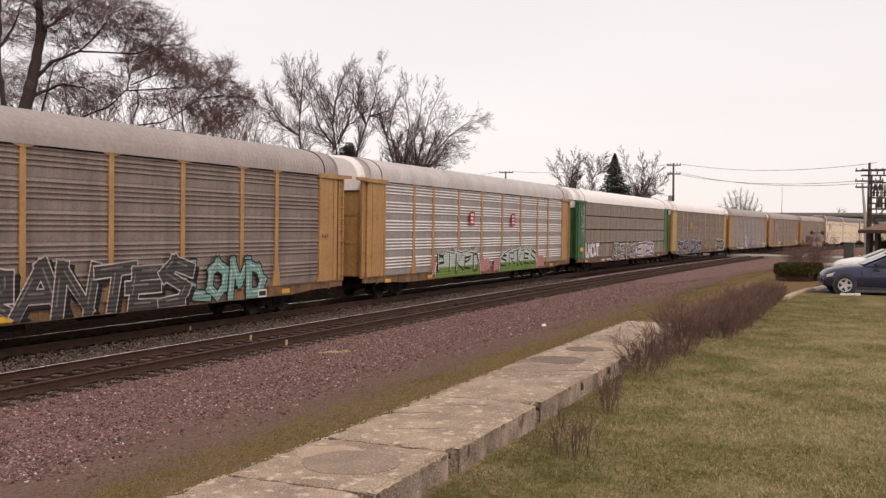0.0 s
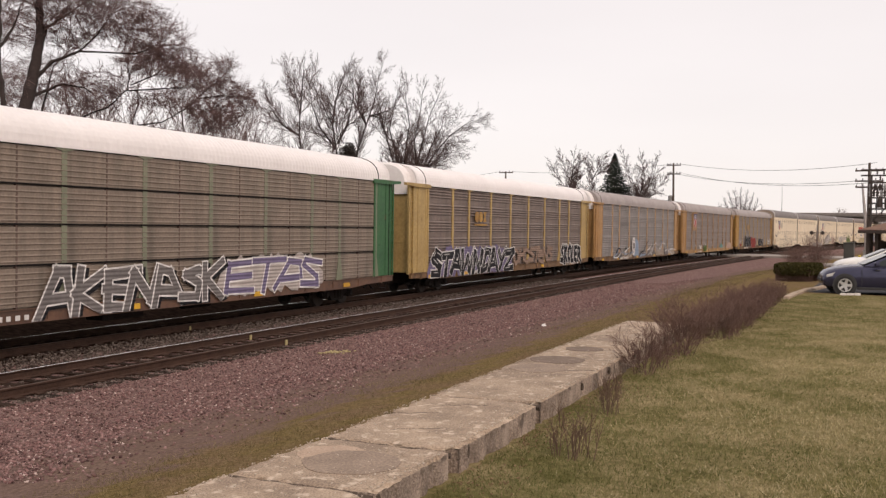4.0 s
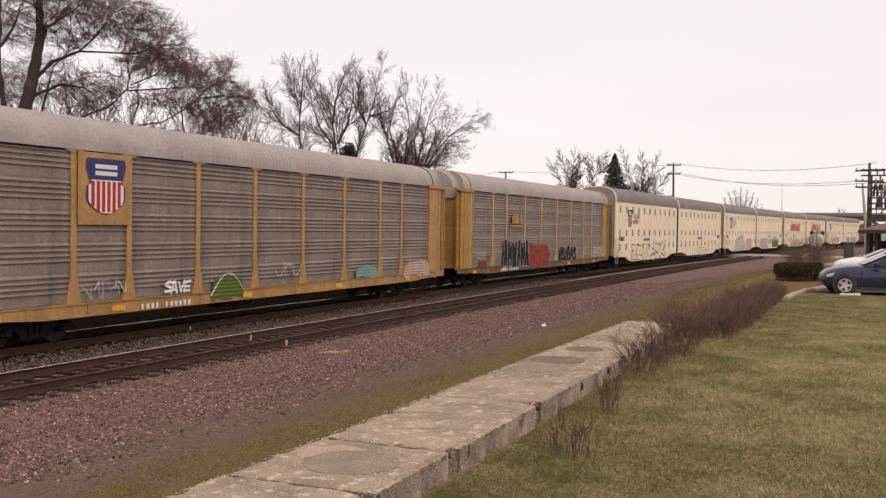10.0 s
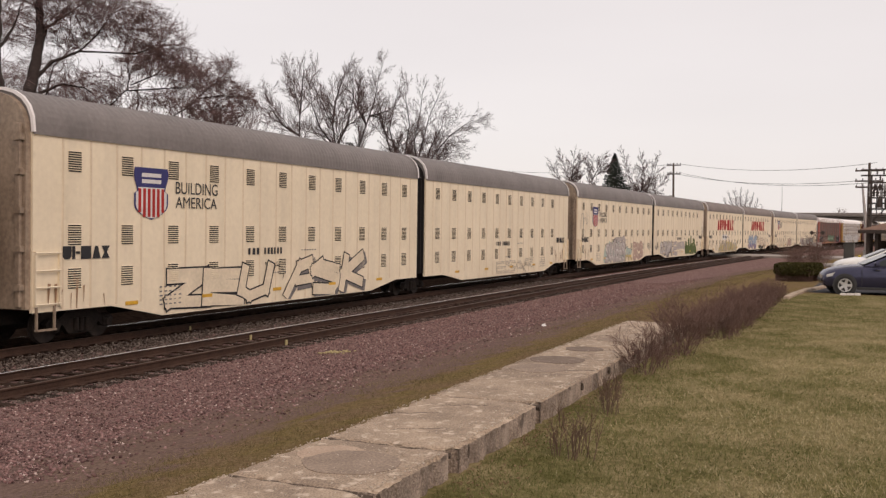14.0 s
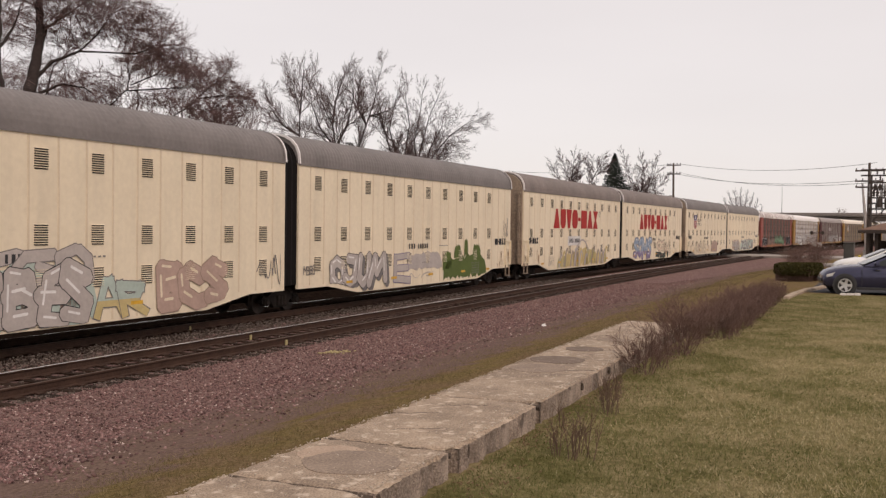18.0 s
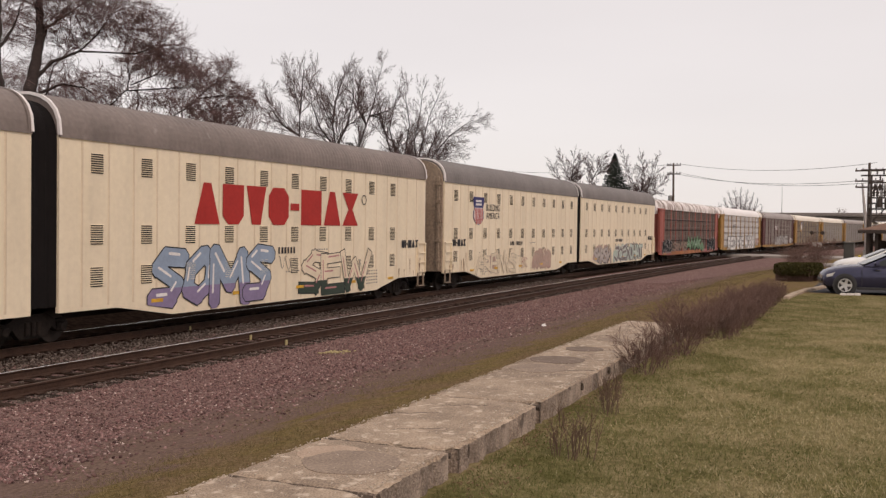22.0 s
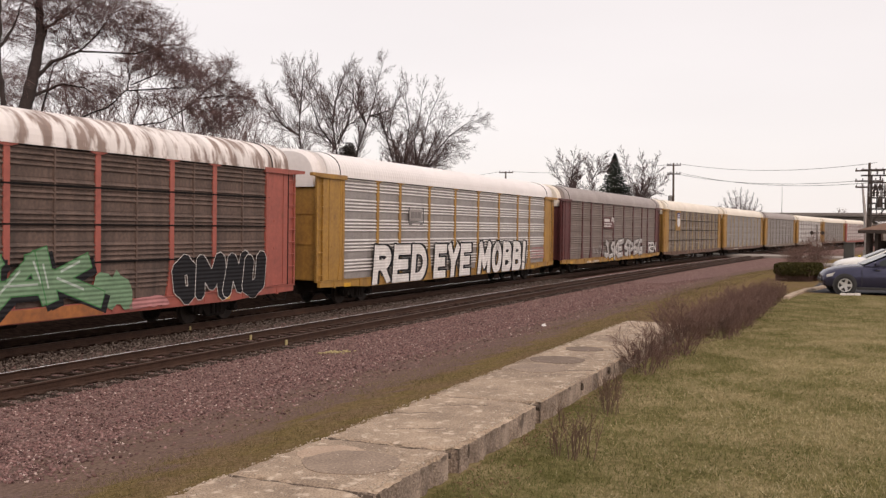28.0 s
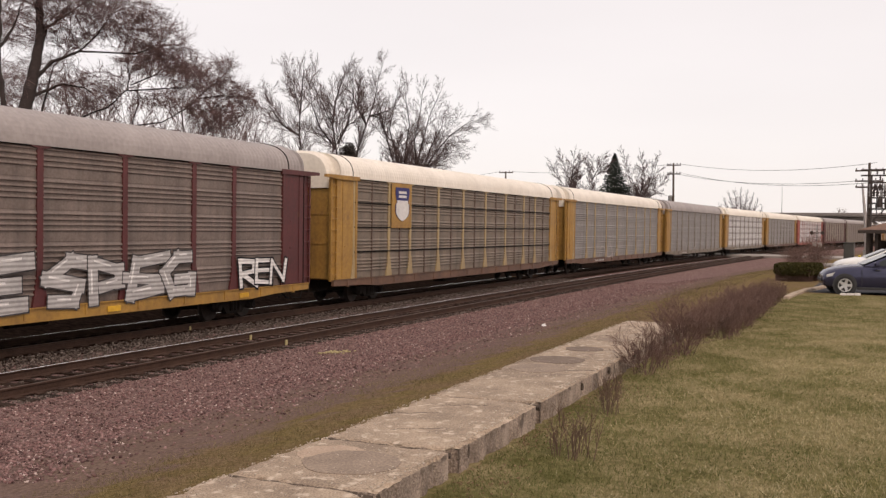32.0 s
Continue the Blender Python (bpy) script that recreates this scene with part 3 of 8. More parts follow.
ROOF_DARK = mat("dark_grey_roof", (0.215, 0.195, 0.188), (0.155, 0.14, 0.135), rough=0.7, grain=8, patch=0.6, bump=0.05, streak=0.2)
ROOF_BROWN = mat("brownish_grey_roof", (0.235, 0.196, 0.178), (0.16, 0.132, 0.12), rough=0.7, grain=8, patch=0.6, bump=0.05, streak=0.25, spots=0.35, spot_col=(0.42, 0.39, 0.37), spot_at=0.64)
CREAM = mat("cream_paint", (0.85, 0.745, 0.56), (0.74, 0.64, 0.475), rough=0.5, grain=7, patch=0.35, bump=0.03, streak=0.16, spots=0.1, spot_col=(0.4, 0.31, 0.2))
CREAM_SEAM = mat("grimy_cream_seam", (0.76, 0.635, 0.46), (0.62, 0.51, 0.36), rough=0.6, grain=7, patch=0.6, bump=0.03, streak=0.4)
YELLOW_SILL = mat("grimy_yellow_sill", (0.27, 0.15, 0.062), (0.1, 0.06, 0.033), rough=0.7, grain=9, patch=1.2, bump=0.08, streak=0.6, spots=0.6, spot_col=(0.07, 0.042, 0.028), spot_at=0.52)
GASKET = mat("black_rubber", (0.01, 0.008, 0.008), (0.006, 0.005, 0.005), rough=0.8, grain=10, patch=2, bump=0.1, spec=0.15)
GEAR = mat("grimy_black_steel", (0.032, 0.025, 0.021), (0.014, 0.011, 0.01), rough=0.85, grain=14, patch=3, bump=0.3, spec=0.15)
WHEEL = mat("brown_wheel_steel", (0.06, 0.043, 0.034), (0.028, 0.021, 0.018), rough=0.7, metal=0.4, grain=9, patch=3, bump=0.1)
SLOT = mat("dark_vent_opening", (0.035, 0.027, 0.02), (0.02, 0.016, 0.013), rough=0.8, grain=6, patch=2, bump=0)
INK = mat("black_spray_paint", (0.022, 0.022, 0.025), (0.012, 0.012, 0.014), rough=0.6, grain=6, patch=1, bump=0)


def paint(name, c):
    return mat(name, c, tuple(k * 0.78 for k in c), rough=0.65, grain=9, patch=1.6, bump=0, spec=0.2)


WHITE = paint("white_spray_paint", (0.74, 0.72, 0.7))
RED = paint("red_sign_paint", (0.43, 0.035, 0.03))
BLUE = paint("navy_sign_paint", (0.05, 0.05, 0.17))
SMOKE = paint("grey_spray_paint", (0.23, 0.215, 0.21))

# ---- shared pieces of the car carriers (local x along the car, near side at -y) ----
HALF, EAVE, SILL = 1.52, 4.84, 0.655
POSTS = [-12.0, -9.12, -7.17, -4.3, -1.435, 1.435, 4.3, 7.17, 9.12, 12.0]


def rib_profile():
    """Height and depth of a pressed side sheet: five sheets, each with a flat band and four ribs."""
    out = []
    sheet = (4.8 - 1.0) / 5
    for k in range(5):
        z0 = 1.0 + k * sheet
        out += [(z0, 0.004), (z0 + 0.012, 0.004), (z0 + 0.016, 0.016)]
        for r in range(4):
            c = z0 + 0.3 + r * 0.128
            out += [(c - 0.034, 0.014), (c - 0.026, 0.05), (c - 0.01, 0.058), (c + 0.012, 0.044), (c + 0.04, 0.014)]
    return out + [(4.8, 0.012)]


RIBS = rib_profile()


def side_panel(width):
    b, n = Build(), len(RIBS)
    for x in (-width / 2, width / 2):
        b.v += [(x, -d, z) for z, d in RIBS]
    for i in range(n - 1):
        b.f.append((i, i + 1, n + i + 1, n + i))
        # Rib faces take slot 1, where their highlight is put into the colour
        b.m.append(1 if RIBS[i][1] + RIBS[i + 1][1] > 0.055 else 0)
    k = len(b.v)
    b.v += [(x, 0.03, z) for x in (-width / 2, width / 2) for z in (1.0, 4.8)]
    b.f += [(k, k + 1, k + 3, k + 2)]
    b.m.append(0)
    return b


def flat_panel(width):
    """A nearly plain sheet side with faint ribs, three open horizontal seams and a mid-bay batten."""
    prof = []
    for k in range(4):
        z0 = 1.0 + k * 0.95
        prof += [(z0, 0.0), (z0 + 0.03, 0.0), (z0 + 0.034, 0.055)]
        for r in range(6):
            c = z0 + 0.13 + r * 0.135
            prof += [(c - 0.03, 0.055), (c, 0.07), (c + 0.03, 0.055)]
        prof += [(z0 + 0.93, 0.055), (z0 + 0.935, 0.0)]
    prof.append((4.8, 0.0))
    b, n = Build(), len(prof)
    for x in (-width / 2, width / 2):
        b.v += [(x, -d, z) for z, d in prof]
    for i in range(n - 1):
        b.f.append((i, i + 1, n + i + 1, n + i))
        b.m.append(0)
    return b


def side_post():
    b = Build()
    b.bevel_box(-0.095, 0.095, -0.056, 0.0, 1.0, 4.8, 0.012)
    b.prism([(-0.3, 4.76), (-0.3, 4.86), (0.3, 4.86), (0.3, 4.77), (0.1, 4.72), (-0.1, 4.72)], "y", -0.075, 0.0)
    b.prism([(-0.24, 0.99), (-0.095, 1.75), (0.095, 1.75), (0.24, 0.99)], "y", -0.066, 0.0)
    for z in (1.7, 2.35, 2.62, 3.35, 3.6, 4.2):
        b.box(-0.105, 0.105, -0.05, 0.0, z, z + 0.05)
    return b


def arch(n=20, half=1.56, eave=4.84, top=5.745):
    """Roof cross-section, from the near eave over to the far one."""
    pts = []
    for i in range(n + 1):
        w = math.pi * i / n
        c = math.cos(w)
        y = -half * math.copysign(abs(c) ** 0.72, c)
        z = eave + (top - eave) * (math.sin(w) ** 0.8)
        pts.append((y, z))
    return pts


def roof_mesh(length, half, eave, top, ribs, mi_end=0, end_in=0.0):
    """An arched roof of cross-corrugated sheets, with thickness and a rolled lip at the eave."""
    b = Build()
    n = 22
    count = max(2, round(length / ribs) * 2)
    xs = [-length / 2 + length * i / count for i in range(count + 1)]
    for i, x in enumerate(xs):
        lift = 0.016 * (i % 2)
        for y, z in arch(n, half + lift * 0.5, eave, top + lift):
            b.v.append((x, y, z))
    w = n + 1
    for i in range(count):
        for k in range(n):
            b.f.append((i * w + k, i * w + k + 1, (i + 1) * w + k + 1, (i + 1) * w + k))
            b.m.append(0)
    for x in (-length / 2, length / 2):
        k = len(b.v)
        b.v += [(x, y, z) for y, z in arch(n, half, eave, top)]
        b.f.append(tuple(range(k, k + w)))
        b.m.append(mi_end)
        for q in range(2):
            k = len(b.v)
            o = 0.03
            xx = x + math.copysign(0.06, x) * 1
            b.v += [(x, y, z) for y, z in arch(n, half + o, eave, top + o)] + [(x - math.copysign(0.12, x), y, z) for y, z in arch(n, half + o, eave, top + o)]
            for j in range(n):
                b.f.append((k + j, k + j + 1, k + w + j + 1, k + w + j))
                b.m.append(mi_end)
            break
    for side in (-1, 1):
        b.box(-length / 2, length / 2, side * half - 0.03, side * half + 0.03, eave - 0.05, eave + 0.03)
    return b


def roof_seam():
    """A raised dark seam across the roof."""
    b = Build()
    w = 21
    for x in (-0.02, 0.02):
        b.v += [(x, y, z) for y, z in arch(20, 1.58, EAVE, 5.775)] + [(x, y, z) for y, z in arch(20, 1.53, EAVE, 5.72)]
    for j in range(20):
        b.f += [(j, j + 1, 2 * w + j + 1, 2 * w + j), (j, j + 1, w + j + 1, w + j), (2 * w + j, 2 * w + j + 1, 3 * w + j + 1, 3 * w + j)]
        b.m += [0] * 3
    return b


def end_door():
    """The folding end doors: two tall leaves with a seam, hinges and a curved cap."""
    b = Build()
    for y0, y1 in ((-1.34, -0.01), (0.01, 1.34)):
        b.bevel_box(0.0, 0.14, y0, y1, 1.0, 4.38, 0.04)
        b.box(0.14, 0.165, y0 + 0.05, y1 - 0.05, 2.3, 2.36)
        b.box(0.14, 0.165, y0 + 0.05, y1 - 0.05, 3.4, 3.46)
    for z in (1.3, 2.1, 2.9, 3.7, 4.2):
        for y in (-1.34, 1.34):
            b.box(0.02, 0.19, y - 0.05, y + 0.05, z, z + 0.12)
    return b


def end_cap():
    """The rounded end of the roof over the doors."""
    b = Build()
    prof = [(y * 0.9, max(4.38, z)) for y, z in arch(12, 1.5, 4.6, 5.78)]
    prof = [(prof[0][0], 4.38)] + prof + [(prof[-1][0], 4.38)]
    k = len(prof)
    for x, sc in ((-0.5, 1.0), (0.1, 1.0), (0.22, 0.93)):
        b.v += [(x, y * sc, 4.38 + (z - 4.38) * sc) for y, z in prof]
    for i in range(2):
        for j in range(k - 1):
            b.f.append((i * k + j, i * k + j + 1, (i + 1) * k + j + 1, (i + 1) * k + j))
            b.m.append(0)
    b.f.append(tuple(range(2 * k, 3 * k)))
    b.m.append(0)
    return b


def ladder():
    b = Build()
    for x in (0.0, 0.42):
        b.bevel_box(x - 0.03, x + 0.03, -0.04, 0.02, 0.95, 4.78, 0.01)
    for k in range(9):
        b.tube([(0.0, -0.05, 1.2 + k * 0.41), (0.42, -0.05, 1.2 + k * 0.41)], 0.018, 6)
    b.box(-0.06, 0.48, -0.1, 0.02, 4.76, 4.86)
    b.bevel_box(0.0, 0.42, 0.03, 0.09, 0.95, 4.78, 0.01)
    return b


def end_sheet():
    b = Build()
    b.bevel_box(-0.72, 0.62, -0.04, 0.03, 1.0, 4.8, 0.012)
    b.bevel_box(-0.84, -0.7, -0.09, 0.03, 1.0, 4.8, 0.015)
    b.prism([(-0.95, 4.7), (-0.95, 4.86), (1.45, 4.86), (1.45, 4.76), (0.6, 4.7)], "y", -0.12, 0.02)
    b.box(0.2, 0.24, -0.06, 0.0, 1.05, 4.7)
    b.box(-0.35, 0.05, -0.055, 0.0, 3.1, 3.16)
    b.box(-0.35, 0.05, -0.055, 0.0, 2.2, 2.26)
    return b


def side_sill(length=27.0, z0=SILL, z1=1.0):
    b = Build()
    b.prism([(-length / 2, z1), (length / 2, z1), (length / 2, z0 + 0.12), (length / 2 - 2.2, z0 + 0.08), (length / 2 - 3.4, z0), (-length / 2 + 3.4, z0), (-length / 2 + 2.2, z0 + 0.08), (-length / 2, z0 + 0.12)], "y", -0.05, 0.06)
    for k in range(14):
        x = -length / 2 + 1.0 + k * (length - 2) / 13
        b.box(x - 0.04, x + 0.04, -0.075, 0.0, z0 + 0.06, z1 - 0.02)
    b.box(-length / 2, length / 2, -0.085, 0.0, z1 - 0.03, z1)
    return b


def wheel_mesh(r=0.42):
    b = Build()
    b.lathe([(0.09, -0.09), (0.12, -0.03), (r * 0.7, 0.0), (r * 0.82, -0.03), (r - 0.01, -0.035)], "y", sides=18)
    b.lathe([(r - 0.012, -0.036), (r, -0.03), (r + 0.004, 0.06), (r + 0.028, 0.075), (r + 0.024, 0.1), (r * 0.86, 0.1), (r * 0.7, 0.03), (0.12, 0.06), (0.09, 0.1)], "y", sides=18, mi=0)
    return b.mesh("wheel", WHEEL, smooth=False)


WHEEL_MESH = wheel_mesh()
AXLE_MESH = Build().tube([(0, -0.98, 0), (0, 0.98, 0)], 0.075, 10).mesh("axle", GEAR)


def frame_mesh():
    """A cast truck side: bowed top and bottom members, bearing boxes and a nest of springs."""
    b = Build()
    top = [(-1.15, 0.5), (-1.05, 0.62), (-0.75, 0.6), (-0.45, 0.78), (0.45, 0.78), (0.75, 0.6), (1.05, 0.62), (1.15, 0.5), (1.1, 0.36), (0.72, 0.36), (0.62, 0.46), (0.4, 0.2), (-0.4, 0.2), (-0.62, 0.46), (-0.72, 0.36), (-1.1, 0.36)]
    b.prism(top, "y", -0.08, 0.08)
    for x in (-0.89, 0.89):
        b.bevel_box(x - 0.14, x + 0.14, -0.15, 0.1, 0.3, 0.56, 0.03)
        b.lathe([(0.1, -0.2), (0.12, -0.16), (0.12, -0.1)], "y", (x, 0, 0.42), 12)
    for x in (-0.18, 0.0, 0.18):
        b.tube([(x, -0.1, 0.28), (x, -0.1, 0.6)], 0.075, 8)
    return b.mesh("side_frame", GEAR)


FRAME_MESH = frame_mesh()
BOLSTER_MESH = Build().bevel_box(-0.22, 0.22, -0.95, 0.95, 0.45, 0.72, 0.04).mesh("bolster", GEAR)


def add_truck(car, x):
    t = put("truck", BOLSTER_MESH, car, Matrix.Translation((x, 0, 0)))
    for y, turn in ((-0.98, 0), (0.98, 180)):
        put("side_frame", FRAME_MESH, t, pose(0, y, 0, 0, 0, turn))
    for dx in (-0.89, 0.89):
        put("axle", AXLE_MESH, t, Matrix.Translation((dx, 0, 0.42)))
        put("wheel", WHEEL_MESH, t, pose(dx, -0.735, 0.42))
        put("wheel", WHEEL_MESH, t, pose(dx, 0.735, 0.42, 0, 0, 180))


def coupler_mesh(reach):
    b = Build()
    b.bevel_box(-0.9, reach - 0.2, -0.1, 0.1, 0.76, 0.94, 0.02)
    b.prism([(reach - 0.25, -0.14), (reach - 0.02, -0.17), (reach + 0.06, -0.05), (reach - 0.06, 0.02), (reach + 0.02, 0.14), (reach - 0.25, 0.14)], "z", 0.7, 1.0)
    b.bevel_box(-0.2, 0.02, -0.4, 0.4, 0.68, 1.05, 0.03)
    return b.mesh("coupler", GEAR)


def hose_mesh(reach):
    pts = [(0.1, -0.35, 0.85), (0.25, -0.36, 0.62), (reach * 0.7, -0.34, 0.4), (reach, -0.3, 0.36)]
    b = Build().tube(pts, 0.028, 6)
    return b.mesh("brake_hose", GASKET)


COUPLER, HOSE = coupler_mesh(0.86), hose_mesh(0.86)
DECK = Build().bevel_box(-13.3, 13.3, -1.46, 1.46, 0.98, 1.08, 0.02).box(-13.2, 13.2, -0.3, 0.3, 0.5, 0.98)
for _x in (-6.0, -3.0, 0.0, 3.0, 6.0):
    DECK.box(_x - 0.1, _x + 0.1, -1.42, 1.42, 0.75, 0.98)
DECK.bevel_box(-2.4, -0.8, -1.0, -0.4, 0.42, 0.9, 0.03).tube([(1.2, -0.7, 0.65), (2.4, -0.7, 0.65)], 0.2, 10)
DECK_MESH = DECK.mesh("underframe", GEAR)
CACHE = {}


def shared(key, build, *mats, smooth_=False):
    if key not in CACHE:
        CACHE[key] = build().mesh(key[0], *mats, smooth=smooth_)
    return CACHE[key]


def auto_rack(label, panel, trim, roof, cap, sill=None, post=None, flat=False, seams=False, posts=POSTS, group="railway cars of the train"):
    """A covered car carrier: side sheets between posts, end sheets, folding end doors, ladders, arched roof, trucks."""
    car = thing("auto_rack_car", label, "railway car", group=group)
    sill, post = sill or (YELLOW_SILL if trim in (YELLOW, YELLOW_DEEP, MUSTARD) else trim), post or trim
    for side in (-1, 1):
        turn = Matrix.Identity(4) if side == -1 else Matrix.Rotation(math.pi, 4, "Z")
        for a, b in zip(posts, posts[1:]):
            wd = round(b - a, 2)
            me = shared(("side_panel", wd, panel.name, flat), lambda: (flat_panel if flat else side_panel)(wd), panel, RIB_LIT if panel is PANEL_LIGHT else panel)
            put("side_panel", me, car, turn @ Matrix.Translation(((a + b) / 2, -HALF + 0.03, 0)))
        if seams:
            for z in (2.0, 2.95, 3.88):
                put("seam_strip", shared(("seam_strip", 1), lambda: Build().box(-12.0, 12.0, -0.075, 0.0, -0.022, 0.022), GASKET), car, turn @ Matrix.Translation((0, -HALF + 0.035, z)))
            for a, b in zip(posts, posts[1:]):
                put("batten", shared(("batten", 1), lambda: Build().prism([(-0.04, 0.0), (-0.025, -0.062), (0.025, -0.062), (0.04, 0.0)], "z", 1.0, 4.76), PANEL_BROWN), car, turn @ Matrix.Translation(((a + b) / 2, -HALF + 0.03, 0)))
        for p in posts:
            put("post", shared(("post", post.name), side_post, post), car, turn @ Matrix.Translation((p, -HALF + 0.02, 0)))
        put("side_sill", shared(("side_sill", sill.name), side_sill, sill), car, turn @ Matrix.Translation((0, -HALF, 0)))
        for e in (-1, 1):
            flip = Matrix.Diagonal((-1, 1, 1, 1)) if e == -1 else Matrix.Identity(4)
            key = ("end_sheet", trim.name, e)
            if key not in CACHE:
                s = end_sheet()
                s.v = [(e * x, y, z) for x, y, z in s.v]
                CACHE[key] = s.mesh("end_sheet", trim)
            put("end_sheet", CACHE[key], car, turn @ Matrix.Translation((e * 12.65, -HALF + 0.02, 0)))
            put("ladder", shared(("ladder", trim.name), ladder, trim), car, turn @ Matrix.Translation((13.2 if e > 0 else -13.62, -HALF + 0.03, 0)))
    put("roof", shared(("roof", roof.name), lambda: roof_mesh(26.2, 1.56, EAVE, 5.745, 0.2), roof), car)
    for e in (0, 180):
        m = pose(0, 0, 0, 0, 0, e)
        put("end_door", shared(("end_door", trim.name), end_door, trim), car, m @ Matrix.Translation((13.28, 0, 0)))
        put("roof_end", shared(("roof_end", cap.name), end_cap, cap), car, m @ Matrix.Translation((13.3, 0, 0)))
        put("coupler", COUPLER, car, m @ Matrix.Translation((13.4, 0, 0)))
        put("brake_hose", HOSE, car, m @ Matrix.Translation((13.4, 0, 0)))
    for x in (-12.15, 12.15):
        put("roof_seam", shared(("roof_seam", 1), roof_seam, GEAR), car, Matrix.Translation((x, 0, 0)))
    for y in (-1.575, 1.575):
        # Thin black strip put in for the shade of the gap below the eave
        put("eave_channel", shared(("eave_channel", 1), lambda: Build().box(-13.0, 13.0, -0.012, 0.012, 4.765, 4.788), GASKET), car, Matrix.Translation((0, y * 0.985, 0)))
        for e in (-1, 1):
            put("cut_lever", shared(("cut_lever", 1), lambda: Build().tube([(-0.7, 0, 0.78), (-0.5, -0.1, 0.52), (0.0, -0.1, 0.48), (0.25, 0.0, 0.7)], 0.02, 6), GEAR), car, pose(e * 13.3, y * 0.8, 0, 0, 0, 0 if e > 0 else 180))
    for side in (-1, 1):
        put("gasket", shared(("gasket", 1), lambda: Build().box(0.0, 0.05, -0.05, 0.02, 0.98, 4.7), GASKET), car, pose(13.14, side * (HALF - 0.02), 0) if side < 0 else pose(-13.14, side * (HALF - 0.02), 0, 0, 0, 180))
    put("underframe", DECK_MESH, car)
    add_truck(car, -9.85)
    add_truck(car, 9.85)
    return car


# ---- the two-unit cream cars: local x from the joint of the pair outwards is -x for the first unit ----
BIG_EAVE, BIG_TOP = 5.1, 6.18
UNIT = 21.05        # body length of one unit


def vent_mesh():
    """A louvred opening: nine dark slots under small hoods."""
    b = Build()
    rnd = random.Random(2)
    for k in range(9):
        z = -0.23 + k * 0.0575
        b.box(-0.215 + rnd.uniform(0, 0.012), 0.215 - rnd.uniform(0, 0.012), -0.012, 0.02, z - 0.02, z + 0.019, 1)
        b.prism([(-0.034, z + 0.012), (-0.006, z + 0.03), (-0.0, z + 0.016)], "x", -0.215, 0.215, 0)
    return b.mesh("vent", CREAM, SLOT)


VENT_MESH = vent_mesh()


def big_body():
    """The body's outline seen from the side, low between the trucks and raised over them, with shallow upright panel seams."""
    h = UNIT / 2
    b = Build()
    outline = [(-h, 0.86), (-h + 2.6, 0.86), (-h + 4.6, 0.46), (h - 4.2, 0.46), (h - 2.0, 0.8), (h, 0.8), (h, BIG_EAVE), (-h, BIG_EAVE)]
    for y0, y1 in ((-HALF, -HALF + 0.1), (HALF - 0.1, HALF)):
        b.prism(outline, "y", y0, y1)
    b.box(-h, h, -HALF - 0.02, -HALF, BIG_EAVE - 0.06, BIG_EAVE + 0.02)
    b.box(-h, h, HALF, HALF + 0.02, BIG_EAVE - 0.06, BIG_EAVE + 0.02)
    return b


def arch_rim():
    """The pale rim round the end of the roof."""
    b = Build()
    n = 12
    o = arch(n, 1.585, BIG_EAVE, BIG_TOP + 0.03)
    i_ = arch(n, 1.5, BIG_EAVE, BIG_TOP - 0.04)
    w = n + 1
    for x in (-0.035, 0.035):
        b.v += [(x, y, z) for y, z in o] + [(x, y, z) for y, z in i_]
    for j in range(n):
        b.f += [(j, j + 1, 2 * w + j + 1, 2 * w + j), (w + j, w + j + 1, 3 * w + j + 1, 3 * w + j), (j, j + 1, w + j + 1, w + j), (2 * w + j, 2 * w + j + 1, 3 * w + j + 1, 3 * w + j)]
        b.m += [0] * 4
    return b


def big_end():
    """The outer end: two tall door leaves with hinge posts under the arch."""
    b = Build()
    prof = [(y * 0.97, z) for y, z in arch(12, 1.5, 4.95, 6.08)]
    b.prism([(-1.46, 0.95)] + prof + [(1.46, 0.95)], "x", -0.1, 0.1)
    for y in (-1.3, -0.45, 0.45, 1.3):
        b.bevel_box(0.1, 0.2, y - 0.07, y + 0.07, 1.0, 5.3, 0.02)
    for z in (1.4, 2.3, 3.2, 4.1, 4.9):
        b.box(0.1, 0.23, -1.42, -1.2, z, z + 0.14)
        b.box(0.1, 0.23, 1.2, 1.42, z, z + 0.14)
    return b


def bellows():
    """The dark pleated passage between the two units."""
    b = Build()
    n = 7
    for i in range(n):
        sc = 0.97 if i % 2 else 0.93
        b.v += [(-0.52 + 1.04 * i / (n - 1), y * sc, z) for y, z in [(-1.5, 0.95)] + arch(20, 1.5, 4.9, 6.0) + [(1.5, 0.95)]]
    w = 23
    for i in range(n - 1):
        for j in range(w - 1):
            b.f.append((i * w + j, i * w + j + 1, (i + 1) * w + j + 1, (i + 1) * w + j))
            b.m.append(0)
    return b


END_TAN = mat("dirty_tan_door_paint", (0.42, 0.33, 0.245), (0.2, 0.15, 0.11), **PAINT)
BIG_UNDER = Build().box(-UNIT / 2, UNIT / 2, -1.4, 1.4, 0.9, 1.0).box(-UNIT / 2, UNIT / 2, -0.3, 0.3, 0.5, 0.9)
BIG_UNDER_MESH = BIG_UNDER.mesh("underframe", GEAR)


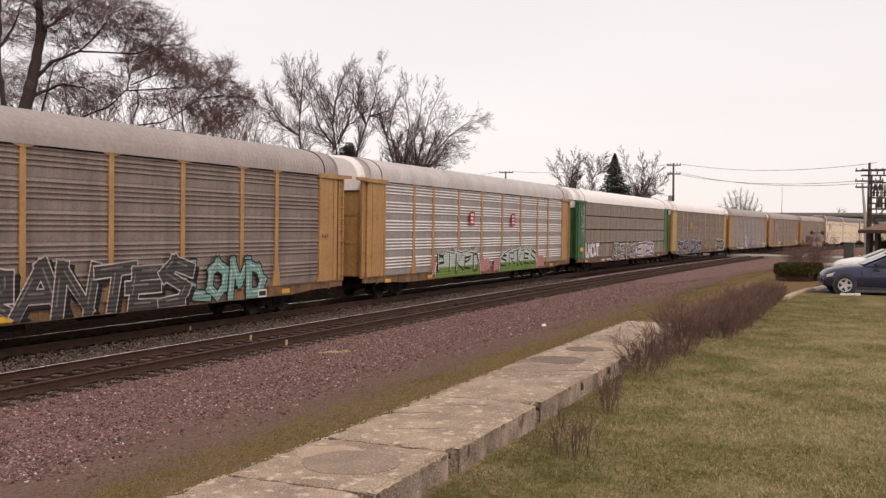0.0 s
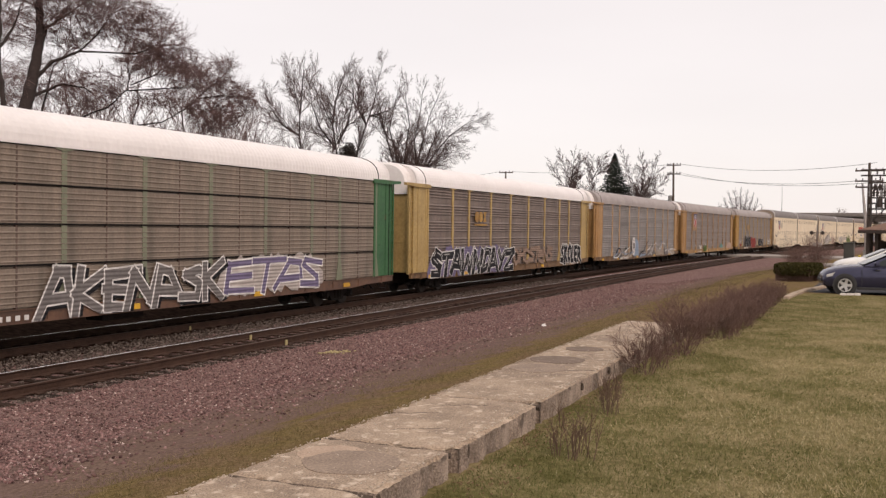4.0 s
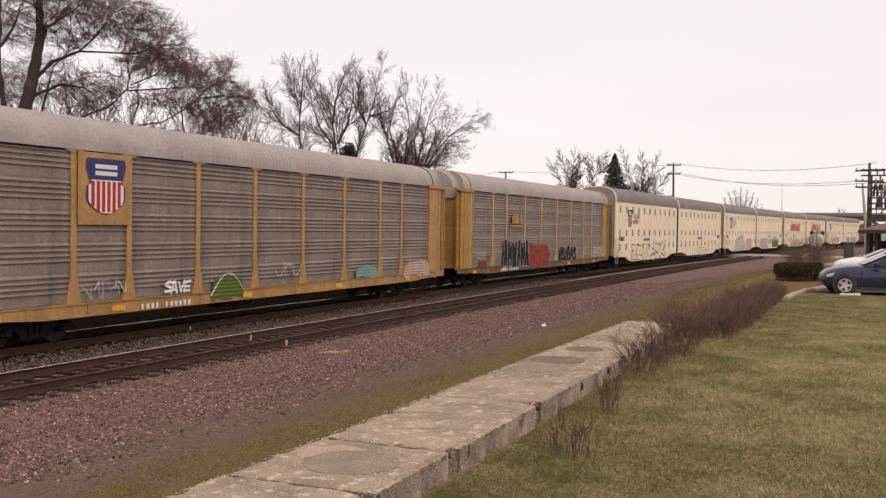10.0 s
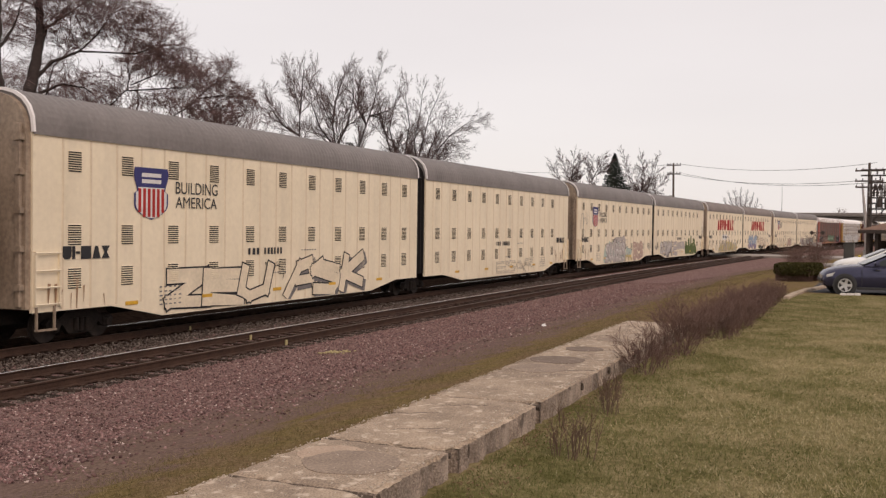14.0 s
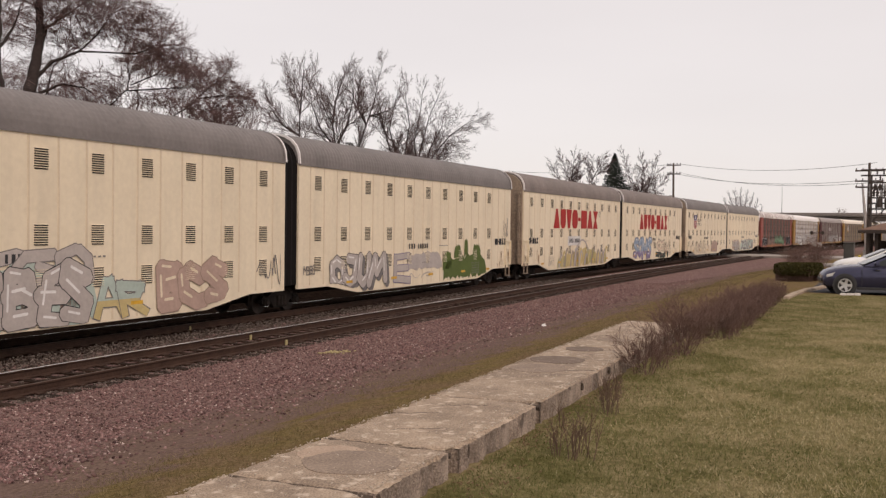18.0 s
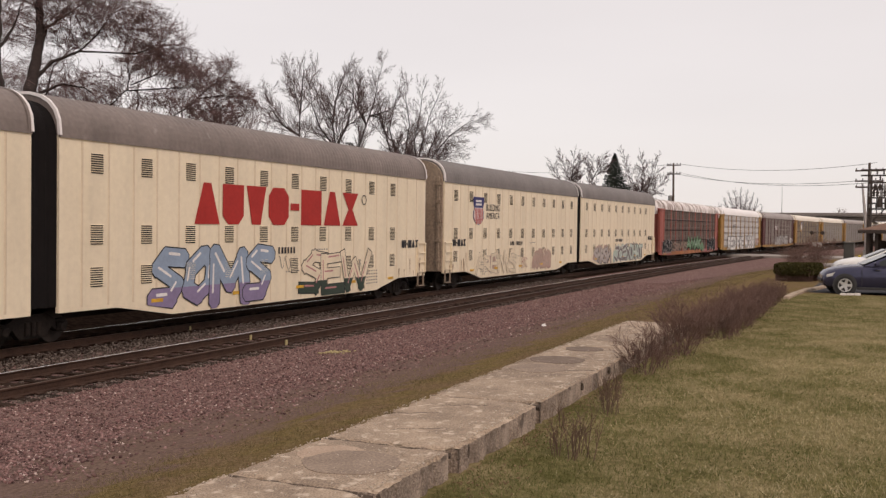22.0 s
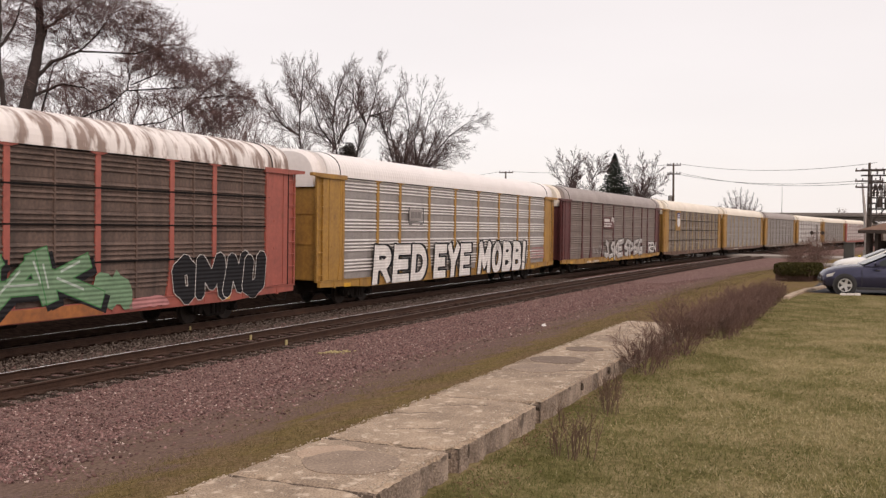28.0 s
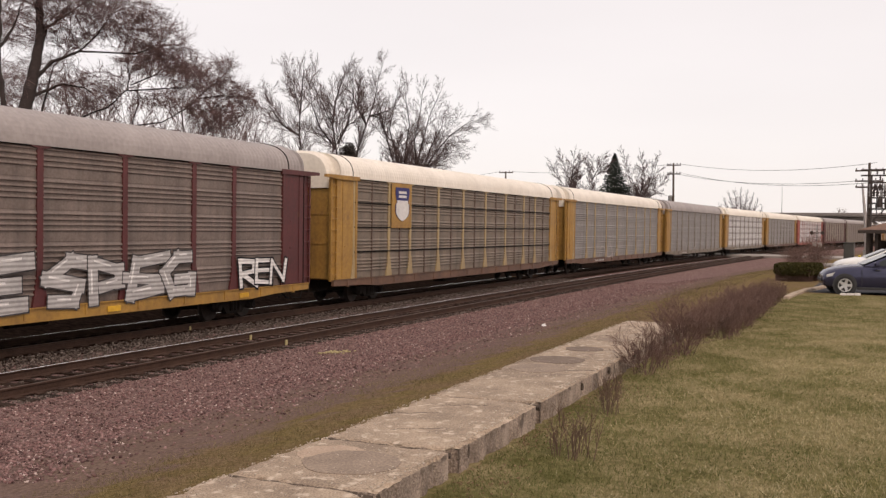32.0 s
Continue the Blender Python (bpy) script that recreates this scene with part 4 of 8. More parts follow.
def big_unit(label, first, group="two-unit cream cars", roof=None):
    """One unit; its local +x end is the outer end when it is the second unit of its pair."""
    car = thing("enclosed_auto_carrier", label, "railway car", group=group)
    e = -1 if first else 1
    out = 0 if e == 1 else 180
    h = UNIT / 2
    key = ("body", e)
    if key not in CACHE:
        b = big_body()
        b.v = [(-e * x, y, z) for x, y, z in b.v]
        CACHE[key] = b.mesh("body", CREAM)
    put("body", CACHE[key], car)
    roof = roof or ROOF_DARK
    put("roof", shared(("roof", "big", roof.name), lambda: roof_mesh(UNIT, 1.53, BIG_EAVE, BIG_TOP, 0.22), roof), car)
    for x in (-h, h):
        put("roof_rim", shared(("roof_rim", 1), arch_rim, ROOF_WHITE), car, Matrix.Translation((x, 0, 0)))
    put("end_door", shared(("big_end", 1), big_end, END_TAN), car, pose(0, 0, 0, 0, 0, out) @ Matrix.Translation((h + 0.05, 0, 0)))
    put("underframe", BIG_UNDER_MESH, car)
    for k in range(22):
        x = -h + 0.923 * (k + 1.0)
        low = 0.52 if 4 < k < 16 else 0.9
        for side in (-1, 1):
            put("seam_batten", shared(("seam_batten", low), lambda: Build().prism([(-0.045, 0.004), (-0.02, -0.014), (0.02, -0.014), (0.045, 0.004)], "z", low, BIG_EAVE - 0.07), CREAM_SEAM), car, pose(-e * x, side * HALF, 0, 0, 0, 0 if side < 0 else 180))
    count = 11 if first else 10
    for side in (-1, 1):
        for k in range(count):
            x = (-h + 1.25 + 1.846 * k) if not first else (h - 1.285 - 1.846 * k)
            for z in (4.49, 2.7, 1.63):
                put("vent", VENT_MESH, car, pose(x, side * (HALF + 0.002), z, 0, 0, 0 if side < 0 else 180))
    put("coupler", COUPLER, car, pose(0, 0, 0, 0, 0, out) @ Matrix.Translation((h + 0.2, 0, 0)))
    put("brake_hose", HOSE, car, pose(0, 0, 0, 0, 0, out) @ Matrix.Translation((h + 0.2, 0, 0)))
    cage = Build().box(0.0, 0.05, -0.08, 0.0, 1.0, 2.3).box(0.75, 0.8, -0.08, 0.0, 1.0, 2.3)
    for z in (1.05, 1.45, 1.85, 2.27):
        cage.tube([(0, -0.07, z), (0.8, -0.07, z)], 0.024)
    step = Build().box(0.05, 0.09, -0.06, 0.0, 0.42, 1.0).box(0.6, 0.64, -0.06, 0.0, 0.42, 1.0).box(0.05, 0.64, -0.1, 0.02, 0.42, 0.46)
    at_end = Matrix.Translation((e * h - (0.82 if e > 0 else -0.02), -HALF, 0))
    put("ladder", shared(("cage_ladder", 1), lambda: cage, CREAM), car, at_end)
    put("step", shared(("hanging_step", 1), lambda: step, END_TAN), car, at_end)
    add_truck(car, e * (h - 2.0))
    if first:
        add_truck(car, h + 0.5)
        put("bellows", shared(("bellows", 1), bellows, GASKET), car, Matrix.Translation((h + 0.5, 0, 0)))
    return car
# ---- the train, car by car from the front ----
PITCH_CAR, PITCH_PAIR, HEAD = 28.77, 45.07, 4.816
TRAIN = []     # (car, distance of its middle behind the head of the train)


def front_of(n):
    """Distance of the front coupling of car n (1 is the first)."""
    pairs = min(max(n - 8, 0), 4)
    return HEAD + (n - 1 - pairs) * PITCH_CAR + pairs * PITCH_PAIR


def single(n, *args, **kw):
    car = auto_rack(*args, **kw)
    TRAIN.append((car, front_of(n) + PITCH_CAR / 2))
    return car


def pair(n, label_a, label_b, roof=None):
    a, b = big_unit(label_a, True, roof=roof), big_unit(label_b, False, roof=roof)
    TRAIN.append((a, front_of(n) + 11.595))
    TRAIN.append((b, front_of(n) + PITCH_PAIR - 11.545))
    return a, b


car_1 = single(1, "dusty grey car carrier with yellow posts and sprayed letters", PANEL_GREY, YELLOW, ROOF_GREY, ROOF_WHITE)
car_2 = single(2, "bright ribbed steel car carrier with yellow ends and green sprayed letters", PANEL_LIGHT, YELLOW, ROOF_PALE, ROOF_WHITE)
car_3 = single(3, "tan flat-sided car carrier with green ends and a white roof", PANEL_TAN, GREEN, ROOF_WHITE, ROOF_WHITE, sill=RUST, post=GREEN_FADED, flat=True, seams=True)
car_4 = single(4, "grey and yellow car carrier, white roof, black and white sprayed letters", PANEL_DARK, MUSTARD, ROOF_WHITE, ROOF_WHITE)
car_5 = single(5, "grey ribbed car carrier with yellow posts and swirling spray paint", PANEL_COOL, YELLOW, ROOF_GREY, ROOF_WHITE, post=PEACH)
car_6 = single(6, "grey and orange-yellow car carrier with a striped shield board", PANEL_GREY, YELLOW, ROOF_GREY, ROOF_WHITE, sill=YELLOW)
car_7 = single(7, "grey car carrier with golden ends and dark sprayed letters", PANEL_GREY, YELLOW_DEEP, ROOF_GREY, ROOF_GREY, post=MUSTARD)
pair_8 = pair(8, "cream enclosed car carrier with a shield and grey sprayed outlines", "cream enclosed car carrier, plain rear unit of a pair")
pair_9 = pair(9, "cream enclosed car carrier with a shield and coloured sprayed letters", "cream enclosed car carrier with bubble letters and a green sprayed splash")
pair_10 = pair(10, "cream enclosed car carrier with big red lettering and yellow haze", "cream enclosed car carrier with red lettering and blue sprayed letters", ROOF_BROWN)
pair_11 = pair(11, "cream enclosed car carrier with a shield and faint sprayed outlines", "cream enclosed car carrier with black and white sprayed letters")
car_12 = single(12, "rust-stained car carrier with faded red posts and green spray paint", PANEL_BROWN, SALMON, ROOF_PATCHY, ROOF_WHITE, seams=True)
car_13 = single(13, "bright ribbed car carrier, golden ends, large white sprayed letters", PANEL_LIGHT, YELLOW_DEEP, ROOF_WHITE, ROOF_WHITE, sill=YELLOW_DEEP)
car_14 = single(14, "dusty brown-grey car carrier with maroon posts and ends", PANEL_DARK, MAROON, ROOF_GREY, ROOF_CREAM, sill=YELLOW_DEEP)
car_15 = single(15, "tan-grey car carrier with yellow ends and a cream roof", PANEL_DUST, YELLOW_DEEP, ROOF_CREAM, ROOF_CREAM, sill=RUST, post=POST_TAN, seams=True)
car_16 = single(16, "grey car carrier with golden ends, pale posts and a cream roof", PANEL_COOL, YELLOW_DEEP, ROOF_CREAM, ROOF_CREAM, sill=RUST, post=POST_TAN)
car_17 = single(17, "dull grey car carrier with golden ends and a grey roof", PANEL_COOL, YELLOW_DEEP, ROOF_GREY, ROOF_GREY, sill=PANEL_TAN, post=PANEL_TAN)
car_18 = single(18, "light grey car carrier with yellow ends", PANEL_LIGHT, YELLOW_DEEP, ROOF_CREAM, ROOF_CREAM, sill=PANEL_TAN, post=PANEL_TAN)
car_19 = single(19, "grey car carrier with yellow ends", PANEL_COOL, YELLOW_DEEP, ROOF_CREAM, ROOF_CREAM, sill=RUST, post=PANEL_TAN)
car_20 = single(20, "pale car carrier with faded red posts far back in the train", PANEL_LIGHT, SALMON, ROOF_CREAM, ROOF_CREAM)
car_21 = single(21, "brownish car carrier far back in the train", PANEL_TAN, MAROON, ROOF_GREY, ROOF_GREY)
car_22 = single(22, "grey car carrier far back in the train", PANEL_GREY, PANEL_TAN, ROOF_GREY, ROOF_GREY)
car_23 = single(23, "grey car carrier far back in the train", PANEL_GREY, YELLOW, ROOF_WHITE, ROOF_WHITE)
car_24 = single(24, "grey car carrier far back in the train", PANEL_TAN, YELLOW_DEEP, ROOF_GREY, ROOF_GREY)


# ---- trees and shrubs ----
BARK = mat("dark_bark", (0.058, 0.042, 0.039), (0.028, 0.021, 0.02), rough=0.95, grain=12, patch=2, bump=0.4)
TWIG = mat("mauve_brown_twigs", (0.2, 0.122, 0.116), (0.125, 0.075, 0.072), rough=0.95, grain=3, patch=0.4, bump=0)
TWIG_DARK = mat("dark_mauve_twigs", (0.15, 0.1, 0.095), (0.09, 0.06, 0.058), rough=0.95, grain=3, patch=0.4, bump=0)
TWIG_FAR = mat("greyish_twigs", (0.19, 0.12, 0.112), (0.125, 0.08, 0.075), rough=0.95, grain=3, patch=0.3, bump=0)
TWIG_PALE = mat("pale_far_twigs", (0.27, 0.185, 0.165), (0.19, 0.125, 0.11), rough=0.95, grain=3, patch=0.3, bump=0)
SHRUB = mat("red_brown_shrub_twigs", (0.22, 0.132, 0.105), (0.12, 0.074, 0.06), rough=0.95, grain=3, patch=0.7, bump=0)
WEED = mat("dead_weed_stalks", (0.2, 0.13, 0.085), (0.1, 0.065, 0.045), rough=0.95, grain=3, patch=0.7, bump=0)


def bars(segs, sides=3):
    """Tapered bars from rows of (x0 y0 z0 x1 y1 z1 r0 r1), as vertices and faces."""
    a = np.array(segs, float)
    p0, p1, r0, r1 = a[:, 0:3], a[:, 3:6], a[:, 6], a[:, 7]
    d = p1 - p0
    d /= np.linalg.norm(d, axis=1)[:, None] + 1e-9
    ref = np.where(np.abs(d[:, 2:3]) > 0.9, np.array([[1.0, 0, 0]]), np.array([[0, 0, 1.0]]))
    u = np.cross(d, ref)
    u /= np.linalg.norm(u, axis=1)[:, None] + 1e-9
    w = np.cross(d, u)
    n = len(a)
    v = np.zeros((n, 2 * sides, 3))
    for k in range(sides):
        t = 2 * math.pi * k / sides
        o = u * math.cos(t) + w * math.sin(t)
        v[:, k] = p0 + o * r0[:, None]
        v[:, sides + k] = p1 + o * r1[:, None]
    f = np.array([(k, (k + 1) % sides, sides + (k + 1) % sides, sides + k) for k in range(sides)])
    return v.reshape(-1, 3), (f[None] + 2 * sides * np.arange(n)[:, None, None]).reshape(-1, 4)


def grow(rnd, start, way, length, radius, depth, levels, style, out):
    """A limb with its side branches: out[0] holds the stout wood, out[1] the twigs."""
    n = 4 if depth < 2 else 3
    p, d = Vector(start), Vector(way).normalized()
    last = depth >= levels
    pts = [(p.copy(), radius, d.copy())]
    for i in range(n):
        bend = style["bend"] * (0.6 if depth == 0 else 1)
        d = (d + Vector((rnd.gauss(0, bend), rnd.gauss(0, bend), rnd.gauss(0, bend) + style["lift"][min(depth, len(style["lift"]) - 1)]))).normalized()
        q = p + d * (length / n)
        r = radius * (1 - 0.62 * (i + 1) / n) if not last else radius * (1 - 0.5 * (i + 1) / n)
        out[0 if depth < style["wood"] else 1].append((*p, *q, pts[-1][1], r))
        p = q
        pts.append((p.copy(), r, d.copy()))
    if last:
        return
    kids = style["kids"][min(depth, len(style["kids"]) - 1)]
    lo = style["bare"] if depth == 0 else 0.18
    for k in range(kids):
        f = lo + (1 - lo) * (k + rnd.random() * 0.9) / kids
        i = min(n - 1, int(f * n))
        a, b = pts[i], pts[i + 1]
        w = f * n - i
        at = a[0].lerp(b[0], w)
        side = a[2].cross(Vector((rnd.gauss(0, 1), rnd.gauss(0, 1), rnd.gauss(0, 1)))).normalized()
        open_ = style["open"][min(depth, len(style["open"]) - 1)] * rnd.uniform(0.7, 1.25)
        nd = a[2] * math.cos(open_) + side * math.sin(open_)
        nl = length * style["shrink"][min(depth, len(style["shrink"]) - 1)] * rnd.uniform(0.6, 1.2) * (1.15 - 0.5 * f)
        nr = max(style["thin"], (a[1] * (1 - w) + b[1] * w) * rnd.uniform(0.42, 0.65))
        grow(rnd, at, nd, nl, nr, depth + 1, levels, style, out)


def bare_tree(name, label, s, u, seed, stems, levels, style, category="tree", group="", wood=None, twig=None):
    """A leafless tree at its place on the plan; stems: rows of lean x, lean y, length, radius."""
    rnd = random.Random(seed)
    x, y, _ = line(s, u)
    z = ground_z(s, u) - 0.05
    t = thing(name, label, category, Matrix.Translation((x, y, z)), group)
    out = ([], [])
    for lx, ly, length, radius in stems:
        grow(rnd, (rnd.uniform(-0.1, 0.1) * (len(stems) > 1), rnd.uniform(-0.1, 0.1) * (len(stems) > 1), 0), (lx, ly, 1), length, radius, 0, levels, style, out)
    if out[0]:
        put("trunk", bulk("trunk", *bars(out[0], 6), wood or BARK, smooth=True), t)
    if out[1]:
        put("crown", bulk("crown", *bars(out[1], 3), twig or TWIG), t)
    return t


def colony(rnd, stems, crowns, step, kill, lift, rounds=80):
    """A branching frame that grows towards points strewn through its crown; rows of place, parent and thickness."""
    g = np.random.default_rng(rnd.randrange(10 ** 6))
    pos, par, first = [], [], []
    for st in stems:
        prev = -1
        for a, b in zip(st, st[1:]):
            n = max(1, round((Vector(b) - Vector(a)).length / step))
            for k in range(n + (b == st[-1])):
                q = Vector(a).lerp(Vector(b), k / n) + Vector((rnd.gauss(0, 0.08), rnd.gauss(0, 0.08), 0)) * step
                pos.append(tuple(q))
                par.append(prev)
                prev = len(pos) - 1
    goal = []
    for x, y, z, rx, ry, rz, n in crowns:
        d = g.normal(size=(n, 3))
        d = d / np.linalg.norm(d, axis=1)[:, None] * (g.random((n, 1)) ** 0.42)
        goal.append(d * np.array((rx, ry, rz)) + np.array((x, y, z)))
    goal = np.concatenate(goal)
    pos, par = np.array(pos), list(par)
    kids = np.zeros(len(pos), int)
    near = np.full(len(goal), -1)
    best = np.full(len(goal), 1e9)

    def visit(lo):
        d = np.linalg.norm(goal[:, None] - pos[None, lo:], axis=2)
        i = d.argmin(1)
        v = d[np.arange(len(goal)), i]
        hit = v < best
        best[hit], near[hit] = v[hit], i[hit] + lo

    visit(0)
    for _ in range(rounds):
        keep = best > kill
        goal, near, best = goal[keep], near[keep], best[keep]
        if not len(goal):
            break
        pull = np.zeros_like(pos)
        w = goal - pos[near]
        np.add.at(pull, near, w / np.linalg.norm(w, axis=1)[:, None])
        src = np.unique(near)
        src = src[kids[src] < 3]
        if not len(src):
            break
        d = pull[src]
        d /= np.linalg.norm(d, axis=1)[:, None] + 1e-9
        up = np.array([par[i] if par[i] >= 0 else i for i in src])
        ahead = pos[src] - pos[up]
        ahead /= np.linalg.norm(ahead, axis=1)[:, None] + 1e-9
        d = d + 0.75 * ahead + g.normal(0, 0.13, d.shape) + np.array((0, 0, lift))
        d /= np.linalg.norm(d, axis=1)[:, None]
        lo = len(pos)
        kids[src] += 1
        pos = np.concatenate([pos, pos[src] + d * step])
        kids = np.concatenate([kids, np.zeros(len(src), int)])
        par += list(src)
        visit(lo)
    return pos, par


def grown_tree(label, s, u, seed, stems, crowns, step, thin, twigs, twig_len, lift=0.08, droop=0.0, group="", twig=None, power=2.35, bole=0.0, side_twigs=2, limb=0.0, spread=0.6):
    """A leafless tree: local x runs across the line of sight from the platform, y away from it."""
    rnd = random.Random(seed)
    x, y, _ = line(s, u)
    z = ground_z(s, u) - 0.05
    t = thing("bare_tree", label, "tree", Matrix.Translation((x, y, z)) @ Matrix.Rotation(-math.atan2(x, y), 4, "Z"), group)
    pos, par = colony(rnd, stems, crowns, step, step * 1.5, lift)
    n = len(pos)
    load = [0.0] * n
    for i in range(n - 1, -1, -1):
        if load[i] == 0:
            load[i] = (thin * 1.25) ** power
        if par[i] >= 0:
            load[par[i]] += load[i]
    r = [v ** (1 / power) for v in load]
    if bole:
        i = 0
        while i < n and (i == 0 or par[i] == i - 1):
            r[i] = max(r[i], bole * (1 - 0.065 * pos[i][2]))
            i += 1
    i = 0
    for st in stems:
        k = sum(max(1, round((Vector(b) - Vector(a)).length / step)) + (b == st[-1]) for a, b in zip(st, st[1:]))
        stout = limb
        if st[0][2] >= 1:
            near = min(range(i), key=lambda j: (Vector(pos[j]) - Vector(pos[i])).length_squared)
            stout = min(0.62 * limb, 0.85 * r[near])
        for q in range(k):
            r[i + q] = max(r[i + q], stout * (1 - 0.93 * q / k))
        i += k
    wood, fine = [], []
    for i in range(n):
        if par[i] < 0:
            continue
        lap = (pos[par[i]] - pos[i]) * min(0.4, 0.6 * r[i] / step)
        row = (*(pos[par[i]] + lap), *pos[i], min(r[par[i]], r[i] * 1.35), r[i])
        (wood if r[i] > thin * 3.2 else fine).append(row)
        if r[i] > thin * 4.2 or pos[i][2] < 2.5:
            continue
        d = Vector(pos[i] - pos[par[i]]).normalized()
        for _ in range(twigs):
            w = (d + Vector((rnd.gauss(0, spread), rnd.gauss(0, spread), rnd.gauss(0, spread * 0.85) - droop))).normalized()
            a = Vector(pos[i]) - d * step * rnd.random()
            ln = twig_len * rnd.uniform(0.45, 1.2)
            m = a + w * ln * 0.5
            w2 = (w + Vector((rnd.gauss(0, 0.2), rnd.gauss(0, 0.2), rnd.gauss(0.05, 0.2) - droop * 0.4))).normalized()
            fine.append((*a, *m, thin, thin * 0.85))
            fine.append((*m, *(m + w2 * ln * 0.5), thin * 0.85, thin * 0.55))
            for _k in range(side_twigs):
                c = a.lerp(m, rnd.uniform(0.3, 1.0))
                v = (w + Vector((rnd.gauss(0, spread * 1.15), rnd.gauss(0, spread * 1.15), rnd.gauss(0, spread * 0.9)))).normalized() * ln * rnd.uniform(0.25, 0.5)
                fine.append((*c, *(c + v), thin * 0.75, thin * 0.5))
    put("trunk", bulk("trunk", *bars(wood, 6), BARK, smooth=True), t)
    put("crown", bulk("crown", *bars(fine, 3), twig or TWIG), t)
    return t


def forked_tree(label, s, u, seed, stems, reach, thin, limb, group, gap=0.24, open_=0.62, lift=0.1, twig=None, low=6.5):
    """A leafless tree of straight shoots: traced stems, side branches that shorten upwards, and two orders of twigs."""
    rnd = random.Random(seed)
    x, y, _ = line(s, u)
    z = ground_z(s, u) - 0.05
    t = thing("bare_tree", label, "tree", Matrix.Translation((x, y, z)) @ Matrix.Rotation(-math.atan2(x, y), 4, "Z"), group)
    wood, fine = [], []

    def shoot(p, d, length, r, level):
        n = 3 if level < 3 else 2
        at = [(p, d)]
        for k in range(n):
            d = (d + Vector((rnd.gauss(0, 0.09), rnd.gauss(0, 0.09), rnd.gauss(0, 0.07) + lift * 0.6))).normalized()
            q = p + d * (length / n)
            ra, rb = max(thin * 0.6, r * (1 - 0.75 * k / n)), max(thin * 0.5, r * (1 - 0.75 * (k + 1) / n))
            (wood if ra > thin * 2.6 else fine).append((*p, *q, ra, rb))
            p = q
            at.append((p, d))
        if level == 3:
            return
        kids = max(2, int(length / (gap * (1.0 if level == 1 else 0.8))))
        for k in range(kids):
            f = 0.12 + 0.86 * (k + rnd.random() * 0.8) / kids
            i = min(n - 1, int(f * n))
            a, way = at[i][0].lerp(at[i + 1][0], f * n - i), at[i + 1][1]
            shoot(a, aside(way, rnd.uniform(0.7, 1.25) * open_), length * rnd.uniform(0.3, 0.55) * (1.1 - 0.45 * f), max(thin, r * 0.5), level + 1)

    def aside(way, angle):
        side = way.cross(Vector((rnd.gauss(0, 0.7), rnd.gauss(0, 1), rnd.gauss(0, 0.7)))).normalized()
        w = way * math.cos(angle) + side * math.sin(angle)
        return Vector((w.x, w.y, w.z + lift)).normalized()

    for st in stems:
        pts = [Vector(q) for q in st]
        lens = [(b - a).length for a, b in zip(pts, pts[1:])]
        total, gone = sum(lens), 0.0
        stout = limb * (1.0 if pts[0].z < 1 else 0.6)
        for a, b, ln in zip(pts, pts[1:], lens):
            n = max(1, round(ln / 0.4))
            d = (b - a) / ln
            for k in range(n):
                f0, f1 = (gone + ln * k / n) / total, (gone + ln * (k + 1) / n) / total
                p, q = a.lerp(b, k / n), a.lerp(b, (k + 1) / n)
                r0, r1 = max(thin, stout * (1 - 0.93 * f0)), max(thin, stout * (1 - 0.93 * f1))
                wood.append((*p, *q, r0, r1))
                if q.z > low:
                    for _ in range(1 + (rnd.random() < 0.75)):
                        shoot(p.lerp(q, rnd.random()), aside(d, rnd.uniform(0.75, 1.3) * open_), reach * rnd.uniform(0.45, 1.1) * (1.15 - 0.75 * f1), max(thin, r1 * 0.45), 1)
            gone += ln
        shoot(pts[-1], d, reach * 0.35, max(thin, stout * 0.07), 2)
    put("trunk", bulk("trunk", *bars(wood, 6), BARK, smooth=True), t)
    put("crown", bulk("crown", *bars(fine, 3), twig or TWIG), t)
    return t


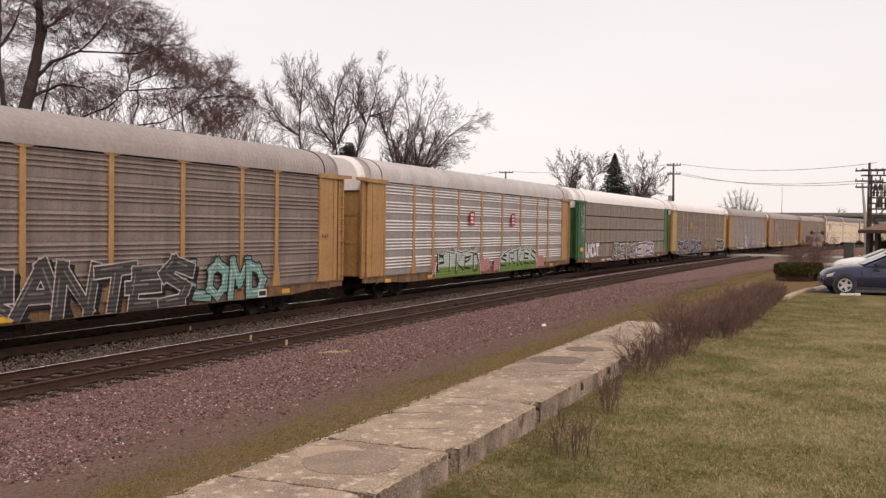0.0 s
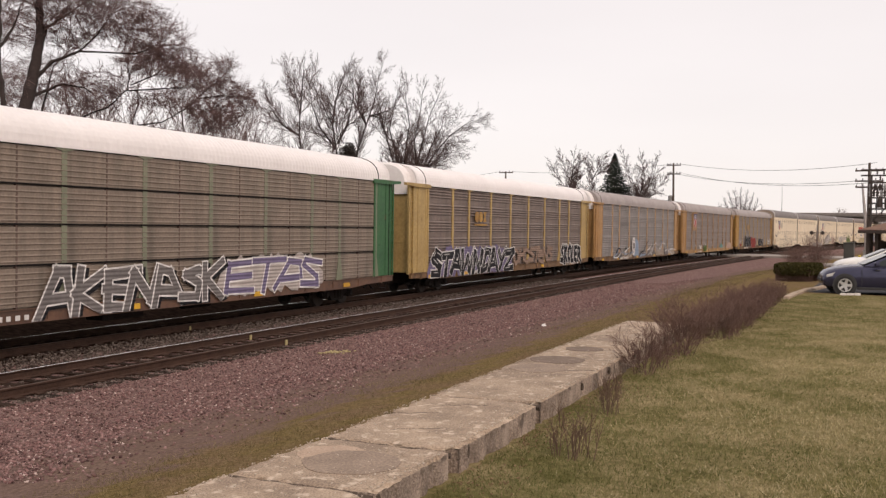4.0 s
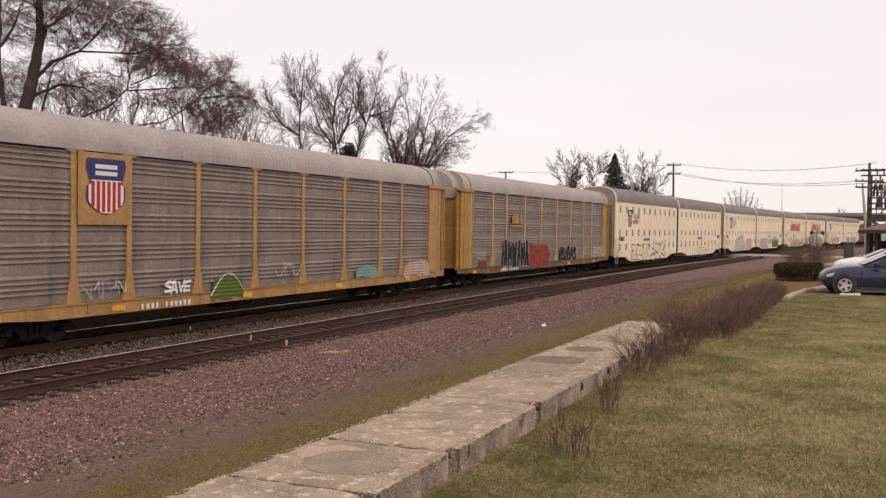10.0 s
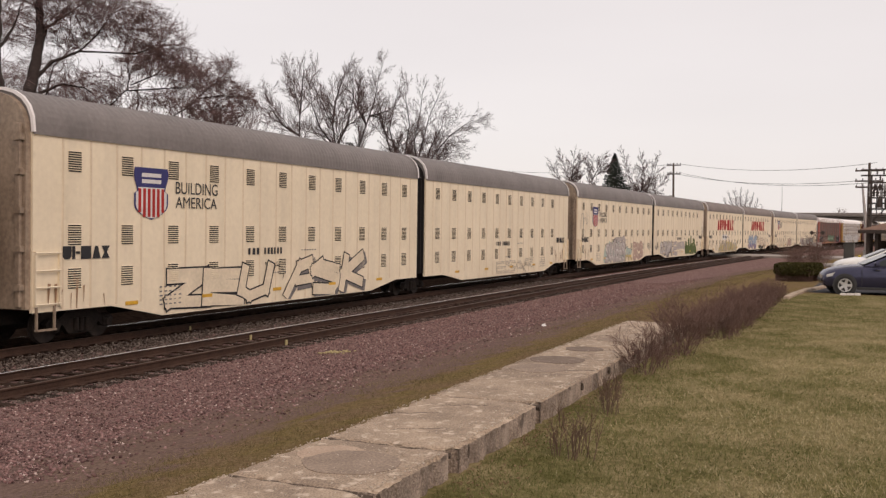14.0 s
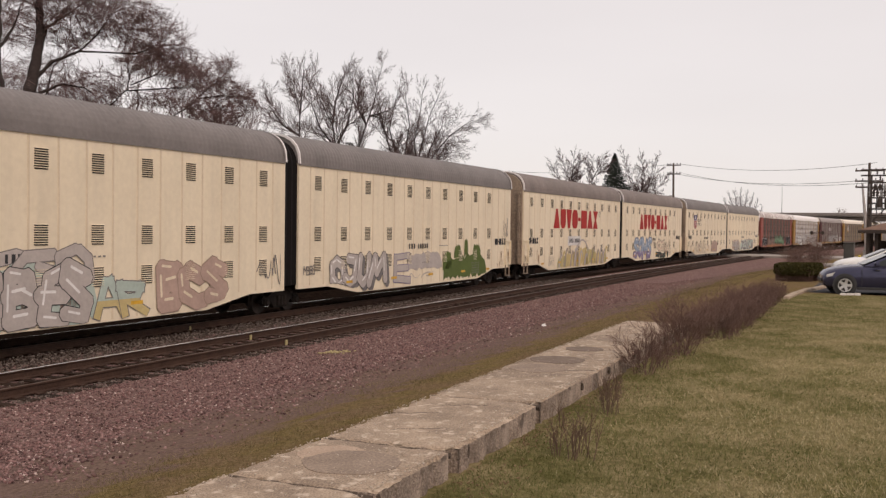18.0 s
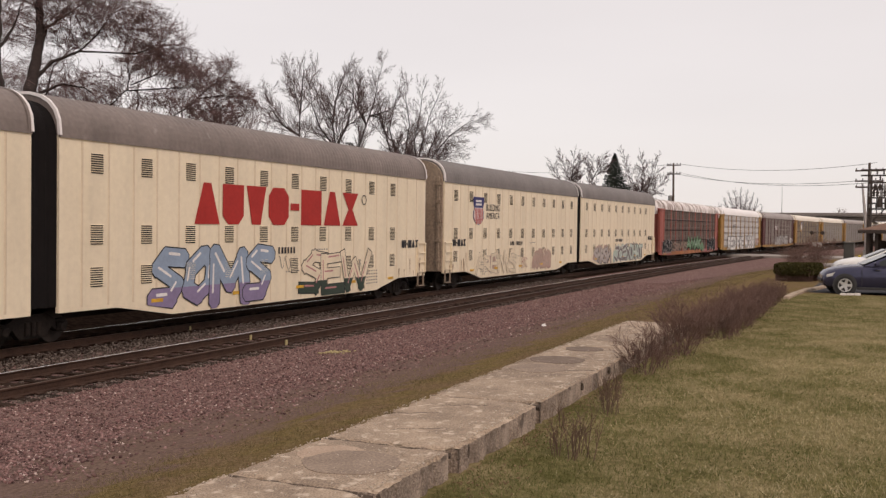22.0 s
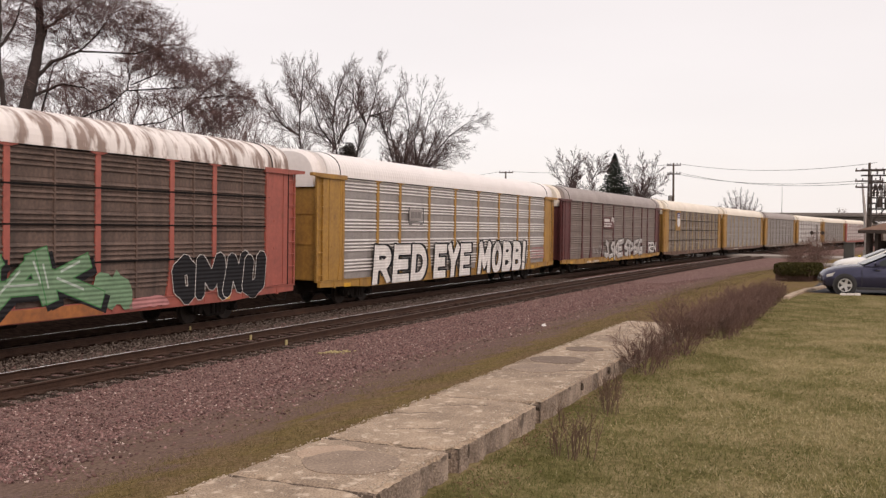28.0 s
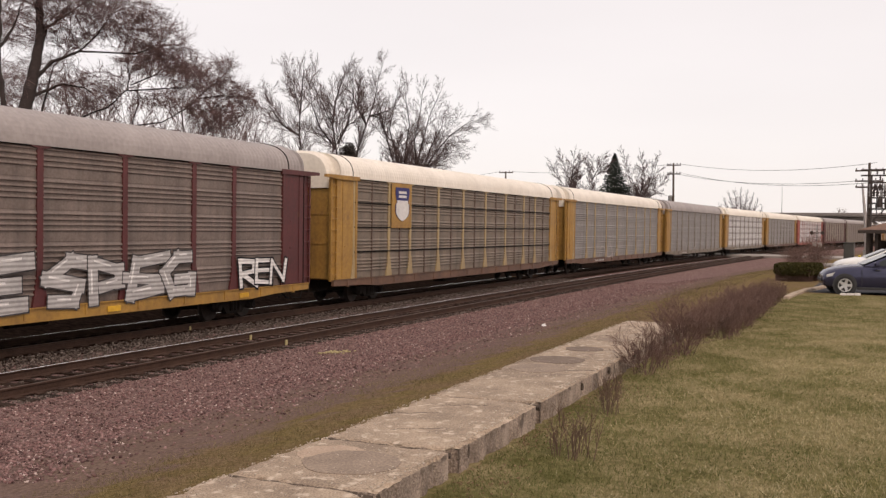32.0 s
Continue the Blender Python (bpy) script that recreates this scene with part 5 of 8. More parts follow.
BRUSH = dict(bend=0.12, lift=(0.04, 0.06, 0.05), kids=(8, 6, 5), open=(0.6, 0.65, 0.6), shrink=(0.5, 0.5, 0.5), bare=0.5, wood=1, thin=0.014)
G_OLD, G_MID, G_FAR = "old trees behind the track", "bare trees behind the train", "far bare trees"
FUZZ = dict(step=0.25, thin=0.0053, twigs=6, twig_len=0.78, droop=0.12, group=G_OLD, side_twigs=4, limb=0.1)
grown_tree("tall bare elm with a thick dark trunk and fine drooping twigs", 27.65, -9.13, 21, [[(-0.2, 0, 0), (-0.03, 0, 7.07), (0.27, 0, 8.41), (0.49, 0, 9.91), (0.38, 0, 11.8)], [(0.3, 0, 8.2), (0.88, -0.2, 8.87), (1.82, -0.3, 9.32), (2.85, -0.3, 9.36), (3.83, -0.2, 9.4)], [(0.2, 0, 7.6), (1.27, 0.4, 8.15), (2.06, 0.5, 8.08), (2.54, 0.6, 7.73)], [(0.38, 0, 9.08), (0.72, 0.1, 10.18), (1.42, 0.2, 10.74), (2.28, 0.3, 11.5)], [(1.82, -0.3, 9.32), (2.45, -0.1, 10.0), (3.01, 0, 10.9)], [(0.5, 0.5, 0), (0.58, 0.5, 7.19), (0.69, 0.5, 7.86), (0.96, 0.4, 8.79), (1.66, 0.4, 9.6)]], [(1.6, 0.2, 11.6, 2.2, 2.2, 1.2, 700), (2.6, 0, 10.8, 1.9, 1.8, 1.0, 560), (3.9, -0.1, 10.6, 1.35, 1.6, 1.0, 460), (4.7, 0, 9.9, 1.1, 1.4, 0.9, 360), (5.4, 0.1, 9.35, 0.8, 1.0, 0.75, 220), (1.5, 0.2, 10.0, 1.2, 1.2, 0.6, 160), (-1.2, 0.2, 10.6, 1.3, 1.4, 1.2, 260), (0.4, 0.4, 10.4, 1.2, 1.2, 1.2, 260), (-0.6, 0.6, 8.0, 1.0, 1.0, 1.0, 150), (1.0, 0.7, 8.3, 1.2, 1.0, 1.0, 200)], bole=0.5, **dict(FUZZ, limb=0.13))
grown_tree("leaning bare tree with long arching limbs", 32.65, -11.17, 8, [[(-0.9, 0, 0), (-0.7, 0, 6.9), (-0.16, 0, 7.59), (0.91, 0, 8.08), (1.73, 0, 8.89), (1.77, 0, 9.56), (1.67, 0.1, 10.33)], [(1.86, 0, 9.09), (2.93, 0.2, 9.64), (3.21, 0.2, 9.95)], [(1.77, 0, 8.84), (2.74, -0.1, 8.95), (3.78, -0.2, 9.06), (4.54, -0.2, 9.1)]], [(2.4, 0, 10.2, 1.3, 1.5, 0.7, 300), (3.7, 0, 9.8, 0.95, 1.3, 0.6, 240), (4.5, 0, 9.65, 0.7, 1.0, 0.7, 220), (2.9, 0.3, 8.5, 1.1, 1.2, 0.35, 90), (0.4, 0.5, 8.7, 1.4, 1.2, 1.0, 240)], **dict(FUZZ, thin=0.006))
grown_tree("spreading bare tree with fine drooping twigs", 37.05, -12.31, 31, [[(-1.2, 0, 0), (-0.9, 0, 7.3), (0.05, 0, 7.84), (1.16, 0, 8.04), (2.18, 0, 8.68), (2.91, 0, 9.36), (3.22, 0, 9.8)], [(2.91, 0, 9.36), (3.95, 0.1, 10.38), (4.37, 0.1, 10.84)], [(2.8, 0, 9.24), (3.85, -0.1, 9.41), (4.92, -0.1, 9.46)]], [(3.5, 0, 10.0, 0.75, 1.2, 0.75, 260), (4.1, 0, 10.9, 0.6, 0.8, 0.5, 150), (4.6, 0, 9.5, 1.0, 1.2, 0.6, 320), (3.6, 0.2, 8.5, 1.3, 1.4, 0.8, 360), (2.3, 0.2, 8.9, 0.9, 1.2, 0.45, 160), (5.2, 0, 9.2, 0.5, 0.8, 0.5, 110)], **dict(FUZZ, thin=0.0064))
grown_tree("slender dark tree with few bare branches", 23.7, -5.97, 5, [[(0.2, 0, 0), (0.09, 0, 6.4), (-0.04, 0, 7.43), (-0.02, 0, 10.8)], [(-0.04, 0, 8.28), (0.35, 0.1, 8.88), (0.67, 0.2, 9.9)]], [(0.35, 0, 9.6, 0.6, 0.9, 0.8, 90), (0.2, 0, 7.3, 0.5, 0.6, 0.5, 40), (-0.6, 0, 9.6, 0.7, 0.9, 1.2, 70)], bole=0.16, **dict(FUZZ, twigs=2, side_twigs=2))
for i, (s, u) in enumerate(((52, -32), (60, -36), (66, -33), (74, -38), (62, -30), (80, -40), (90, -42), (50, -27), (57, -24), (48, -30), (70, -30), (44, -22), (47, -25), (41, -20), (53, -21), (60, -25), (40, -24))):
    bare_tree("bare_tree", "thin bare tree in the brush behind the line", s, u, 40 + i, [(random.Random(i).uniform(-0.1, 0.1), 0.05, 9.6 + 0.9 * (i % 3) + 0.06 * (s - 50), 0.09), (0.2, 0.1, 9.0, 0.07), (-0.25, 0.1, 8.8, 0.07)], 3, BRUSH, group="thin trees of the brush", twig=TWIG_FAR)
OPEN = dict(reach=2.8, thin=0.0118, limb=0.16, group=G_MID, gap=0.175, open_=0.68, lift=0.09, twig=TWIG_DARK)
forked_tree("slender bare tree with upright forked stems", 61.65, -19.18, 3, [[(0.1, 0, 0), (0.0, 0, 9.03), (-0.16, 0, 10.03), (-0.1, 0, 11.56), (-0.57, 0, 13.54), (-1.2, 0, 15.0)], [(-0.16, 0, 10.03), (-1.38, 0.2, 10.76), (-2.3, 0.3, 12.1), (-2.6, 0.3, 13.3)], [(-0.1, 0, 11.56), (0.1, 0.3, 14.33), (0.17, 0.3, 15.2)]], **OPEN)
forked_tree("bare tree fanning out from several dark stems", 64.7, -18.03, 14, [[(0.05, 0, 0), (0.01, 0, 8.97), (-0.32, 0, 11.02), (-1.13, 0.1, 12.58), (-1.93, 0.1, 14.3), (-1.87, 0.1, 15.6)], [(-0.32, 0, 11.02), (-0.11, -0.2, 12.77), (0.43, -0.3, 14.68), (0.89, -0.3, 15.5)], [(0.01, 0.1, 9.13), (-1.27, 0.2, 10.84), (-1.91, 0.3, 12.56), (-2.09, 0.4, 14.0)], [(0.09, 0, 9.61), (0.78, 0.2, 11.05), (1.23, 0.3, 13.12), (1.13, 0.3, 15.2)]], **OPEN)
forked_tree("tall bare tree with a leaning forked stem", 66.4, -17.14, 15, [[(-0.2, 0, 0), (-0.1, 0, 9.05), (0.6, 0, 11.16), (1.22, 0, 13.1), (1.52, 0, 14.88), (1.85, 0, 16.0)], [(0.6, 0, 11.16), (-0.06, 0.2, 12.43), (0.0, 0.3, 14.68)], [(0.83, 0, 11.81), (2.52, -0.2, 12.33)]], **OPEN)
forked_tree("bare tree with clustered upright stems", 68.7, -14.99, 17, [[(-0.2, 0, 0), (-0.27, 0, 8.29), (-0.95, 0, 10.57), (-1.47, 0, 12.84), (-2.1, 0.1, 14.6)], [(0.1, 0.1, 0), (0.1, 0.1, 8.29), (-0.62, 0.1, 10.9), (-0.32, 0.2, 12.54), (0.15, 0.2, 14.4)], [(-0.78, 0, 10.24), (-1.62, -0.2, 12.02)]], **OPEN)
forked_tree("bare tree with several dark upright limbs", 69.35, -13.73, 16, [[(-0.85, 0, 0), (-0.85, 0, 7.93), (-0.71, 0, 9.74), (-0.48, 0, 11.21), (-0.75, 0, 12.84), (-0.94, 0, 14.7)], [(0.1, 0.2, 0), (0.05, 0.2, 8.11), (-0.06, 0.2, 10.07), (0.4, 0.2, 12.54), (0.54, 0.2, 14.2)], [(0.2, 0, 0), (0.13, 0, 8.03), (0.6, 0, 10.08), (1.06, -0.1, 11.89), (1.94, -0.1, 13.9)]], **OPEN)
forked_tree("broad bare tree with branches spreading wide and low", 70.55, -13.51, 19, [[(-0.1, 0, 0), (-0.04, 0, 7.93), (0.52, 0, 9.68), (1.33, 0, 11.18), (2.65, 0.1, 11.87)], [(0.1, 0, 0), (0.12, 0, 7.93), (0.86, 0, 9.18), (2.0, -0.1, 10.53), (3.65, -0.2, 11.7), (4.4, -0.2, 11.5)], [(0.3, 0.1, 0), (0.37, 0.1, 8.01), (1.52, 0.2, 9.03), (2.85, 0.3, 9.38)]], **dict(OPEN, open_=0.75, lift=0.02, reach=3.6))
AFAR = dict(reach=3.0, thin=0.02, limb=0.13, group=G_FAR, gap=0.17, open_=0.68, lift=0.08, twig=TWIG_DARK, low=5.5)
FARLABEL = "distant bare tree with a rounded crown of fine branches"
forked_tree("distant bare tree fanning out from many upright stems", 113.4, -16.14, 60, [[(0.1, 0, 0), (0.1, 0, 7.96), (-0.16, 0, 9.92), (-1.12, 0, 12.0)], [(0.2, 0.1, 0), (0.21, 0.1, 7.96), (0.41, 0.1, 10.16), (0.6, 0.1, 12.24)], [(0.0, 0, 0), (-0.02, 0, 7.96), (-1.3, 0, 9.45), (-2.14, 0, 11.07)], [(0.1, 0, 0), (0.1, 0, 8.07), (1.1, 0, 9.93), (1.18, 0, 11.78)]], **AFAR)
forked_tree("slender distant bare tree", 114.3, -13.6, 61, [[(0, 0, 0), (0.04, 0, 7.78), (0.09, 0, 9.39), (-0.47, 0, 11.4)], [(0.09, 0, 9.16), (0.8, 0, 10.55), (1.46, 0, 11.7)]], **AFAR)
forked_tree(FARLABEL, 121.6, -10.01, 62, [[(0.1, 0, 0), (0.16, 0, 7.1), (-0.58, 0, 9.14), (-1.33, 0, 11.3), (-1.83, 0, 12.7)], [(0.2, 0.1, 0), (0.28, 0.1, 7.1), (0.82, 0.1, 9.63), (0.3, 0.1, 12.27)], [(0.3, 0, 0), (0.4, 0, 7.1), (1.77, 0, 9.39), (2.42, 0, 12.0)], [(0.5, 0, 0), (0.63, 0, 7.11), (2.26, 0, 8.2), (3.4, 0, 9.64)]], **AFAR)
forked_tree("low dense bare tree far beyond the crossing", 204.5, -14.75, 71, [[(0, 0, 0), (0.25 * dx, 0.3 * dy, 2.6), (0.7 * dx, dy, 2.6 + 0.55 * h), (dx, dy, 2.6 + h)] for dx, dy, h in [(5.0 * math.cos(a) * e, 1.6 * math.sin(7 * a + 5 * e), (8.2 * math.sin(a) + 0.6) * e) for e in (1.0, 0.8, 0.6) for a in [0.25 + 0.24 * k + 0.08 * e for k in range(12)]]], **dict(AFAR, reach=2.2, thin=0.03, limb=0.05, gap=0.38, low=3.5, twig=TWIG_DARK))
forked_tree("small bare tree on the skyline beyond the bridge", 373.5, -23.35, 72, [[(0, 0, 0), (0.3 * dx, 0, 3.4), (dx, 0, 3.4 + h)] for dx, h in ((-4.2, 3.6), (-2.4, 6.2), (-0.6, 7.6), (1.2, 7.4), (2.8, 5.8), (4.4, 3.4))], **dict(AFAR, reach=3.6, thin=0.055, limb=0.12, gap=0.6, low=1.5, twig=TWIG_PALE))

NEEDLE_BROWN = mat("dark_brown_green_needles", (0.062, 0.046, 0.036), (0.034, 0.026, 0.021), rough=0.9, grain=6, patch=1, bump=0)
NEEDLE = mat("dark_spruce_needles", (0.035, 0.045, 0.028), (0.018, 0.024, 0.015), rough=0.9, grain=6, patch=1, bump=0)


def spruce(s, u, height, width, seed, power=0.9, label="dark green spruce with a pointed ragged outline", count=14000, needles=None):
    rnd = random.Random(seed)
    x, y, _ = line(s, u)
    t = thing("spruce", label, "conifer", Matrix.Translation((x, y, ground_z(s, u) - 0.05)))
    put("trunk", Build().tube([(0, 0, 0), (0, 0, height * 0.97)], [0.2, 0.02], 7).mesh("trunk", BARK), t)
    v, f = [], []
    for k in range(count):
        h = rnd.random() ** 1.15
        reach = width * (1 - h) ** power * rnd.uniform(0.2, 1.12) * (0.7 + 0.3 * abs(math.sin(h * 31))) + 0.03
        a = rnd.uniform(0, 2 * math.pi)
        z = height * (0.1 + 0.9 * h) - reach * 0.28
        c = Vector((math.cos(a) * reach, math.sin(a) * reach, z))
        d = Vector((math.cos(a + rnd.gauss(0, 0.5)), math.sin(a + rnd.gauss(0, 0.5)), rnd.uniform(-0.55, 0.05))) * rnd.uniform(0.35, 0.75) * (1.15 - h)
        w = Vector((-math.sin(a), math.cos(a), rnd.uniform(-0.4, 0.4))) * rnd.uniform(0.14, 0.3) * (1.2 - 0.7 * h)
        n = len(v)
        v += [c - w * 0.5, c + d * 0.5 - w, c + d, c + d * 0.5 + w]
        f.append((n, n + 1, n + 2, n + 3))
    put("crown", bulk("crown", np.array([tuple(p) for p in v]), np.array(f), needles or NEEDLE), t)


spruce(122.8, -13.4, 12.95, 4.4, 4)
spruce(123.5, -11.9, 8.9, 2.4, 6, 0.5, "low dark green conifer beside a taller spruce", 6000)
for _s, _u, _h in ((61.7, -15.65, 9.0), (62.0, -15.29, 9.35), (61.6, -14.95, 9.1)):
    spruce(_s, _u, _h, 0.75, int(_h * 9), 0.25, "dark brown-green blunt-topped evergreen among the bare trees", 5000, NEEDLE_BROWN)

# shrubs along the platform edge
STEMS = dict(bend=0.14, lift=(0.05, 0.05, 0.03), kids=(6, 5), open=(0.5, 0.6), shrink=(0.6, 0.55), bare=0.3, wood=0, thin=0.0035)


def shrub(s, u, height, count, lean, seed, label, group, material=SHRUB, levels=2, name="shrub", category="shrub"):
    rnd = random.Random(seed)
    st = [(rnd.gauss(0, lean), rnd.gauss(0, lean), height * rnd.uniform(0.6, 1.1), 0.007) for _ in range(count)]
    rows = ([], [])
    x, y, _ = line(s, u)
    t = thing(name, label, category, Matrix.Translation((x, y, ground_z(s, u) - 0.03)), group)
    for lx, ly, ln, r in st:
        w = min(0.3, height * 0.25)
        grow(rnd, (rnd.gauss(0, w * 0.5), rnd.gauss(0, w * 0.5), 0), (lx, ly, 1), ln, r, 0, levels, STEMS, rows)
    tagged(put("twig_mass", bulk("twig_mass", *bars(rows[1], 3), material), t), kind="stuff")
    return t


G_SHRUB = "shrubs along the platform edge"
for i, (s, u, h, c) in enumerate(((15.2, 16.35, 0.62, 20), (15.9, 16.45, 0.42, 12), (17.7, 16.5, 1.0, 24), (18.3, 16.3, 0.85, 14), (19.2, 16.4, 0.7, 16))):
    shrub(s, u, h, c, 0.42, 100 + i, "open bare red-brown shrub against the concrete edge", G_SHRUB)
k = 0
for i in range(17):
    s = 20.4 + i * 0.72
    for u in (16.35, 16.85):
        shrub(s + 0.3 * (u > 16.5), u + 0.08 * math.sin(i * 2.1), 0.57 + 0.09 * math.sin(i * 1.7) - 0.006 * i, 18, 0.36, 130 + k, "dense bare red-brown shrub of a clipped row", G_SHRUB)
        k += 1
for i, (s, u, h, c) in enumerate(((9.55, 16.85, 0.5, 8), (9.75, 16.75, 0.42, 6), (9.6, 16.6, 0.3, 5), (11.9, 16.6, 0.45, 7), (12.1, 16.5, 0.36, 6), (12.6, 16.4, 0.3, 6), (13.4, 16.3, 0.25, 5), (10.9, 16.3, 0.25, 4))):
    shrub(s, u, h, c, 0.16, 200 + i, "dry brown weed stalks in the lawn by the concrete", "dry weeds by the platform", WEED, 1, "weed", "weed")
for i, (s, u, h) in enumerate(((50.0, 16.2, 1.5), (51.5, 16.8, 1.65), (52.5, 15.9, 1.4), (53.5, 16.9, 1.6))):
    shrub(s, u, h, 24, 0.36, 220 + i, "tall bare brown shrub behind the clipped hedge", "shrubs behind the hedge")

LEAF = island_mat("dark_hedge_leaves", [(0.06, 0.056, 0.02), (0.085, 0.078, 0.026), (0.1, 0.09, 0.03), (0.07, 0.064, 0.022)], 0.8)


def hedge(s, u, long_, deep, high, seed, label):
    """A clipped evergreen: many small leaves over a rounded block, bare stems below."""
    rnd = random.Random(seed)
    t = thing("hedge", label, "hedge", spot(s, u, ground_z(s, u) - 0.02), "clipped hedges by the car park")
    v, f = [], []
    for _ in range(9000):
        q = Vector((rnd.uniform(-1, 1), rnd.uniform(-1, 1), rnd.uniform(-1, 1)))
        ax = max(range(3), key=lambda a: abs(q[a]))
        q[ax] = math.copysign(1, q[ax])
        n4 = (abs(q.x) ** 5 + abs(q.y) ** 5 + abs(q.z) ** 5) ** 0.2
        q = q / n4 * rnd.uniform(0.86, 1.03)
        c = Vector((q.x * deep / 2, q.y * long_ / 2, high * 0.66 + q.z * high * 0.34))
        a = Vector((rnd.gauss(0, 1), rnd.gauss(0, 1), rnd.gauss(0, 1))).normalized() * 0.034
        b = a.cross(Vector((rnd.gauss(0, 1), rnd.gauss(0, 1), rnd.gauss(0, 1)))).normalized() * 0.025
        k = len(v)
        v += [c - a, c + b, c + a, c - b]
        f.append((k, k + 1, k + 2, k + 3))
    put("foliage", bulk("foliage", np.array([tuple(p) for p in v]), np.array(f), LEAF), t)
    rows = []
    for _ in range(420):
        x, y = rnd.uniform(-0.4, 0.4) * deep, rnd.uniform(-0.45, 0.45) * long_
        rows.append((x, y, 0, x + rnd.gauss(0, 0.06), y + rnd.gauss(0, 0.08), high * 0.7, 0.012, 0.006))
    put("twig_mass", bulk("twig_mass", *bars(rows, 3), SHRUB), t)


hedge(45.0, 16.45, 1.6, 1.15, 0.8, 1, "dark green clipped hedge with bare brown lower stems")
hedge(46.4, 17.1, 0.8, 1.05, 0.8, 2, "dark green clipped hedge beside the kerb")

# lawn and dry grass
BLADE = island_mat("grass_blades", [(0.14, 0.115, 0.045), (0.2, 0.155, 0.075), (0.3, 0.23, 0.125), (0.4, 0.31, 0.185), (0.13, 0.115, 0.042), (0.22, 0.175, 0.08)], 0.9, 3.0)
BLADE_GREEN = island_mat("green_grass_blades", [(0.106, 0.127, 0.036), (0.157, 0.166, 0.053), (0.23, 0.217, 0.087), (0.133, 0.147, 0.046), (0.374, 0.32, 0.163)], 0.9, 3.0)
BLADE_STRAW = island_mat("straw_grass_blades", [(0.314, 0.282, 0.123), (0.549, 0.456, 0.243), (0.738, 0.604, 0.377), (0.26, 0.251, 0.104), (0.85, 0.738, 0.486)], 0.9, 3.0)


def blades(spots, height, seed):
    g = np.random.default_rng(seed)
    p = np.array(spots)
    n = len(p)
    a = g.uniform(0, 2 * np.pi, n)
    h = height * g.uniform(0.4, 1.2, n)
    w = g.uniform(0.0018, 0.0038, n) * (height / 0.05) ** 0.3
    side = np.c_[np.cos(a), np.sin(a), np.zeros(n)] * w[:, None]
    tip = np.c_[g.normal(0, 0.75, n) * h, g.normal(0, 0.75, n) * h, h]
    v = np.stack([p - side, p + side, p + tip], 1).reshape(-1, 3)
    return v, np.arange(3 * n).reshape(-1, 3)


def lawn_spots(n, seed):
    rnd = random.Random(seed)
    out = []
    while len(out) < n:
        s = 3.2 + 32.3 * rnd.random() ** 1.7
        if s < 5.6 and rnd.random() > ((s - 3.2) / 2.4) ** 1.5:
            continue
        u = 16.1 + rnd.random() * (3.5 + s * 0.6)
        x, y, _ = line(s, u)
        if x > 0.5 * y + 3:
            continue
        out.append((x, y, ground_z(s, u) - 0.004))
    return out


def strip_spots(n, seed):
    rnd = random.Random(seed)
    out = []
    while len(out) < n:
        s, u = 4 + 60 * rnd.random() ** 1.5, rnd.uniform(12.0, 14.75)
        if noise.noise((u * 0.8, s * 0.35, 7)) < rnd.uniform(-0.5, 0.5) - 0.16 * (u - 13.2):
            continue
        x, y, _ = line(s, u)
        out.append((x, y, ground_z(s, u) - 0.004))
    return out


ROOTS = lawn_spots(400000, 1)
rg = random.Random(77)
def green_here(x, y):
    """Where the lawn stays green: along the slabs, by the kerb and in loose patches."""
    v = 1.3 * noise.noise((x * 0.7, y * 0.4, 0)) + 0.4 * noise.noise((x * 2.2, y * 1.3, 5)) + 0.4 * noise.noise((x * 7, y * 5, 9))
    v += 0.5 * math.exp(-((x + 3.2 + 0.02 * y) / 0.9) ** 2) + 1.3 * smooth(20, 27, y) + 0.9 * math.exp(-((x + 0.2) / 0.9) ** 2 - ((y - 9.6) / 0.5) ** 2)
    return v - 0.3 * (x + 0.6)


GREENER = [green_here(q[0], q[1]) + rg.gauss(0, 0.5) > 0.05 for q in ROOTS]
tagged(put("lawn_grass", bulk("lawn_grass", *blades([q for q, k in zip(ROOTS, GREENER) if k], 0.052, 2), BLADE_GREEN)), "short green patches of winter lawn", "grass", kind="stuff")
tagged(put("lawn_grass", bulk("lawn_grass", *blades([q for q, k in zip(ROOTS, GREENER) if not k], 0.05, 5), BLADE_STRAW)), "short straw-coloured patches of winter lawn", "grass", kind="stuff")
tagged(put("dry_grass", bulk("dry_grass", *blades(strip_spots(60000, 3), 0.045, 4), BLADE)), "sparse dry grass on the dirt strip", "grass", kind="stuff")


# ---- beyond the lawn: road crossing, poles, bridge, shelter, parked cars ----
ROAD = mat("worn_road_concrete", (0.36, 0.32, 0.29), (0.25, 0.225, 0.2), rough=0.9, grain=10, patch=0.5, bump=0.15)
POLE_WOOD = mat("weathered_pole_wood", (0.13, 0.095, 0.075), (0.075, 0.056, 0.046), rough=0.95, grain=12, patch=1, bump=0.4, stretch=(6, 6, 1))
GREYSTEEL = mat("grey_galvanised_fittings", (0.33, 0.32, 0.31), rough=0.6, metal=0.4, grain=12, patch=2, bump=0.1)
DARKSTEEL = mat("dark_bronze_steel", (0.07, 0.055, 0.048), rough=0.7, metal=0.3, grain=12, patch=2, bump=0.1)
CABLE = mat("dark_cable", (0.1, 0.09, 0.085), rough=0.8, grain=4, patch=1, bump=0)
BRIDGE = mat("stained_bridge_concrete", (0.3, 0.265, 0.24), (0.2, 0.175, 0.16), rough=0.9, grain=2, patch=0.25, bump=0.1)
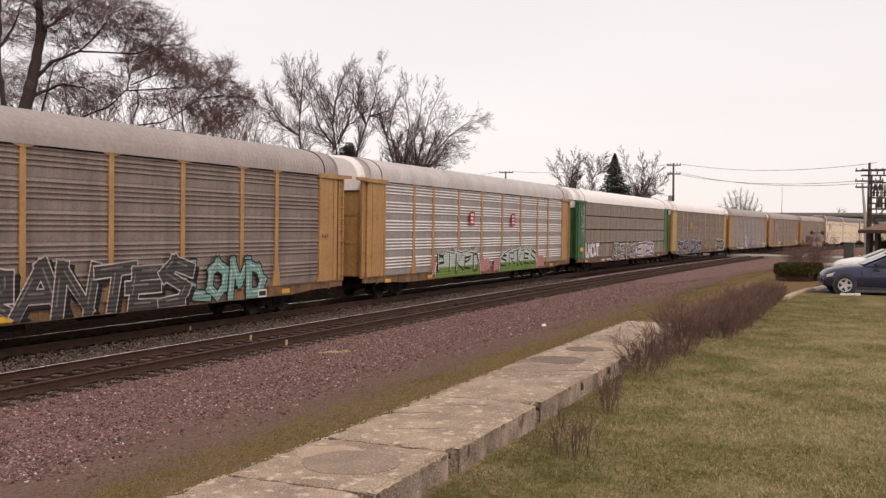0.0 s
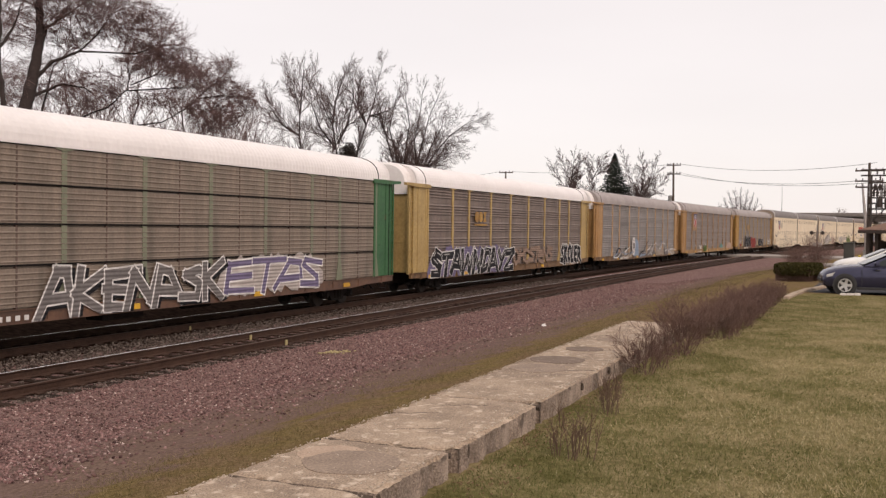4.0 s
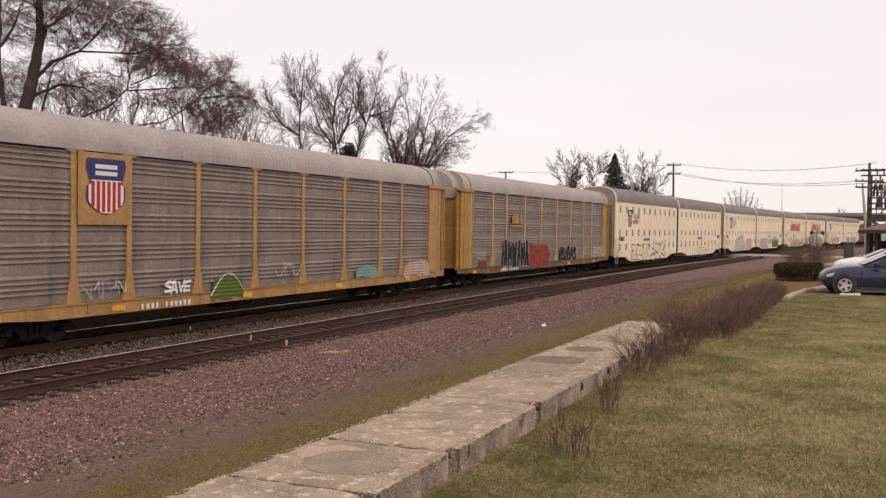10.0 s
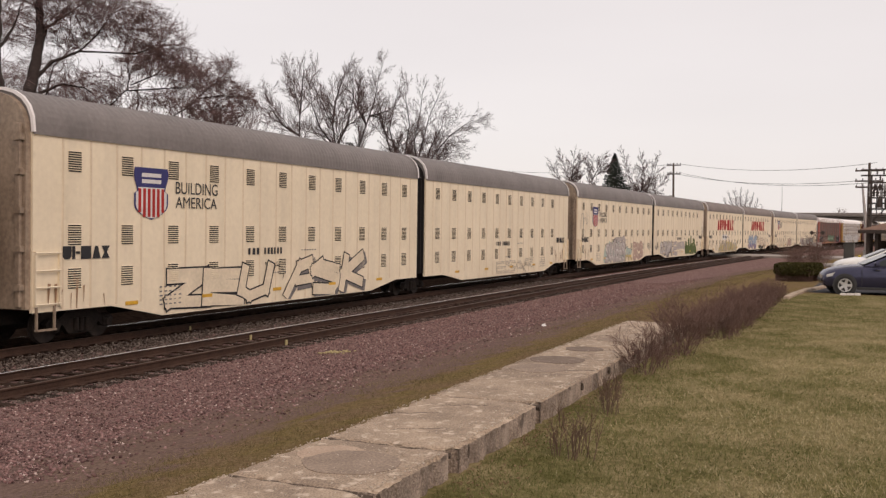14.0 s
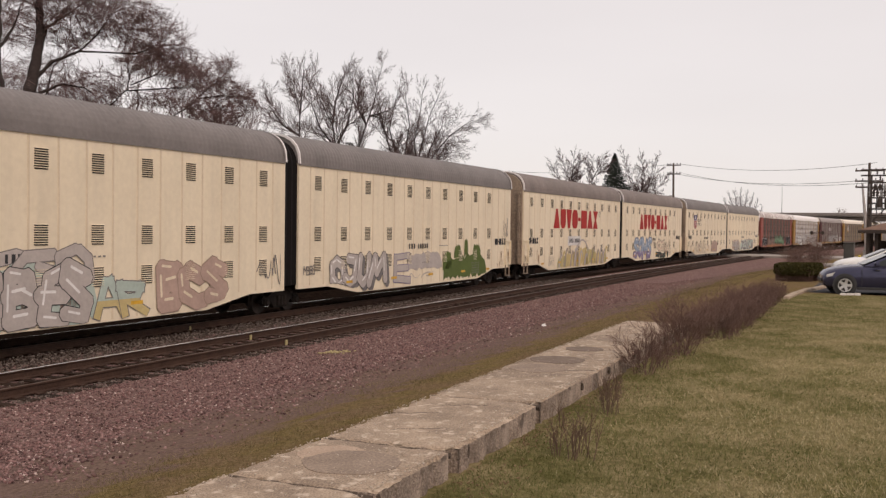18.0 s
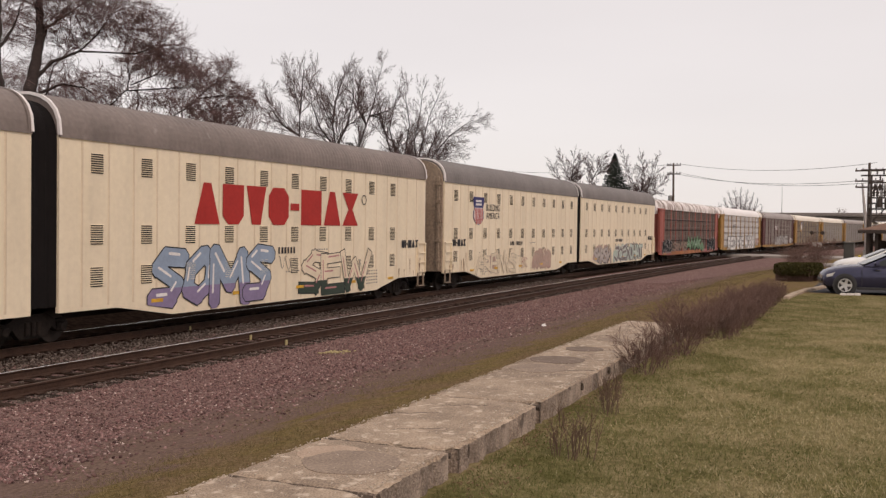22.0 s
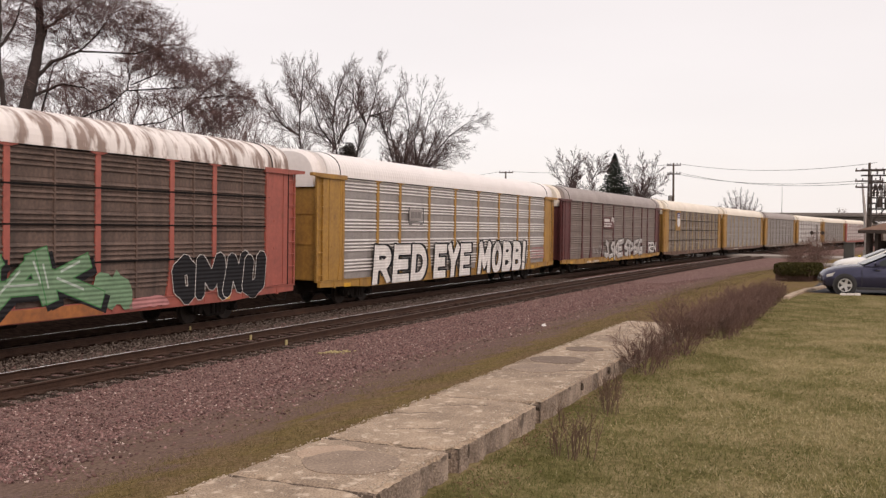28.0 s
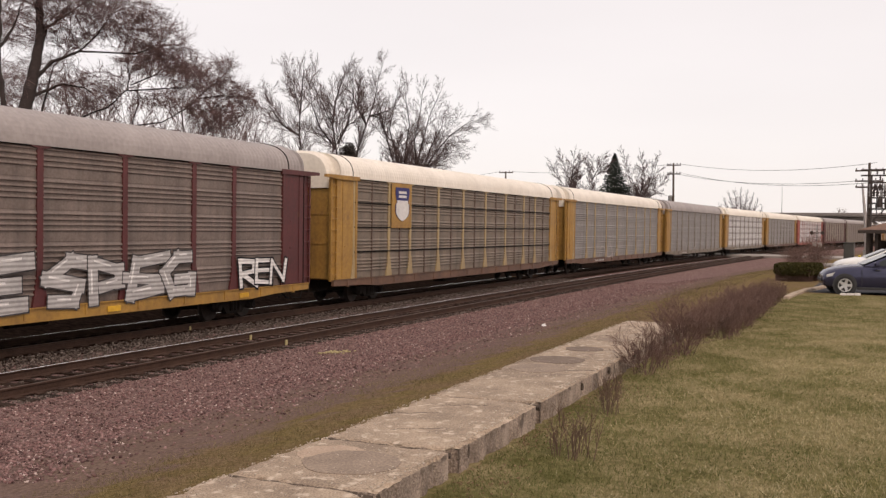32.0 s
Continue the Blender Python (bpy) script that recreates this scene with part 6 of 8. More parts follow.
BRIDGE_STEEL = mat("brown_girder_paint", (0.15, 0.125, 0.11), rough=0.8, grain=2, patch=0.3, bump=0.1)
SHINGLE = mat("brown_roof_shingle", (0.2, 0.115, 0.075), (0.12, 0.07, 0.05), rough=0.9, grain=14, patch=1.2, bump=0.4)
TIMBER = mat("dark_brown_timber", (0.055, 0.04, 0.033), rough=0.85, grain=10, patch=1, bump=0.2)
SAFETY = mat("safety_yellow_paint", (0.65, 0.5, 0.05), rough=0.5, grain=8, patch=1, bump=0)
CABINET = mat("grey_green_cabinet_paint", (0.085, 0.082, 0.074), rough=0.6, grain=8, patch=1, bump=0.05)
KERB = mat("pale_kerb_concrete", (0.46, 0.37, 0.28), (0.26, 0.2, 0.15), rough=0.9, grain=14, patch=2, bump=0.4, vary=0.1)

road = tagged(put("road", Build().bevel_box(-4.2, 4.2, -70, 38, -0.35, 0.0, 0.03).mesh("road", ROAD), None, spot(127, 0, 0.008)), "pale worn road crossing the tracks on the level", "road", kind="structure")
apron = tagged(put("road", Build().bevel_box(-3.0, 3.0, -60, -12, -0.4, 0.0, 0.03).mesh("road", ROAD), None, spot(92, 0, 0.2)), "pale access road beyond the car park", "road", kind="structure")


def utility_pole(s, u, top, arms, label, lean=0.0, can=False):
    """A wooden pole with crossarms (height, half length) and insulators."""
    z = ground_z(s, u)
    t = thing("utility_pole", label, "utility pole", spot(s, u, z), "utility poles")
    h = top - z
    put("pole", Build().tube([(0, 0, -0.3), (0, lean * 0.5, h * 0.5), (0, lean, h)], [0.16, 0.14, 0.11], 10).mesh("pole", POLE_WOOD), t)
    for az, half in arms:
        arm = put("crossarm", Build().bevel_box(-0.06, 0.06, -half, half, -0.07, 0.07, 0.015).mesh("crossarm", POLE_WOOD), t, pose(0.16, lean * (az - z) / h, az - z))
        for k in (-0.92, -0.45, 0.45, 0.92):
            put("insulator", Build().lathe([(0.03, 0.07), (0.06, 0.1), (0.05, 0.16), (0.065, 0.19), (0.03, 0.25)], "z", (0, k * half, 0), 8).mesh("insulator", GREYSTEEL), arm)
    if can:
        put("transformer", Build().lathe([(0.22, 0), (0.25, 0.05), (0.25, 0.8), (0.2, 0.9), (0.05, 0.95)], "z", (0, 0, 0), 14).mesh("transformer", GREYSTEEL), t, pose(0, 0.45, 6.4), "pale grey transformer can")
    return t


utility_pole(131, -32.2, 11.05, [(10.9, 1.1)], "wooden utility pole behind the trees")
utility_pole(119.0, -4.8, 11.0, [(10.75, 0.85), (9.7, 0.8)], "wooden utility pole with two crossarms and a transformer", 0.12, True)
utility_pole(98, 17.8, 9.3, [(8.6, 1.2), (7.65, 1.2), (7.1, 1.15)], "dark wooden utility pole with three crossarms", 0)


def cable(a, b, sag, r=0.022):
    pts = [Vector(a).lerp(Vector(b), k / 14) - Vector((0, 0, sag * (1 - (2 * k / 14 - 1) ** 2))) for k in range(15)]
    w = tagged(put("overhead_cable", Build().tube(pts, r, 5).mesh("overhead_cable", CABLE)), "thin dark overhead cable sagging between poles", "cable", "overhead cables")
    return w


def pt3(s, u, z):
    x, y, _ = line(s, u)
    return x, y, z


for da, za, zb, sag in ((0.6, 10.1, 9.3, 0.75), (-0.6, 9.05, 7.7, 0.75), (0.6, 9.05, 7.55, 0.85)):
    cable(pt3(119.0, -4.8 + da, za + 0.8), pt3(98, 17.8 + da, zb), sag)
cable(pt3(131, -31.2, 11.0), pt3(119.0, -5.4, 10.85), 0.5)
for da, zb in ((0.6, 8.7), (-0.6, 7.7), (0.9, 7.2)):
    cable(pt3(98, 17.8 + da, zb), pt3(92, 48, zb - 0.5), 0.7)
cable(pt3(131, -33.2, 11.0), pt3(150, -75, 11.0), 0.8)


def substation():
    """A rack of steel posts and beams with hanging insulators and transformer cans."""
    t = thing("electrical_rack", "dark steel electrical rack with beams, insulators and transformers", "substation", spot(97, 18.05, ground_z(97, 18.05)))
    z0 = ground_z(97, 18.6)
    for y in (0.0, -2.6, -5.2):
        put("post", Build().bevel_box(-0.08, 0.08, -0.08, 0.08, 0, 8.1 - z0, 0.01).mesh("post", DARKSTEEL), t, pose(0, y, 0))
        put("brace", Build().tube([(0, 0, 4.0), (0, -2.4, 6.6)], 0.04, 5).mesh("brace", DARKSTEEL), t, pose(0.1, y, 0))
    for z, rows in ((8.6, 0.55), (8.1, 0.8), (7.45, 0.4), (6.9, 0.3), (6.1, 0), (5.6, 0.5), (5.1, 0), (4.5, 0)):
        beam = put("beam", Build().bevel_box(-0.07, 0.07, -6.4, 0.9 if z > 8 else 0.3, -0.07, 0.07, 0.01).mesh("beam", DARKSTEEL), t, pose(0.12, 0, z - z0))
        if rows:
            big = 1.7 if z in (6.9, 7.45) else 1.0
            for k in range(int(2.6 / rows)):
                put("insulator", Build().lathe([(0.03, -0.42), (0.09, -0.36), (0.05, -0.28), (0.09, -0.2), (0.04, -0.06)], "z", (0, 0, 0), 7).mesh("insulator", DARKSTEEL if k % 3 else GREYSTEEL), beam, Matrix.Translation((0, 0.1 - k * rows, 0)) @ Matrix.Diagonal((big, big, big, 1)))
    for y in (-0.45, -0.9, -1.35, -1.8):
        put("post", Build().bevel_box(-0.04, 0.04, -0.04, 0.04, 4.5 - z0, 7.4 - z0, 0.01).mesh("post", DARKSTEEL), t, pose(0.05, y, 0))
    for k in range(4):
        put("transformer", Build().lathe([(0.2, 0), (0.24, 0.06), (0.24, 0.75), (0.1, 0.9), (0.06, 1.05)], "z", (0, 0, 0), 12).mesh("transformer", DARKSTEEL), t, pose(-0.1, -0.7 - k * 0.62, 5.2 - z0))
    return t


substation()


def bridge():
    t = thing("road_bridge", "long grey-brown concrete road bridge on piers", "bridge", spot(276, 0, 0))
    put("deck", Build().bevel_box(-5, 5, -110, 120, 6.9, 7.25, 0.05).mesh("deck", BRIDGE), t)
    for x in (-5.05, 4.85):
        put("parapet", Build().bevel_box(x, x + 0.2, -110, 120, 7.15, 7.85, 0.03).mesh("parapet", BRIDGE), t)
    for x in (-4.0, -1.4, 1.4, 4.0):
        put("girder", Build().box(x - 0.2, x + 0.2, -110, 120, 5.75, 6.9).mesh("girder", BRIDGE_STEEL), t)
    for y in (-96, -72, -48, -24, 26, 50, 74, 98):
        pier = put("pier", Build().bevel_box(-4.6, 4.6, -0.6, 0.6, 5.0, 5.75, 0.05).mesh("pier", BRIDGE), t, pose(0, y, 0))
        for x in (-3.6, 0, 3.6):
            put("column", Build().tube([(x, 0, -1.2), (x, 0, 5.05)], 0.45, 12).mesh("column", BRIDGE), pier)
    return t


bridge()
tagged(put("radio_mast", Build().tube([(0, 0, -1), (0, 0, 10), (0, 0, 22.4)], [0.2, 0.14, 0.06], 6).mesh("radio_mast", GREYSTEEL), None, spot(418, -53.8, 0)), "thin grey radio mast on the skyline", "mast")


def shelter():
    """An open shelter: hipped shingle roof on timber posts."""
    s, u = 87.5, 22.3
    z0 = ground_z(s, u)
    t = thing("shelter", "open platform shelter with a brown hipped roof on dark posts", "shelter", spot(s, u, z0))
    e, top, hx, hy = 3.2 - z0, 4.2 - z0, 4.6, 4.6
    b = Build()
    b.add([(-hx, -hy, e), (hx, -hy, e), (hx, hy, e), (-hx, hy, e), (0, -1.2, top), (0, 1.2, top)], [(0, 1, 4), (1, 2, 5, 4), (2, 3, 5), (3, 0, 4, 5)])
    b.add([(-hx, -hy, e - 0.02), (hx, -hy, e - 0.02), (hx, hy, e - 0.02), (-hx, hy, e - 0.02)], [(0, 1, 2, 3)])
    put("roof", b.mesh("roof", SHINGLE), t)
    for x0, x1, y0, y1 in ((-hx, hx, -hy, -hy + 0.1), (-hx, hx, hy - 0.1, hy), (-hx, -hx + 0.1, -hy + 0.1, hy - 0.1), (hx - 0.1, hx, -hy + 0.1, hy - 0.1)):
        put("fascia", Build().box(x0, x1, y0, y1, e - 0.28, e - 0.03).mesh("fascia", TIMBER), t)
    for x in (-3.9, 0, 3.9):
        for y in (-3.9, 3.3, 3.9):
            put("post", Build().bevel_box(-0.11, 0.11, -0.11, 0.11, 0, e - 0.03, 0.015).mesh("post", TIMBER), t, pose(x, y, 0))
    put("bench", Build().bevel_box(-2.5, 2.5, -0.25, 0.25, 0.4, 0.47, 0.01).box(-2.3, -2.2, -0.2, 0.2, 0, 0.4).box(2.2, 2.3, -0.2, 0.2, 0, 0.4).mesh("bench", TIMBER), t)
    put("partition", Build().bevel_box(2.4, 2.55, -3.0, 3.2, 0, 2.2, 0.02).mesh("partition", TIMBER), t)
    return t


shelter()


def crossing_signal(s, u):
    z = ground_z(s, u)
    t = thing("crossing_signal", "grey crossing signal mast with two dark round lamp hoods", "railway signal", spot(s, u, z))
    put("mast", Build().tube([(0, 0, 0), (0, 0, 4.0)], 0.07, 10).mesh("mast", GREYSTEEL), t)
    put("base", Build().bevel_box(-0.22, 0.22, -0.22, 0.22, 0, 0.5, 0.03).mesh("base", GREYSTEEL), t)
    arm = put("lamp_arm", Build().box(-0.03, 0.03, -0.72, 0.72, -0.04, 0.04).mesh("lamp_arm", DARKSTEEL), t, pose(0, 0, 3.05))
    for y in (-0.58, 0.58):
        put("lamp_hood", Build().lathe([(0.2, -0.05), (0.22, 0.0), (0.12, 0.02), (0.11, 0.14)], "x", (0, y, 0), 14).mesh("lamp_hood", DARKSTEEL), arm)
    put("gate_motor", Build().bevel_box(-0.22, 0.22, -0.5, 0.45, 1.35, 1.95, 0.05).mesh("gate_motor", mat("pale_housing_paint", (0.6, 0.57, 0.53), (0.45, 0.42, 0.39), grain=8, patch=2, bump=0.05)), t, None, "pale grey gate motor housing")
    return t


crossing_signal(121.5, 11.2)


def crossing_gate():
    z = ground_z(116.5, 16.8)
    t = thing("crossing_gate", "raised crossing gate with a tapering pale arm", "railway gate", spot(116.5, 16.8, z))
    put("mast", Build().tube([(0, 0, 0), (0, 0, 3.4)], 0.09, 10).mesh("mast", GREYSTEEL), t)
    put("gate_arm", Build().tube([(-0.2, 0.0, 1.0), (-0.2, 0.15, 4.0), (-0.2, 0.6, 8.3 - z)], [0.24, 0.2, 0.09], 6).mesh("gate_arm", mat("faded_gate_paint", (0.42, 0.39, 0.37), (0.32, 0.29, 0.28), grain=3, patch=1)), t, None, "faded pale gate arm, standing upright")
    put("gate_motor", Build().bevel_box(-0.35, 0.1, -0.4, 0.4, 0.7, 1.3, 0.04).mesh("gate_motor", GREYSTEEL), t)


crossing_gate()
bz = ground_z(78, 18.0)
tagged(put("bollard", Build().lathe([(0.1, 0), (0.1, 0.85), (0.085, 0.93), (0.04, 0.96)], "z", (0, 0, 0), 14).mesh("bollard", SAFETY), None, spot(78, 18.05, bz)), "yellow painted steel bollard", "bollard")
cz = ground_z(103, 15.2)
cab = thing("signal_cabinet", "grey-green signal equipment cabinet beside the crossing", "cabinet", spot(103, 15.95, cz))
put("body", Build().bevel_box(-0.7, 0.7, -0.45, 0.45, 0, 2.1, 0.04).mesh("body", CABINET), cab)
put("roof", Build().bevel_box(-0.8, 0.8, -0.52, 0.52, 2.1, 2.2, 0.03).mesh("roof", CABINET), cab)
put("door", Build().bevel_box(-0.73, -0.7, -0.38, 0.38, 0.15, 1.95, 0.01).mesh("door", CABINET), cab)

# kerb stones and wheel stop
kerb = thing("kerb", "chipped pale kerb stones round the car park corner", "kerb", kind="structure")
rk = random.Random(6)
KERB_MESH = Build().bevel_box(-0.212, 0.212, -0.1, 0.1, -0.2, 0.1, 0.03).mesh("kerb_stone", KERB)
for i in range(16):
    f = i / 15
    s, u = 33.6 + 6.6 * f, 17.05 + 0.15 * f + 0.62 * f * f
    put("kerb_stone", KERB_MESH, kerb, spot(s, u, ground_z(s, u) + rk.uniform(-0.012, 0.012), rk.uniform(-2, 2) - 1.5 - 10 * f))
wz = ground_z(36.6, 18.9)
stop = thing("wheel_stop", "broken white concrete wheel stop at the lawn's edge", "wheel stop", spot(36.3, 18.85, wz - 0.03))
for k, (y, w) in enumerate(((0.22, 0.18), (0.0, 0.22), (-0.22, 0.18))):
    put("block", Build().prism([(-0.1, 0), (0.1, 0), (0.06, 0.08), (-0.06, 0.075 + 0.015 * k)], "y", -w / 2, w / 2).mesh("block", mat("white_painted_concrete", (0.75, 0.72, 0.68), (0.5, 0.47, 0.43), grain=14, patch=3, bump=0.4)), stop, pose(0.02 * k, y, 0, 0, 0, 4 * k - 4))

# ---- parked cars ----
GLASS = bpy.data.materials.new("tinted_glass")
GLASS.use_nodes = True
_g = GLASS.node_tree.nodes["Principled BSDF"]
_g.inputs["Base Color"].default_value, _g.inputs["Roughness"].default_value = (0.03, 0.036, 0.036, 1), 0.12
_g.inputs["Specular IOR Level"].default_value = 0.25
TYRE = mat("tyre_rubber", (0.03, 0.03, 0.03), (0.018, 0.018, 0.018), rough=0.9, grain=10, patch=3, bump=0.1)
ALLOY = mat("alloy_wheel", (0.62, 0.61, 0.6), (0.5, 0.49, 0.48), rough=0.35, metal=0.7, grain=6, patch=2, bump=0)
TRIM = mat("black_plastic_trim", (0.03, 0.03, 0.032), rough=0.6, grain=8, patch=2, bump=0)
LAMP = mat("clear_headlamp", (0.7, 0.7, 0.7), (0.55, 0.55, 0.56), rough=0.15, metal=0.3, grain=4, patch=3, bump=0)
TAIL = mat("red_tail_lamp", (0.6, 0.03, 0.02), (0.4, 0.02, 0.015), rough=0.2, grain=4, patch=3, bump=0)
NAVY_CAR = mat("dark_blue_car_paint", (0.048, 0.048, 0.088), (0.04, 0.04, 0.074), rough=0.22, metal=0.35, grain=5, patch=0.6, bump=0)
WHITE_CAR = mat("white_car_paint", (0.78, 0.77, 0.74), (0.72, 0.71, 0.68), rough=0.25, grain=5, patch=0.6, bump=0)


def loft(b, stations, mi=0):
    """Skin over cross-sections of equal length, closed at both ends."""
    k0, n = len(b.v), len(stations[0])
    for sec in stations:
        b.v += sec
    for i in range(len(stations) - 1):
        for j in range(n):
            q = (j + 1) % n
            b.f.append((k0 + i * n + j, k0 + i * n + q, k0 + (i + 1) * n + q, k0 + (i + 1) * n + j))
            b.m.append(mi)
    b.f += [tuple(range(k0, k0 + n))[::-1], tuple(range(k0 + (len(stations) - 1) * n, k0 + len(stations) * n))]
    b.m += [mi, mi]


def sedan(m, paint_, label):
    """A four-door saloon; local +x is its front."""
    t = thing("parked_car", label, "car", m, "parked cars")
    b = Build()
    secs = []
    for x, w, lo, hi in ((-2.3, 0.62, 0.42, 0.8), (-2.25, 0.76, 0.3, 0.98), (-1.95, 0.86, 0.22, 1.05), (-1.2, 0.9, 0.19, 1.02), (0, 0.91, 0.19, 0.97), (0.85, 0.9, 0.19, 0.97), (1.3, 0.89, 0.19, 0.93), (1.64, 0.86, 0.2, 0.86), (1.88, 0.78, 0.24, 0.77), (1.99, 0.66, 0.32, 0.67), (2.04, 0.55, 0.4, 0.58)):
        mid_ = (lo + hi) / 2
        half = [(0, lo), (w * 0.85, lo), (w * 0.97, lo + 0.1), (w, mid_), (w * 0.985, hi - 0.14), (w * 0.9, hi - 0.04), (w * 0.6, hi + 0.02), (0, hi + 0.05)]
        secs.append([(x, y, z) for y, z in half] + [(x, -y, z) for y, z in half[-2:0:-1]])
    loft(b, secs)
    body = put("body", b.mesh("body", paint_, smooth=True), t)
    g = Build()
    secs = []
    for x, wb, wt, zt in ((-1.8, 0.72, 0.66, 1.08), (-1.3, 0.8, 0.6, 1.33), (-0.8, 0.82, 0.6, 1.42), (-0.5, 0.82, 0.6, 1.43), (-0.1, 0.82, 0.6, 1.38), (0.76, 0.78, 0.66, 1.0)):
        secs.append([(x, -wb, 0.94), (x, -wb, 0.98), (x, -wt, zt - 0.03), (x, -wt * 0.6, zt), (x, wt * 0.6, zt), (x, wt, zt - 0.03), (x, wb, 0.98), (x, wb, 0.94)])
    loft(g, secs)
    put("roof", g.mesh("roof", paint_, smooth=False), t)
    for side in (-1, 1):
        for poly in ([(-1.5, 1.02), (-1.2, 1.26), (-0.8, 1.36), (-0.5, 1.37), (-0.5, 1.0)], [(-0.42, 1.0), (-0.42, 1.37), (-0.3, 1.36), (-0.12, 1.31), (0.4, 1.05), (0.45, 1.0)]):
            w = Build()
            w.v = [(x, side * (0.826 - (z - 0.98) * 0.48), z) for x, z in poly] + [(x, side * (0.806 - (z - 0.98) * 0.48), z) for x, z in poly]
            n = len(poly)
            w.f = [tuple(range(n)), tuple(range(n, 2 * n))] + [(i, (i + 1) % n, n + (i + 1) % n, n + i) for i in range(n)]
            w.m = [0] * len(w.f)
            put("side_window", w.mesh("side_window", GLASS), t)
        put("mirror", Build().bevel_box(0.3, 0.46, side * 0.98 - 0.09, side * 1.0 + 0.09, 0.98, 1.12, 0.03).mesh("mirror", paint_), t)
        for x in (-0.75, 0.25):
            put("door_handle", Build().bevel_box(x, x + 0.17, side * 0.915 - 0.015, side * 0.915 + 0.015, 0.83, 0.86, 0.006).mesh("door_handle", TRIM), t)
        for x in (-1.28, -0.27, 0.82):
            put("door_seam", Build().box(x, x + 0.012, side * 0.908 - 0.006, side * 0.908 + 0.006, 0.3, 0.9).mesh("door_seam", TRIM), t)
        put("headlight", Build().prism([(1.74, 0.62), (1.93, 0.59), (1.93, 0.67), (1.56, 0.78)], "y", side * 0.76 - 0.06, side * 0.76 + 0.06).mesh("headlight", LAMP), t)
        put("tail_light", Build().bevel_box(-2.29, -2.02, side * 0.72 - 0.12, side * 0.72 + 0.12, 0.72, 0.92, 0.03).mesh("tail_light", TAIL), t)
        put("sill_trim", Build().bevel_box(-0.95, 0.98, side * 0.89 - 0.03, side * 0.89 + 0.03, 0.18, 0.27, 0.01).mesh("sill_trim", TRIM), t)
        for x in (-1.32, 1.36):
            put("wheel_arch", Build().lathe([(0.39, -0.01), (0.39, 0.012), (0.3, 0.014)], "y", (x, side * 0.9, 0.33), 24).mesh("wheel_arch", TRIM), t)
            wh = put("wheel", Build().lathe([(0.1, -0.1), (0.22, -0.1), (0.22, 0.08)], "y", sides=20).mesh("wheel", DARKSTEEL), t, pose(x, side * 0.84, 0.325, 0, 0, 0 if side < 0 else 180))
            put("tyre", Build().lathe([(0.215, -0.1), (0.3, -0.1), (0.325, -0.07), (0.325, 0.07), (0.3, 0.1), (0.215, 0.1)], "y", sides=28).mesh("tyre", TYRE), wh)
            rim = Build()
            for k in range(5):
                a = 2 * math.pi * k / 5
                d, e = Vector((math.cos(a), 0, math.sin(a))), Vector((-math.sin(a), 0, math.cos(a)))
                rim.add([d * 0.04 + e * 0.05 + Vector((0, -0.1, 0)), d * 0.04 - e * 0.05 + Vector((0, -0.1, 0)), d * 0.22 - e * 0.04 + Vector((0, -0.115, 0)), d * 0.22 + e * 0.04 + Vector((0, -0.115, 0))], [(0, 1, 2, 3)])
            rim.lathe([(0.195, -0.112), (0.2, -0.117), (0.225, -0.117), (0.225, -0.09)], "y", sides=28, caps=False)
            rim.lathe([(0.02, -0.12), (0.06, -0.118), (0.065, -0.09)], "y", sides=12)
            put("rim", rim.mesh("rim", ALLOY), wh)
    put("windscreen", Build().add([(-0.06, -0.58, 1.375), (-0.06, 0.58, 1.375), (0.73, 0.68, 1.02), (0.73, -0.68, 1.02), (-0.05, -0.58, 1.39), (-0.05, 0.58, 1.39), (0.75, 0.68, 1.035), (0.75, -0.68, 1.035)], [(0, 1, 2, 3), (4, 5, 6, 7), (0, 1, 5, 4), (2, 3, 7, 6)]).mesh("windscreen", GLASS), t)
    put("grille", Build().bevel_box(1.95, 2.07, -0.5, 0.5, 0.42, 0.54, 0.02).mesh("grille", TRIM), t)
    return t


def parked(s, u, turn):
    return spot(s, u, ground_z(s, u), turn)


sedan(parked(37.7, 19.85, 100), NAVY_CAR, "dark blue saloon car with alloy wheels, parked facing the track")
sedan(parked(48.0, 19.85, 98), WHITE_CAR, "white saloon car parked beside a dark blue one")



# ---- markings and spray paint on the cars ----
def sprayed(name, c):
    """Spray paint over pressed sheets: the ribs show through it as relief."""
    m = mat(name, c, tuple(k * 0.72 for k in c), rough=0.75, grain=9, patch=1.8, bump=0, spec=0.12)
    n, l = m.node_tree.nodes, m.node_tree.links
    co = n.new("ShaderNodeTexCoord")
    w = n.new("ShaderNodeTexWave")
    w.bands_direction = "Z"
    w.inputs["Scale"].default_value, w.inputs["Distortion"].default_value = 2.73, 0
    b = n.new("ShaderNodeBump")
    b.inputs["Strength"].default_value, b.inputs["Distance"].default_value = 0.45, 0.03
    l.new(co.outputs["Object"], w.inputs["Vector"])
    l.new(w.outputs["Fac"], b.inputs["Height"])
    l.new(b.outputs["Normal"], n["Principled BSDF"].inputs["Normal"])
    return m


